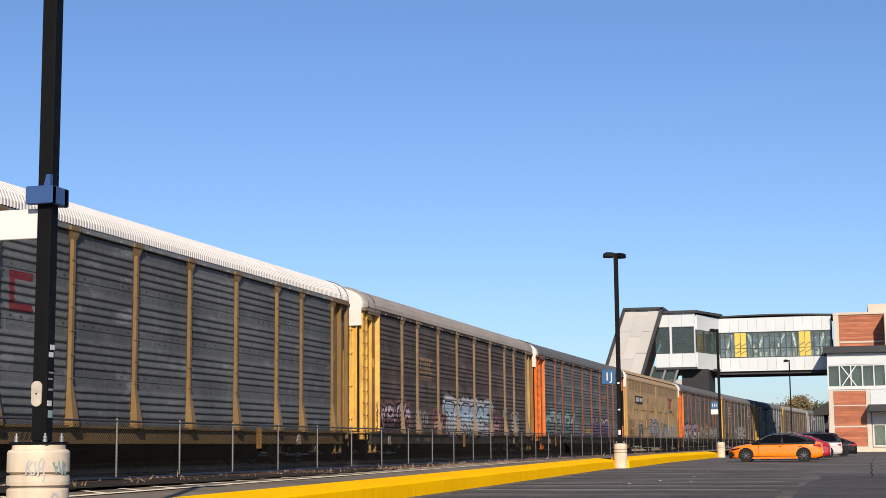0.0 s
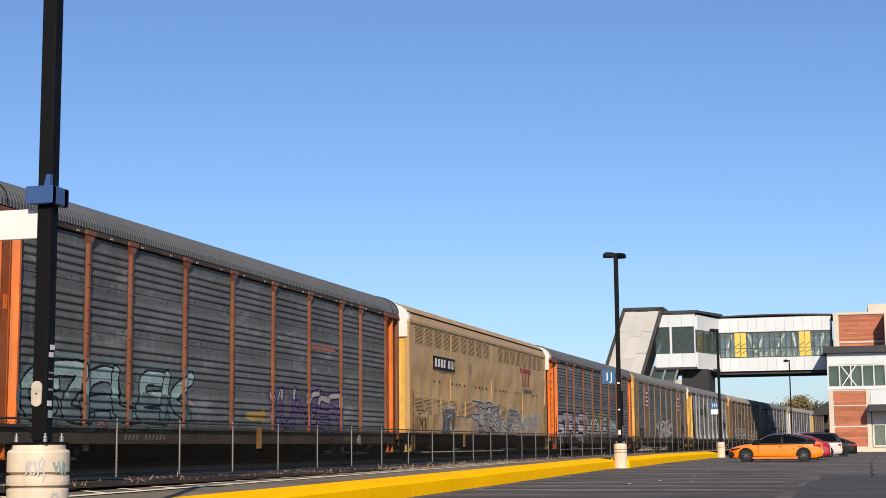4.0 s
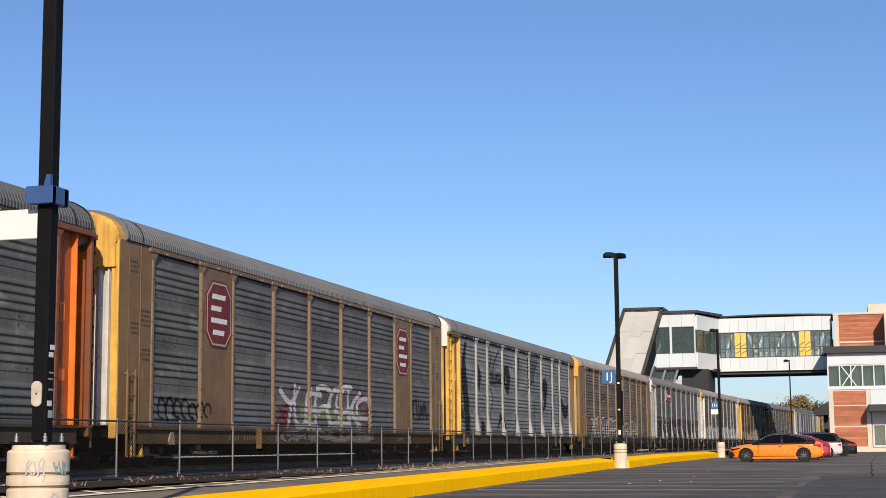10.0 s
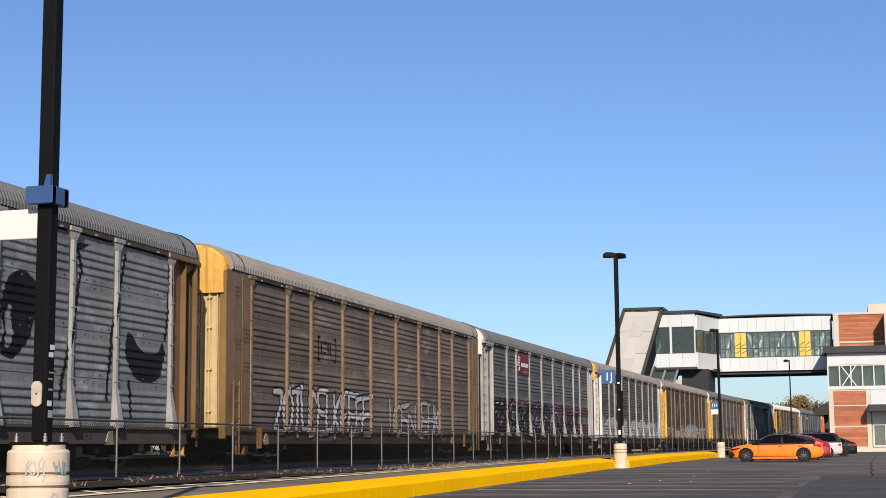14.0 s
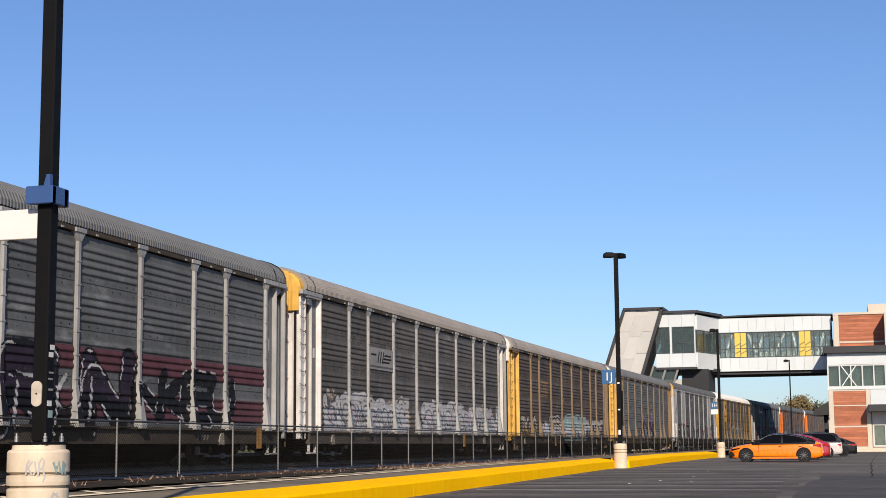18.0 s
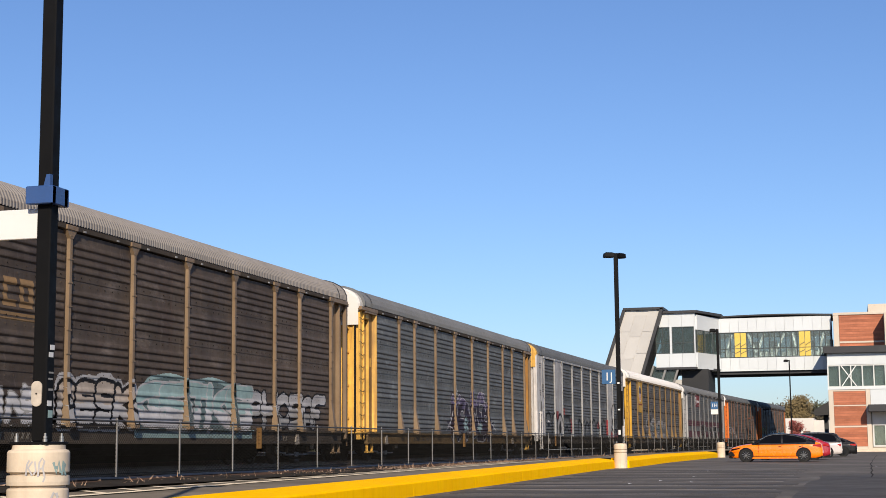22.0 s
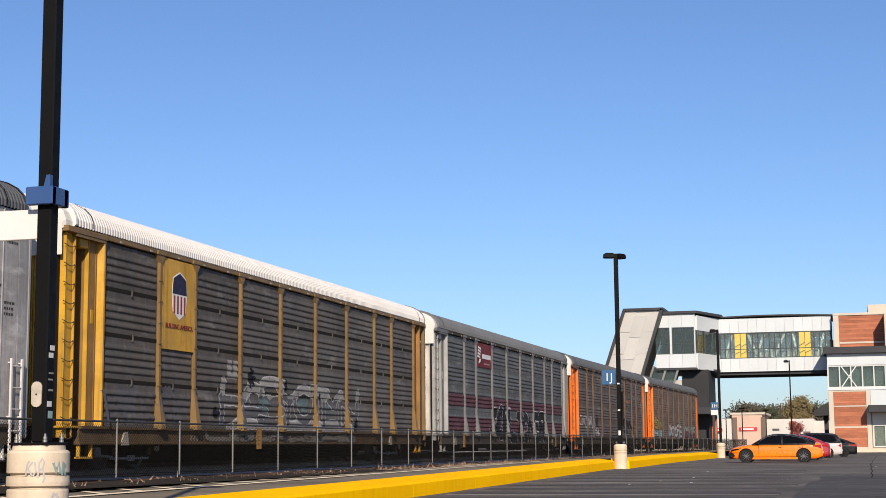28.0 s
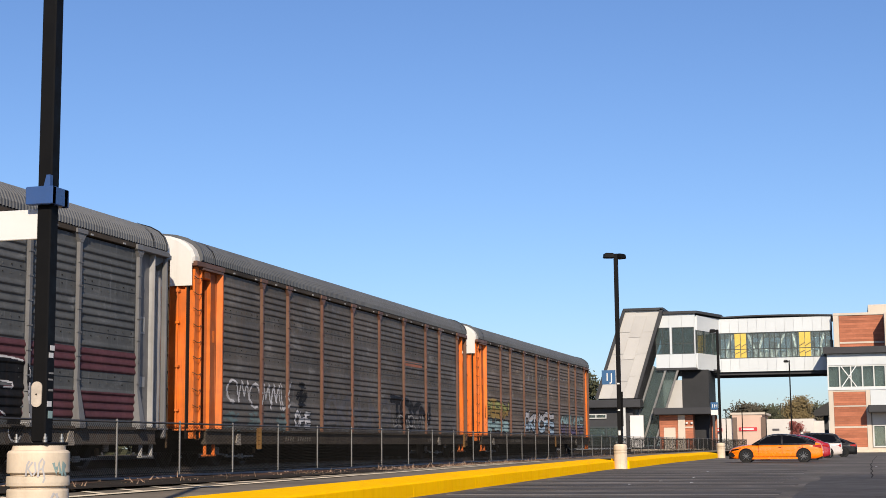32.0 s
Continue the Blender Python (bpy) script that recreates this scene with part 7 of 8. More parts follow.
def bridge():
    t = thing("footbridge", "white glazed pedestrian bridge with yellow panels over the railway", "footbridge")
    x0, x1, y0, y1 = -16.9, -2.2, 176.6, 185.0
    zb, zw0, zw1, zt = 9.45, 11.0, 14.0, 15.65
    part("deck", Geo().box(x0, x1, y0 + 0.1, y1, zb, zb + 0.5), "roof_charcoal", t)
    part("girder", Geo().box(x0 - .5, x1 + .5, y0 + 0.25, y0 + 0.6, zb - 0.35, zb).box(x0 - .5, x1 + .5, y1 - 0.6, y1 - 0.25, zb - 0.35, zb), "roof_charcoal", t)
    clad(t, x0, x1, y0, zb, zw0, 14, "white_cladding")
    clad(t, x0, x1, y0, zw1, zt, 14, "white_cladding")
    glazing(t, x0, x1, y0 + 0.1, zw0, zw1, 23, mid=12.08, pane="bridge_glass")
    part("far_wall", Geo().box(x0, x1, y1 - 0.15, y1, zb, zw0).box(x0, x1, y1 - 0.15, y1, zw1, zt), "white_cladding", t)
    glazing(t, x0, x1, y1, zw0, zw1, 12, mid=12.2, pane="bridge_glass")
    g = Geo()
    rows = []
    for i in range(13):
        u = i / 12
        x = x0 - 0.2 + (x1 - x0 + 0.4) * u
        zz = zt + 0.02 + 0.35 * math.sin(math.pi * (0.15 + 0.7 * u)) - 0.15
        rows.append([(x, y0 - 0.25, zz), (x, y0 - 0.25, zz + 0.16), (x, y1 + 0.25, zz + 0.16), (x, y1 + 0.25, zz)])
    g.sheet(rows, closed=True)
    part("roof", g, "roof_charcoal", t)
    # white truss diagonals and rails inside
    for xa, xb in ((-14.5, -13.4), (-10.5, -11.8), (-10.9, -9.7), (-8.8, -7.35), (-6.0, -6.6), (-3.9, -2.9)):
        part("diagonal", Geo().bar((xa, y0 + 0.35, zw0 - 0.1), (xb, y0 + 0.35, zw1 + 0.1), 0.24), "white_steel", t)
    for k in range(23):
        xa = x0 + 0.1 + (x1 - x0 - 0.1) * k / 23
        if k % 5 != 3:
            part("guard_panel", Geo().box(xa + 0.03, xa + 0.56, y0 + 0.6, y0 + 0.64, zw0 + 0.1, 12.0 - 0.18 * (k % 3)), "guard_panel", t)
    part("handrail", Geo().box(x0, x1, y0 + 0.5, y0 + 0.58, 12.02, 12.12), "white_steel", t)
    for xa in (-13.2, -12.5, -5.85, -5.18):
        part("coloured_pane", Geo().box(xa, xa + 0.62, y0 - 0.05, y0 + 0.0, zw0 + 0.1, zw1 - 0.1), "amber_panel", t, "amber yellow panel")
        for za, zc in ((11.5, 11.8), (12.3, 12.7)):
            part("shading_bar", Geo().bar((xa, y0 - 0.08, za), (xa + 0.62, y0 - 0.08, zc), 0.06), "mullion", t)
        part("transom", Geo().box(xa, xa + 0.62, y0 - 0.07, y0 - 0.05, 12.04, 12.12), "mullion", t)
    for k in range(5):
        part("display_board", Geo().box(-11.6 + 2.2 * k, -10.9 + 2.2 * k, y1 - 0.6, y1 - 0.5, zw0 + .3, 13.4), "sign_white", t)


def tower():
    t = thing("stair_tower", "grey-clad stair and lift tower with white glazed head", "tower")
    # head house
    hx0, hx1, hy, zb, zt = -21.6, -17.1, 170.0, 9.75, 16.0
    hd = part("head", Geo().box(hx0, hx1, hy + 0.2, 186, zb, zb + 0.35).box(hx0, hx1, hy + 5, 186, zb, zt - 0.1), "dark_shaft", t)
    clad(t, hx0, hx1, hy + 0.1, zb, 11.3, 3, "white_cladding")
    clad(t, hx0, hx1, hy + 0.1, 14.35, zt - 0.1, 3, "white_cladding")
    glazing(t, -21.6, -19.98, hy + 0.15, 11.3, 14.35, 2, mid=12.5, t=0.09)
    glazing(t, -19.74, -17.25, hy + 0.15, 11.3, 14.35, 2, mid=12.5, t=0.09)
    for xa, xb, z in ((-21.4, -20.2, 0), (-19.2, -17.9, .3)):
        part("stair_rail", Geo().bar((xa, hy + 1.2, 11.4 + z), (xb, hy + 1.2, 14.1), 0.16), "mullion", t)
    part("pier", Geo().box(-19.98, -19.74, hy - 0.05, hy + 0.1, 11.28, 14.37), "white_cladding", t)
    part("side_wall", Geo().box(hx1 - 0.12, hx1, hy, hy + 0.8, zb, zt), "white_cladding", t)
    # splayed wall between head and bridge
    g = Geo()
    for z0, z1 in ((zb - 0.2, 11.4), (14.0, 15.7)):
        g.prism([(hx1, hy + 0.4), (hx1 + 0.2, hy + 0.4), (-14.9, 176.7), (-15.2, 176.7)], "z", z0, z1)
    part("splayed_wall", g, "white_cladding", t)
    for k in range(4):
        u = k / 3
        x, y = hx1 + 0.15 + u * (-15.0 - hx1), hy + 0.5 + u * 6.1
        part("mullion", Geo().bar((x, y, 11.4), (x, y, 14.0), 0.12), "mullion", t)
    p = part("pane", Geo().prism([(hx1 + 0.08, hy + 0.5), (hx1 + 0.12, hy + 0.5), (-15.05, 176.7), (-15.1, 176.7)], "z", 11.4, 14.0), "station_glass", t)
    p.visible_shadow = False
    part("roof", Geo().prism([(hx0 - 0.4, hy - 0.3), (hx1 + 0.2, hy - 0.3), (-14.6, 176.4), (-14.6, 186), (hx0 - 0.4, 186)], "z", zt - 0.1, zt + 0.18), "roof_charcoal", t)
    part("soffit", Geo().prism([(hx0, hy), (hx1, hy), (-14.9, 176.6), (-14.9, 186), (hx0, 186)], "z", zb - 0.25, zb - 0.02), "roof_charcoal", t)
    # sloping stair enclosure: side sheet of panels with a dark roof edge
    top, bot = (-24.9, -20.8, 16.35), (-28.3, -24.0, 6.35)
    y = 169.2
    g = Geo().prism([(top[0], top[2]), (top[1], top[2]), (bot[1], bot[2]), (bot[0], bot[2])], "y", y, y + 5)
    part("stair_body", g, "grey_cladding", t, "sloping grey metal-clad stair enclosure")
    n = 4
    for i in range(n):
        for j in range(3):
            def at(u, v):
                a = top[0] + (bot[0] - top[0]) * v
                b = top[1] + (bot[1] - top[1]) * v
                return (a + (b - a) * u, top[2] + (bot[2] - top[2]) * v)
            off = 0.12 if j % 2 else 0.0
            u0, u1 = j / 3 + 0.004, (j + 1) / 3 - 0.004
            v0, v1 = max(0, (i + off * 2) / n) + 0.003, min(1, (i + 1 + off * 2) / n) - 0.003
            part("panel", Geo().prism([at(u0, v0), at(u1, v0), at(u1, v1), at(u0, v1)], "y", y - 0.06, y - 0.004), "grey_cladding", t)
    for a, b, w in (((top[0] - .1, top[2]), (bot[0] - .1, bot[2]), 0.35), ((top[1] + .1, top[2] + .1), (bot[1] + .1, bot[2]), 0.35), ((top[0] - .2, top[2] + .1), (top[1] + .3, top[2] + .1), 0.28)):
        part("edge_trim", Geo().bar((a[0], y + 2.3, a[1]), (b[0], y + 2.3, b[1]), 5.3, w), "roof_charcoal", t)
    # glazed lower flight
    g = Geo()
    for dx in (0, 1.5, 2.9):
        g.bar((-21.9 + dx, y + 1, 10.0), (-25.0 + dx, y + 1, 0.9), 0.22)
    part("stair_frame", g, "galv", t)
    p = part("pane", Geo().prism([(-22.0, 9.9), (-19.0, 9.9), (-22.1, 1.0), (-25.0, 1.0)], "y", y + 1.2, y + 1.26), "station_glass", t)
    p.visible_shadow = False
    part("stair_soffit", Geo().prism([(-22.0, 9.9), (-19.0, 9.9), (-22.1, 1.0), (-25.0, 1.0)], "y", y + 3.0, y + 3.2), "dark_shaft", t)
    # lift shaft and concrete pier
    part("shaft", Geo().box(-18.9, -15.9, 171.6, 180.0, 0.3, zb - 0.2), "dark_shaft", t, "dark grey lift shaft")
    part("pier", Geo().box(-21.0, -18.92, 171.5, 179, 0.3, 8.4), "grey_cladding", t)


def brickwork(parent, name, x0, x1, y0, y1, z0, z1, label, step=0.27):
    """A brick wall with its courses standing proud in bands of slightly different firing."""
    wall = part(name, Geo().box(x0, x1, y0, y1, z0, z1), "mortar", parent, label)
    n = max(1, int(round((z1 - z0) / step)))
    h = (z1 - z0) / n
    me = Geo().box(x0 + 0.004, x1 - 0.004, y0 - 0.02, y0 - 0.002, 0.012, h - 0.012).mesh("brick_course")
    for i in range(n):
        part("brick_course", me, "brick_red", wall, at=(0, 0, z0 + h * i))
    return wall


def station_hall():
    t = thing("station_hall", "low brick waiting hall with charcoal roof beside the tracks", "station building")
    y = 168.0
    part("wall", Geo().box(-31, -24.2, y + 0.5, y + 9, 0.2, 5.6), "roof_charcoal", t)
    part("roof", Geo().box(-32, -23.2, y - 0.6, y + 9.6, 5.3, 6.2, c=0.05), "roof_charcoal", t)
    glazing(t, -29.3, -25.2, y + 0.45, 1.0, 3.2, 2, t=0.18)
    glazing(t, -29.6, -27.2, y + 0.45, 4.1, 4.6, 2, frame_mat="white_frame", t=0.1)
    part("column", Geo().box(-25.2, -24.9, y - 0.5, y - 0.2, 0.2, 5.3), "white_frame", t)
    part("wall", Geo().box(-24.5, -23.0, y + 0.2, y + 0.5, 0.8, 4.4), "sign_white", t)
    brickwork(t, "brick_wall", -21.4, -17.6, y + 1.8, y + 3.3, 0.2, 4.4, "red brick wall")
    brickwork(t, "brick_wall", -17.6, -15.3, y + 5.8, y + 6.3, 0.2, 4.4, "red brick wall set back in the shade")
    part("side_wall", Geo().box(-17.75, -17.61, y + 3.3, y + 6.3, 0.2, 4.4), "brick_red", t)
    part("canopy", Geo().box(-21.9, -15.0, y + 0.6, y + 6.4, 4.45, 5.2, c=0.04), "roof_charcoal", t)
    part("column", Geo().box(-15.35, -15.1, y + 0.8, y + 1.05, 0.2, 4.45, c=0.02), "roof_charcoal", t)
    for x0, x1, z1, yy in ((-20.9, -19.6, 3.0, 1.70), (-16.9, -16.0, 2.6, 5.70)):
        part("door_panel", Geo().box(x0, x1, y + yy, y + yy + .07, 0.4, z1), "precast", t)
    part("pilaster", Geo().box(-19.3, -18.5, y + 1.65, y + 1.79, 0.3, 4.4, c=0.02), "precast", t)
    part("string_course", Geo().box(-18.5, -17.62, y + 1.7, y + 1.77, 2.95, 3.1), "precast", t)
    for x in (-18.3, -17.75):
        part("wall_lamp", Geo().box(x - .12, x + .12, y + 1.5, y + 1.7, 3.4, 3.6, c=0.03), "sign_white", t)
    part("platform", Geo().box(-36, -15.9, y - 4, y + 1.6, 0.12, 0.62, c=0.02), "concrete", t)
    # railing along the far platform
    r = thing("platform_railing", "dark steel railing along the far platform", "railing")
    part("rail", Geo().box(-31, -16.2, y - 3.9, y - 3.84, 1.60, 1.68), "mullion", r)
    pm = Geo().box(-0.03, 0.03, -0.03, 0.03, 0.62, 1.6).mesh("baluster")
    for i in range(50):
        part("baluster", pm, "mullion", r, at=(-31 + 0.3 * i, y - 3.87, 0))


def depot():
    """The two-storey entrance building on the car-park side."""
    t = thing("entrance_building", "white and brick station entrance with glazed upper floor", "station building")
    y = 172.0
    x0, x1 = -2.75, 16.0
    z = lambda v: v
    part("body", Geo().box(x0 + 0.15, x1, y + 0.6, y + 30, 0.0, 11.2), "room_wall", t)
    for i in range(3):
        za, zb_ = ((0.65, 2.75), (2.95, 5.1), (5.25, 6.75))[i]
        brickwork(t, "brick_panel", x0 + 0.55, 1.25, y + 0.04, y + 0.6, za, zb_, "red brick infill panel")
    part("frame", Geo().box(x0, x0 + 0.53, y - 0.05, y + 0.6, 0.1, 6.95, c=0.02).box(1.27, 1.75, y - 0.05, y + 0.6, 0.1, 6.95, c=0.02).box(x0 + 0.53, 1.27, y - 0.02, y + 0.6, 0.1, 0.64).box(x0 + 0.53, 1.27, y - 0.02, y + 0.6, 2.76, 2.94).box(x0 + 0.53, 1.27, y - 0.02, y + 0.6, 5.11, 5.24).box(x0 + 0.53, 1.27, y - 0.02, y + 0.6, 6.76, 6.95), "precast", t)
    part("floor_band", Geo().box(x0 - 0.05, x1, y - 0.1, y + 0.6, 6.955, 7.2), "white_cladding", t)
    glazing(t, x0, 6.0, y + 0.2, 7.2, 9.7, 7, frame_mat="white_frame", t=0.13)
    for a, b in ((x0 + 1.5, x0 + 3.1),):
        part("brace", Geo().bar((a, y + 0.04, 7.3), (b, y + 0.04, 9.6), 0.09).bar((a, y + 0.04, 9.6), (b, y + 0.04, 7.3), 0.09), "white_steel", t)
    for xa, xb, zz in ((-2.2, -1.5, 7.9), (0.3, 0.45, 8.3), (0.55, 0.75, 8.35), (0.85, 1.9, 8.3), (2.3, 3.0, 8.35), (3.2, 3.6, 8.2)):
        part("screen", Geo().box(xa, xb, y + 0.9, y + 0.95, 7.3, zz), "guard_panel", t)
    clad(t, x0, 8.6, y + 0.1, 9.72, 11.0, 7, "white_cladding")
    part("roof", Geo().box(x0 - 0.35, x1, y - 0.6, y + 30, 11.0, 11.75, c=0.03), "roof_charcoal", t)
    part("corner", Geo().box(x0 - 0.02, x0 + 0.12, y - 0.02, y + 0.6, 7.2, 9.72), "white_frame", t)
    part("wall", Geo().box(1.77, 9, y - 0.02, y + 0.6, 5.2, 6.95), "white_cladding", t)
    part("wall", Geo().box(1.77, 9, y + 0.2, y + 0.6, 0.1, 4.2), "precast", t)
    part("canopy", Geo().box(1.45, 9, y - 2.4, y + 0.2, 4.42, 5.2, c=0.04), "roof_charcoal", t)
    part("canopy_soffit", Geo().box(1.85, 9, y - 0.1, y + 0.2, 3.12, 4.42), "grey_cladding", t)
    glazing(t, 1.85, 4.6, y + 0.15, 0.6, 3.1, 2, frame_mat="white_frame", t=0.16)
    # upper storey: brick with pale frame
    u = y + 3.5
    brickwork(t, "upper_brick", -1.3, 3.6, u, u + 14, 11.7, 15.55, "red brick upper storey")
    part("upper_frame", Geo().box(-1.95, -1.32, u - 0.1, u + 14, 11.7, 15.8, c=0.03).box(-1.95, 4.4, u - 0.14, u + 14, 15.56, 15.85, c=0.03).box(-1.3, 3.6, u - 0.06, u + 0.02, 12.35, 12.55), "precast", t)
    part("upper_return", Geo().box(3.62, 8, u - 3.4, u + 14, 11.7, 15.5), "precast", t)
    part("plant_room", Geo().box(2.0, 9, u + 3, u + 12, 15.9, 17.0, c=0.03), "precast", t)
    part("step", Geo().box(-3.2, 16, y - 3.0, y + 0.5, 0.0, 0.32, c=0.02), "concrete", t)


# ---------------------------------------------------------------- parked vehicles
SEDAN = dict(
    hood=((-.50, .72, .78), (-.492, .86, .86), (-.47, .97, .93), (-.42, 1.01, .97), (-.34, 1.00, .99), (-.20, .96, 1.0), (-.02, .93, 1.0), (.14, .92, 1.0), (.24, .92, .99), (.32, .88, .97), (.40, .81, .94), (.455, .73, .88), (.485, .63, .80), (.50, .50, .70)),
    roof=((-.425, 1.02), (-.36, 1.15), (-.29, 1.28), (-.21, 1.38), (-.12, 1.435), (-.04, 1.455), (.03, 1.435), (.09, 1.36), (.16, 1.18), (.245, .93)),
    belt=.935, side=(((.185, .96), (.085, 1.30), (.02, 1.375), (-.065, 1.395), (-.065, .96)), ((-.085, .96), (-.085, 1.395), (-.18, 1.345), (-.27, 1.22), (-.335, 1.06), (-.325, .99))))
SUV = dict(
    hood=((-.50, .80, .84), (-.49, 1.02, .92), (-.46, 1.06, .97), (-.30, 1.04, 1.0), (-.05, 1.02, 1.0), (.15, 1.02, 1.0), (.25, 1.02, .99), (.34, .99, .97), (.42, .93, .93), (.47, .82, .86), (.50, .58, .74)),
    roof=((-.485, 1.06), (-.465, 1.30), (-.43, 1.52), (-.38, 1.60), (-.20, 1.65), (-.02, 1.645), (.06, 1.58), (.13, 1.42), (.20, 1.20), (.26, 1.03)),
    belt=1.04, side=(((.20, 1.07), (.115, 1.38), (.05, 1.53), (-.08, 1.55), (-.08, 1.07)), ((-.10, 1.07), (-.10, 1.55), (-.30, 1.54), (-.40, 1.42), (-.43, 1.12), (-.40, 1.07))))


def loft_car(name, label, x, y, z, heading, L, H, Wd, paint, kind="sedan", rim="rim_dark"):
    """A parked car. Its own x runs to the nose."""
    t = thing(name, label, "car", group="parked cars", at=Matrix.Translation((x, y, z)) @ Matrix.Rotation(radians(heading), 4, "Z"))
    plan = SEDAN if kind == "sedan" else SUV
    k = H / (1.455 if kind == "sedan" else 1.65)
    hw = Wd / 2
    g = Geo()
    rows = []
    for fx, zt, fw in plan["hood"]:
        w, zt, xx = hw * fw, zt * k, fx * L
        lift = 0.10 * max(0, abs(fx) - .42) / .08
        half = [(w * .90, .19 + lift), (w * .975, .25 + lift), (w, .36 + lift * .5), (w * .985, .50), (w * .99, .60 * zt / .93), (w * .985, .76 * zt), (w * .965, .86 * zt), (w * .92, .95 * zt), (w * .80, zt), (w * .4, zt + .025)]
        rows.append([(xx, -a, b) for a, b in half] + [(xx, 0, zt + .032)] + [(xx, a, b) for a, b in reversed(half)])
    g.sheet(rows, smooth=True)
    g.add(rows[0], [tuple(range(len(rows[0])))])
    g.add(rows[-1], [tuple(range(len(rows[0])))])
    part("body", g, paint, t)
    top = max(r[1] for r in plan["roof"]) * k
    belt = plan["belt"] * k

    def flank(zz):
        return hw * (.935 - .20 * (zz - belt) / (top - belt))
    g = Geo()
    rows = []
    for fx, zr in plan["roof"]:
        zr *= k
        e = max(belt - .02, zr - .05)
        prof = [(flank(belt), belt - .05), (flank(belt), belt), (flank((belt + e) / 2), (belt + e) / 2), (flank(e), e), (flank(e) - .07, zr), (flank(e) * .5, zr + .02)]
        rows.append([(fx * L, -a, b) for a, b in prof] + [(fx * L, 0, zr + .025)] + [(fx * L, a, b) for a, b in reversed(prof)])
    g.sheet(rows, smooth=True)
    part("cabin", g, "car_black" if paint in ("car_orange", "car_white") else paint, t, "dark gloss roof and pillars")

    def screen(a, b, name):
        """Glass laid on the sloping front or rear of the cabin."""
        q = Geo()
        q.sheet([[(fx * L + (.012 if b[0] > 0 else -.012), s * (flank(zr * k - .05) - .10), zr * k + .012) for s in (-1, -.5, 0, .5, 1)] for fx, zr in (a, b)], smooth=True)
        part(name, q, "car_glass", t)
    r = plan["roof"]
    screen(r[-3], r[-1], "windscreen")
    screen(r[2 if kind == "sedan" else 2], r[0], "rear_window")
    for s in (-1, 1):
        for poly in plan["side"]:
            q = Geo()
            pts = [(fx * L, s * (flank(zz * k) + .006), zz * k) for fx, zz in poly]
            q.add(pts + [(p[0], p[1] - s * .02, p[2]) for p in pts], [tuple(range(len(pts)))] + [(i, (i + 1) % len(pts), len(pts) + (i + 1) % len(pts), len(pts) + i) for i in range(len(pts))])
            part("side_window", q, "car_glass", t, "dark tinted glass")
        trim = [(plan["roof"][i][0] * L, s * (flank(plan["roof"][i][1] * k - .05) + .004), plan["roof"][i][1] * k - .045) for i in range(1, len(plan["roof"]) - 1)]
        q = Geo()
        for a, b in zip(trim, trim[1:]):
            q.bar(a, b, .013)
        part("roof_trim", q, "rim_silver", t, "metal strip")
        part("mirror", Geo().box(.165 * L, .205 * L, *sorted((s * hw * .93, s * hw * 1.10)), belt + .01, belt + .13, c=.03), "car_black", t)
        part("side_skirt", Geo().prism([(-.245 * L, .17), (.245 * L, .17), (.235 * L, .27), (-.235 * L, .27)], "y", *sorted((s * hw * .90, s * (hw + .008)))), paint, t)
        part("skirt_line", Geo().box(-.235 * L, .235 * L, *sorted((s * hw * .95, s * (hw + .006))), .275, .30), "car_black", t)
        part("tail_lamp", Geo().prism([(-.488 * L, .74 * k), (-.40 * L, .80 * k), (-.40 * L, .87 * k), (-.485 * L, .90 * k)], "y", *sorted((s * hw * .55, s * hw * .955))), "lamp_red", t)
        part("headlight", Geo().prism([(.475 * L, .60 * k), (.39 * L, .66 * k), (.36 * L, .74 * k), (.46 * L, .68 * k)], "y", *sorted((s * hw * .55, s * hw * .935))), "car_glass", t, "dark headlight")
        part("air_intake", Geo().prism([(.44 * L, .30), (.497 * L, .30), (.499 * L, .46), (.475 * L, .56 * k), (.452 * L, .50), (.43 * L, .36)], "y", *sorted((s * hw * .55, s * hw * .905))), "car_black", t)
        for fx in (-.075, .175, -.29):
            part("door_seam", Geo().box(fx * L - .007, fx * L + .007, *sorted((s * hw * .96, s * hw * .992)), .32, belt - .06), "car_black", t)
        for fx in (-.045, -.26):
            part("door_handle", Geo().box(fx * L - .10, fx * L + .04, *sorted((s * hw * .97, s * hw * 1.005)), belt - .17, belt - .14, c=.006), "car_black", t)
        for fx in (-.30, .31):
            wh = part("wheel", Geo().tube((fx * L, s * (hw - .20), .33), (fx * L, s * (hw + .016), .33), .33, .325, seg=32), "tyre", t)
            part("arch", Geo().tube((fx * L, s * (hw - .25), .36), (fx * L, s * (hw + .004), .36), .385, seg=32), "car_black", t)
            part("rim", Geo().tube((fx * L, s * (hw + .004), .33), (fx * L, s * (hw + .021), .33), .245, .235, seg=28), "rim_dark", wh)
            sp = Geo()
            for n in range(10):
                a = 2 * math.pi * n / 10 + .3
                sp.bar((fx * L, s * (hw + .024), .33), (fx * L + .225 * math.cos(a), s * (hw + .026), .33 + .225 * math.sin(a)), .014, .022)
            sp.tube((fx * L, s * (hw + .02), .33), (fx * L, s * (hw + .034), .33), .035, seg=10)
            part("spokes", sp, rim, wh)
    part("grille", Geo().prism([(.495 * L, .36), (.507 * L, .44), (.495 * L, .60 * k), (.45 * L, .66 * k), (.44 * L, .34)], "y", -hw * .62, hw * .62), "car_black", t)
    part("front_trim", Geo().box(.42 * L, .497 * L, -hw * .80, hw * .80, .18, .30, c=.03), "car_black", t)
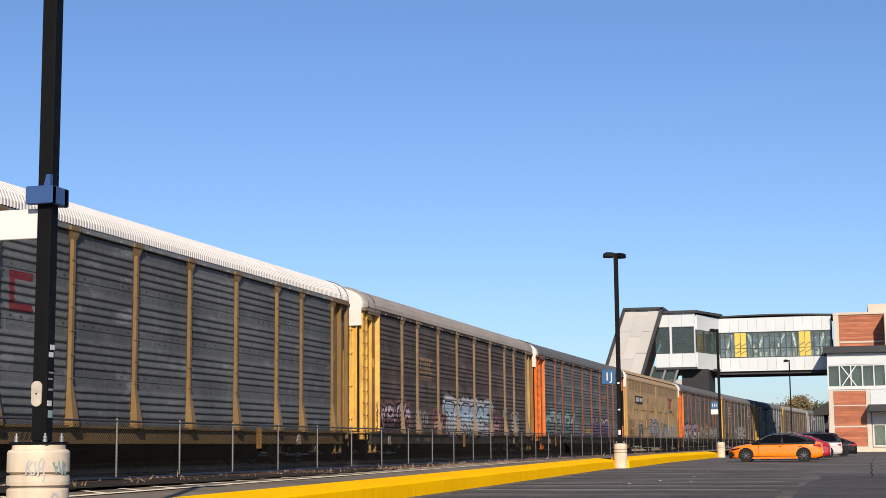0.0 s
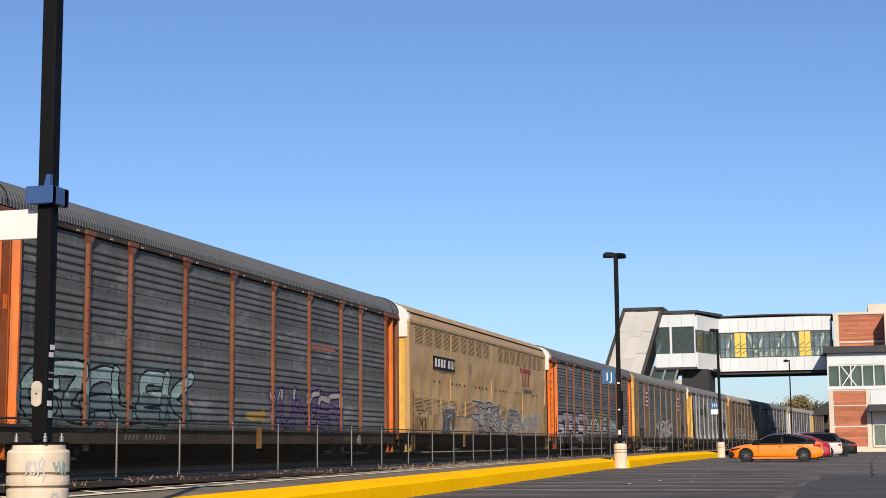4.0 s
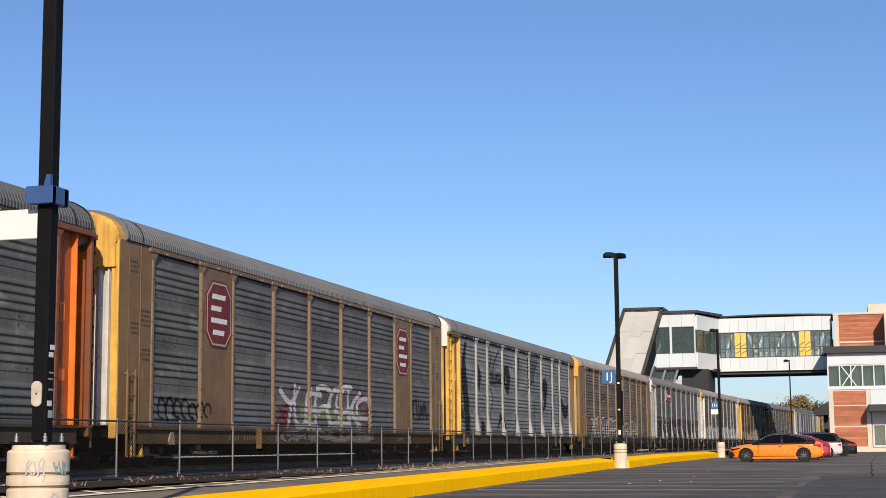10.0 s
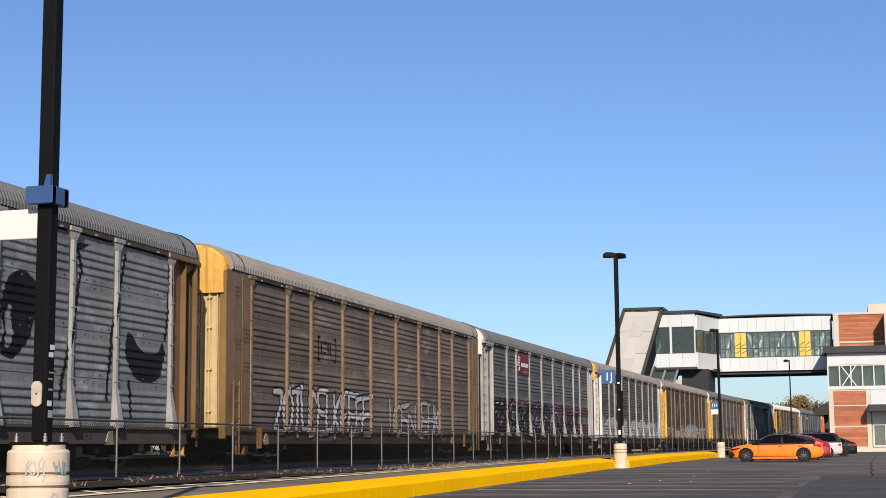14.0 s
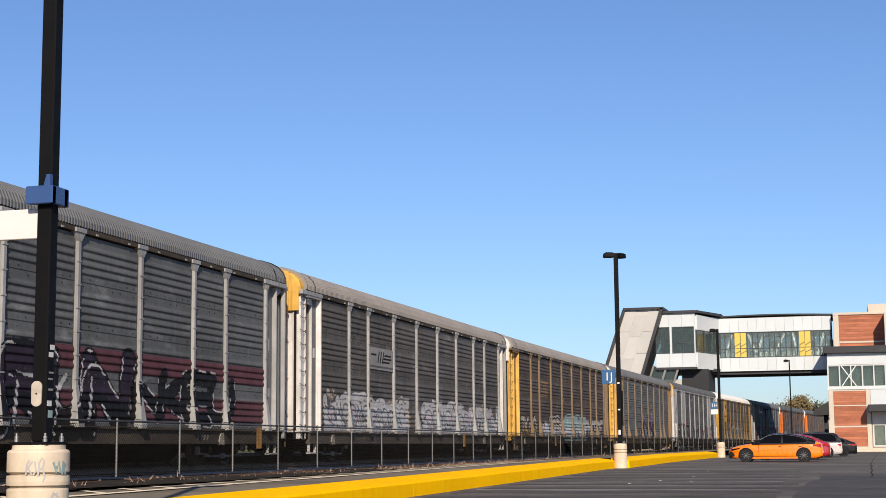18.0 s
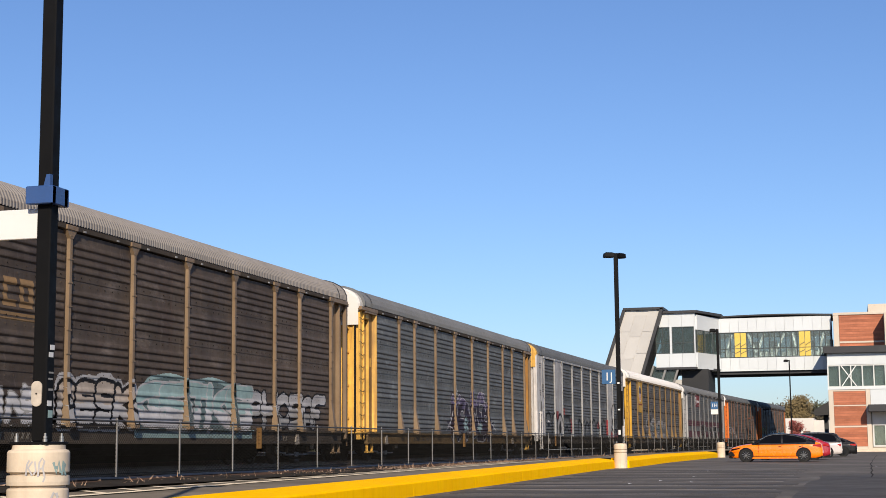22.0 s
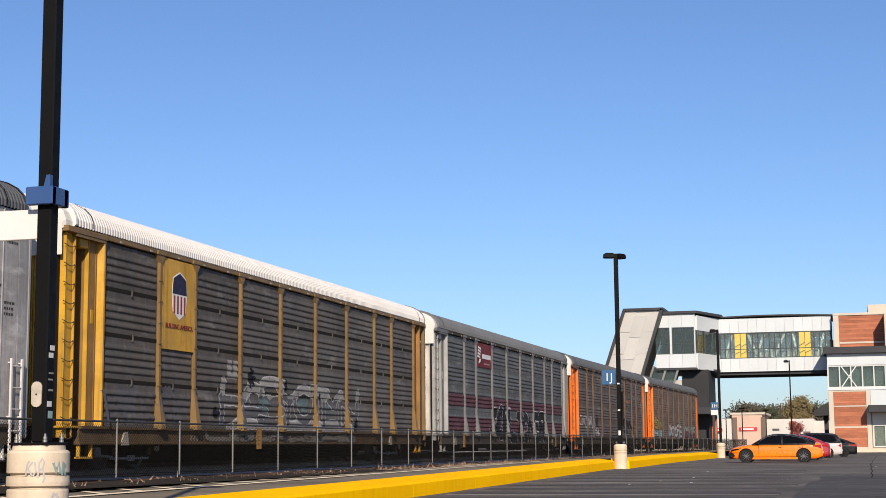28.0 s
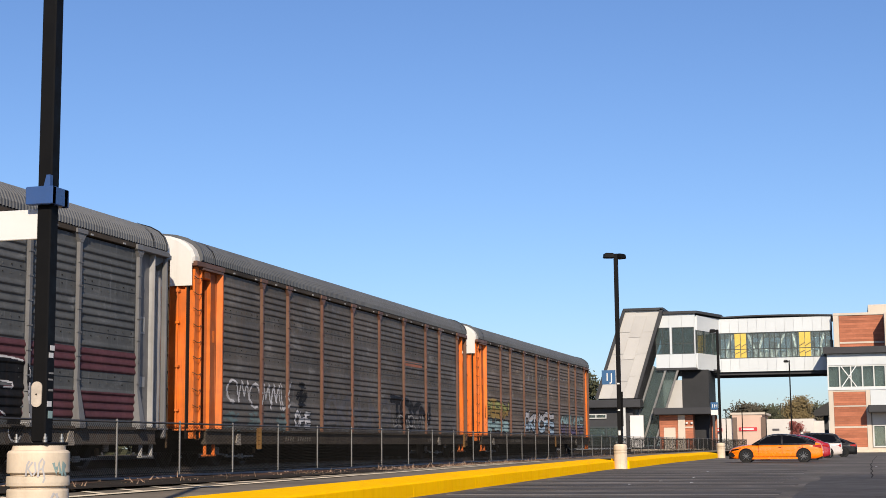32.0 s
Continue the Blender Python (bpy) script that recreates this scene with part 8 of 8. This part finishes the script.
    part("rear_trim", Geo().box(-.497 * L, -.43 * L, -hw * .82, hw * .82, .18, .33, c=.03), "car_black", t)
    part("number_plate", Geo().box(-.503 * L, -.49 * L, -.2, .2, .45, .56), "sign_white", t)
    return t


def vehicles():
    loft_car("sedan_car", "bright orange sedan with black roof and dark wheels", -4.08, 80.6, lot_z(80.6), 180, 4.80, 1.46, 1.85, "car_orange", rim="rim_silver")
    loft_car("sedan_car", "dark red sedan parked beside the orange car", -3.75, 90.0, lot_z(90), 180, 4.6, 1.47, 1.8, "car_red")
    loft_car("suv_car", "white sport utility car with dark glass", -3.25, 103.0, lot_z(103), 180, 4.7, 1.65, 1.85, "car_white", kind="suv", rim="rim_silver")
    loft_car("sedan_car", "black sedan at the end of the row", -2.3, 111.0, lot_z(111), 180, 4.7, 1.45, 1.82, "car_black")


# ---------------------------------------------------------------- distance
def tree(name, x, y, z, h, r, leaf, label, seed, n=900, leaf_size=0.5):
    rnd = random.Random(seed)
    t = thing(name, label, "tree", group="autumn trees", at=(x, y, z))
    g = Geo().tube((0, 0, 0), (0.1, 0, h * .35), .045 * h * .5, .03 * h * .5, seg=8)
    tips = []
    for i in range(9):
        a = rnd.uniform(0, 6.28)
        b0 = Vector((0.1, 0, h * rnd.uniform(.22, .45)))
        b1 = Vector((math.cos(a) * r * rnd.uniform(.4, .75), math.sin(a) * r * rnd.uniform(.4, .75), h * rnd.uniform(.5, .88)))
        g.tube(b0, b1, .018 * h * .5, .006 * h * .5, seg=5)
        tips.append(b1)
    part("trunk", g, "bark", t)
    c = Geo()
    blobs = tips + [Vector((rnd.uniform(-.5, .5) * r, rnd.uniform(-.5, .5) * r, h * rnd.uniform(.4, .9))) for _ in range(10)]
    for i in range(n):
        b = rnd.choice(blobs)
        d = Vector((rnd.gauss(0, 1), rnd.gauss(0, 1), rnd.gauss(0, .8)))
        p = b + d * r * .22
        if p.z < h * .18 or p.z > h:
            continue
        s = leaf_size * rnd.uniform(.5, 1.2)
        u = Vector((rnd.gauss(0, 1), rnd.gauss(0, 1), rnd.gauss(0, 1))).normalized()
        w = u.orthogonal().normalized()
        c.add([p - u * s, p + w * s * .6, p + u * s, p - w * s * .6 + u.cross(w) * s * .3], [(0, 1, 2), (0, 2, 3)])
    part("crown", c, leaf, t)
    return t


def distance():
    rnd = random.Random(77)
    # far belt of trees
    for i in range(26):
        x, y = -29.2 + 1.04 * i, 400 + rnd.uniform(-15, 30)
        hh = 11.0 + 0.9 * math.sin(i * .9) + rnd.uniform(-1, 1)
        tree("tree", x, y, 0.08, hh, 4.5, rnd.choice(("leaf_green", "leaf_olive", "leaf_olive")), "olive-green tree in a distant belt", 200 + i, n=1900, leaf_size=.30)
    tree("tree", -11.4, 310, 0.08, 10.9, 3.4, "leaf_gold", "golden autumn tree behind the shops", 31, n=5200, leaf_size=.22)
    tree("tree", -6.9, 315, 0.08, 8.4, 2.4, "leaf_olive", "olive-brown tree behind the shops", 32, n=2600, leaf_size=.24)
    tree("tree", -9.2, 252, 0.08, 4.9, 1.35, "leaf_red", "small red-leaved tree before the shops", 33, n=2200, leaf_size=.15)
    tree("tree", -35, 200, 0.1, 11.5, 3.6, "leaf_green", "dark green tree behind the waiting hall", 34, n=3600, leaf_size=.24)
    tree("tree", -38.5, 206, 0.1, 9.5, 3.4, "leaf_green", "dark green tree behind the waiting hall", 35, n=3000, leaf_size=.24)
    # shops
    s = thing("shop_building", "long low white and peach shop building with red signs", "shop building")
    y = 290.0
    part("wall", Geo().box(-30, -22.6, y, y + 20, 0, 6.0), "shop_white", s)
    part("wall", Geo().box(-22.6, -17.0, y - 0.6, y + 20, 0, 6.7, c=.02), "shop_peach", s)
    part("parapet", Geo().box(-22.9, -16.4, y - 0.8, y + 20, 6.7, 7.1), "precast", s)
    part("pier", Geo().box(-22.5, -21.7, y - .8, y - .6, 0, 6.2), "shop_brown", s)
    part("pier", Geo().box(-17.2, -16.3, y - .8, y - .6, 0, 6.2), "shop_brown", s)
    part("wall", Geo().box(-16.3, -7.5, y, y + 20, 0, 5.8), "shop_white", s)
    part("wall", Geo().box(-7.5, 2, y + 1, y + 20, 0, 5.4), "shop_white", s)
    for a, b, c, d in ((-21.4, -18.0, 3.6, 4.3), (-28.5, -24.5, 3.5, 4.2)):
        part("sign", Geo().box(a, b, y - .75, y - .62, c, d), "sign_red", s, "red shop sign with pale bars")
        part("bar", Geo().box(a + .5, b - .6, y - .78, y - .76, c + .2, d - .2), "sign_white", s)
    part("opening", Geo().box(-9.5, -8.2, y - .05, y + .02, .5, 3.4).box(-7.0, -4.6, y + .9, y + 1.02, 2.2, 3.0), "shop_brown", s)
    part("sign", Geo().box(-15.2, -13.9, y - .06, y - .01, 3.6, 4.0), "ink_grey", s)
    # dark shed by the entrance building
    d = thing("equipment_shed", "dark shelter roof beside the entrance building", "shelter")
    part("roof", Geo().prism([(-5.6, 5.3), (-5.4, 5.7), (-4.3, 6.3), (-3.4, 6.9), (-3.2, 5.0), (-5.4, 4.9)], "y", 215, 222), "conduit", d)
    part("leg", Geo().box(-4.2, -3.6, 217, 218, 0, 5.0), "roof_charcoal", d)
    # thin posts between
    for x, yy, h in ((-13.6, 190, 5.4), (-10.4, 185, 5.0), (-15.6, 190, 5.2)):
        p = thing("street_lamp", "slim dark post with small head before the shops", "street lamp", at=(x * 1.0, yy, .08))
        part("pole", Geo().tube((0, 0, 0), (0, 0, h), .06, seg=6), "black_pole", p)
        part("lamp_head", Geo().box(-.35, .35, -.1, .1, h, h + .15, c=.03), "black_pole", p)


def bird():
    b = thing("bird", "small dark bird in flight against the sky", "bird", group="passing birds")
    body = Geo().lathe([(0.0, -.16), (.03, -.13), (.05, -.03), (.045, .05), (.03, .10), (.032, .13), (.02, .17), (0.0, .19)], seg=10)
    me = body.mesh("body")
    me.transform(Matrix.Rotation(radians(-90), 4, "Y"))
    part("body", me, "bird_dark", b)
    for s in (1, -1):
        part("wing", Geo().prism([(-.05, 0), (.06, 0), (.05, s * .12), (-.02, s * .28), (-.06, s * .12)], "z", 0.01, 0.022), "bird_dark", b)
    part("tail", Geo().prism([(.12, -.02), (.12, .02), (.25, .05), (.25, -.05)], "z", -.005, .005), "bird_dark", b)
    return b


ground()
far_ground()
ballast()
curb()
walkway()
lot_lines()
fence()
fence_signs()
conduit()
far_side()
weeds()
lamps()
bridge()
tower()
station_hall()
depot()
vehicles()
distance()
train()
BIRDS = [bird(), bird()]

# ---------------------------------------------------------------- motion of the train and the bird
GONE = np.polyfit([0, 4, 8, 12, 16, 20, 24, 28, 32], [0, 51.754, 103.439, 155.088, 206.623, 258.009, 309.283, 360.460, 411.759], 4)


def on_track(s):
    """The place on the track s metres along it, and its heading."""
    k = 2 * 2.522e-4
    y = s - k * k * max(s - 60, 0) ** 3 / 6
    return track_x(y), y, math.atan(k * max(y - 60, 0))


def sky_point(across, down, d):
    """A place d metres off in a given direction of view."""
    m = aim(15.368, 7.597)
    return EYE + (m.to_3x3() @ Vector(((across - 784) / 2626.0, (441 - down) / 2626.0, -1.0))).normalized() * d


def motions():
    rows = {}
    for t in range(0, 32 * FPS + 1):
        turn = math.degrees(float(np.polyval(GONE, t / FPS)) / 0.42)
        for y in (-10.76, -9.04, 9.04, 10.76):
            rows.setdefault(y, []).append((t / FPS, pose(0, y, 0.42, turn % 360)))
    for ob in WHEELS:
        walk(ob, rows[round(ob.location.y, 2)])
    for i, ob in enumerate(TRAIN):
        mid = MIDS[i]
        rows = []
        for t in range(0, 33):
            x, y, h = on_track(mid - float(np.polyval(GONE, t)))
            rows.append((t, pose(x, y, RAIL_Z, 0, 0, -math.degrees(h))))
        walk(ob, rows)
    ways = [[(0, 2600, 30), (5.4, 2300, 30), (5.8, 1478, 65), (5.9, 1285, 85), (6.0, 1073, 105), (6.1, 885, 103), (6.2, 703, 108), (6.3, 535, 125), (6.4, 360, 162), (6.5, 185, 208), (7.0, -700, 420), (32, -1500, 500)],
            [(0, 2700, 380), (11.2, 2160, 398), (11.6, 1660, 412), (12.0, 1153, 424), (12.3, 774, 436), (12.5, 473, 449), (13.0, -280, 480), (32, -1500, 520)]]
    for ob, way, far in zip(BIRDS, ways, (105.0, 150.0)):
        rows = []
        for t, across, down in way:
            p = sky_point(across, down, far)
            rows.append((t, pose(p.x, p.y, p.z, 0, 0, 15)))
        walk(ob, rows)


motions()
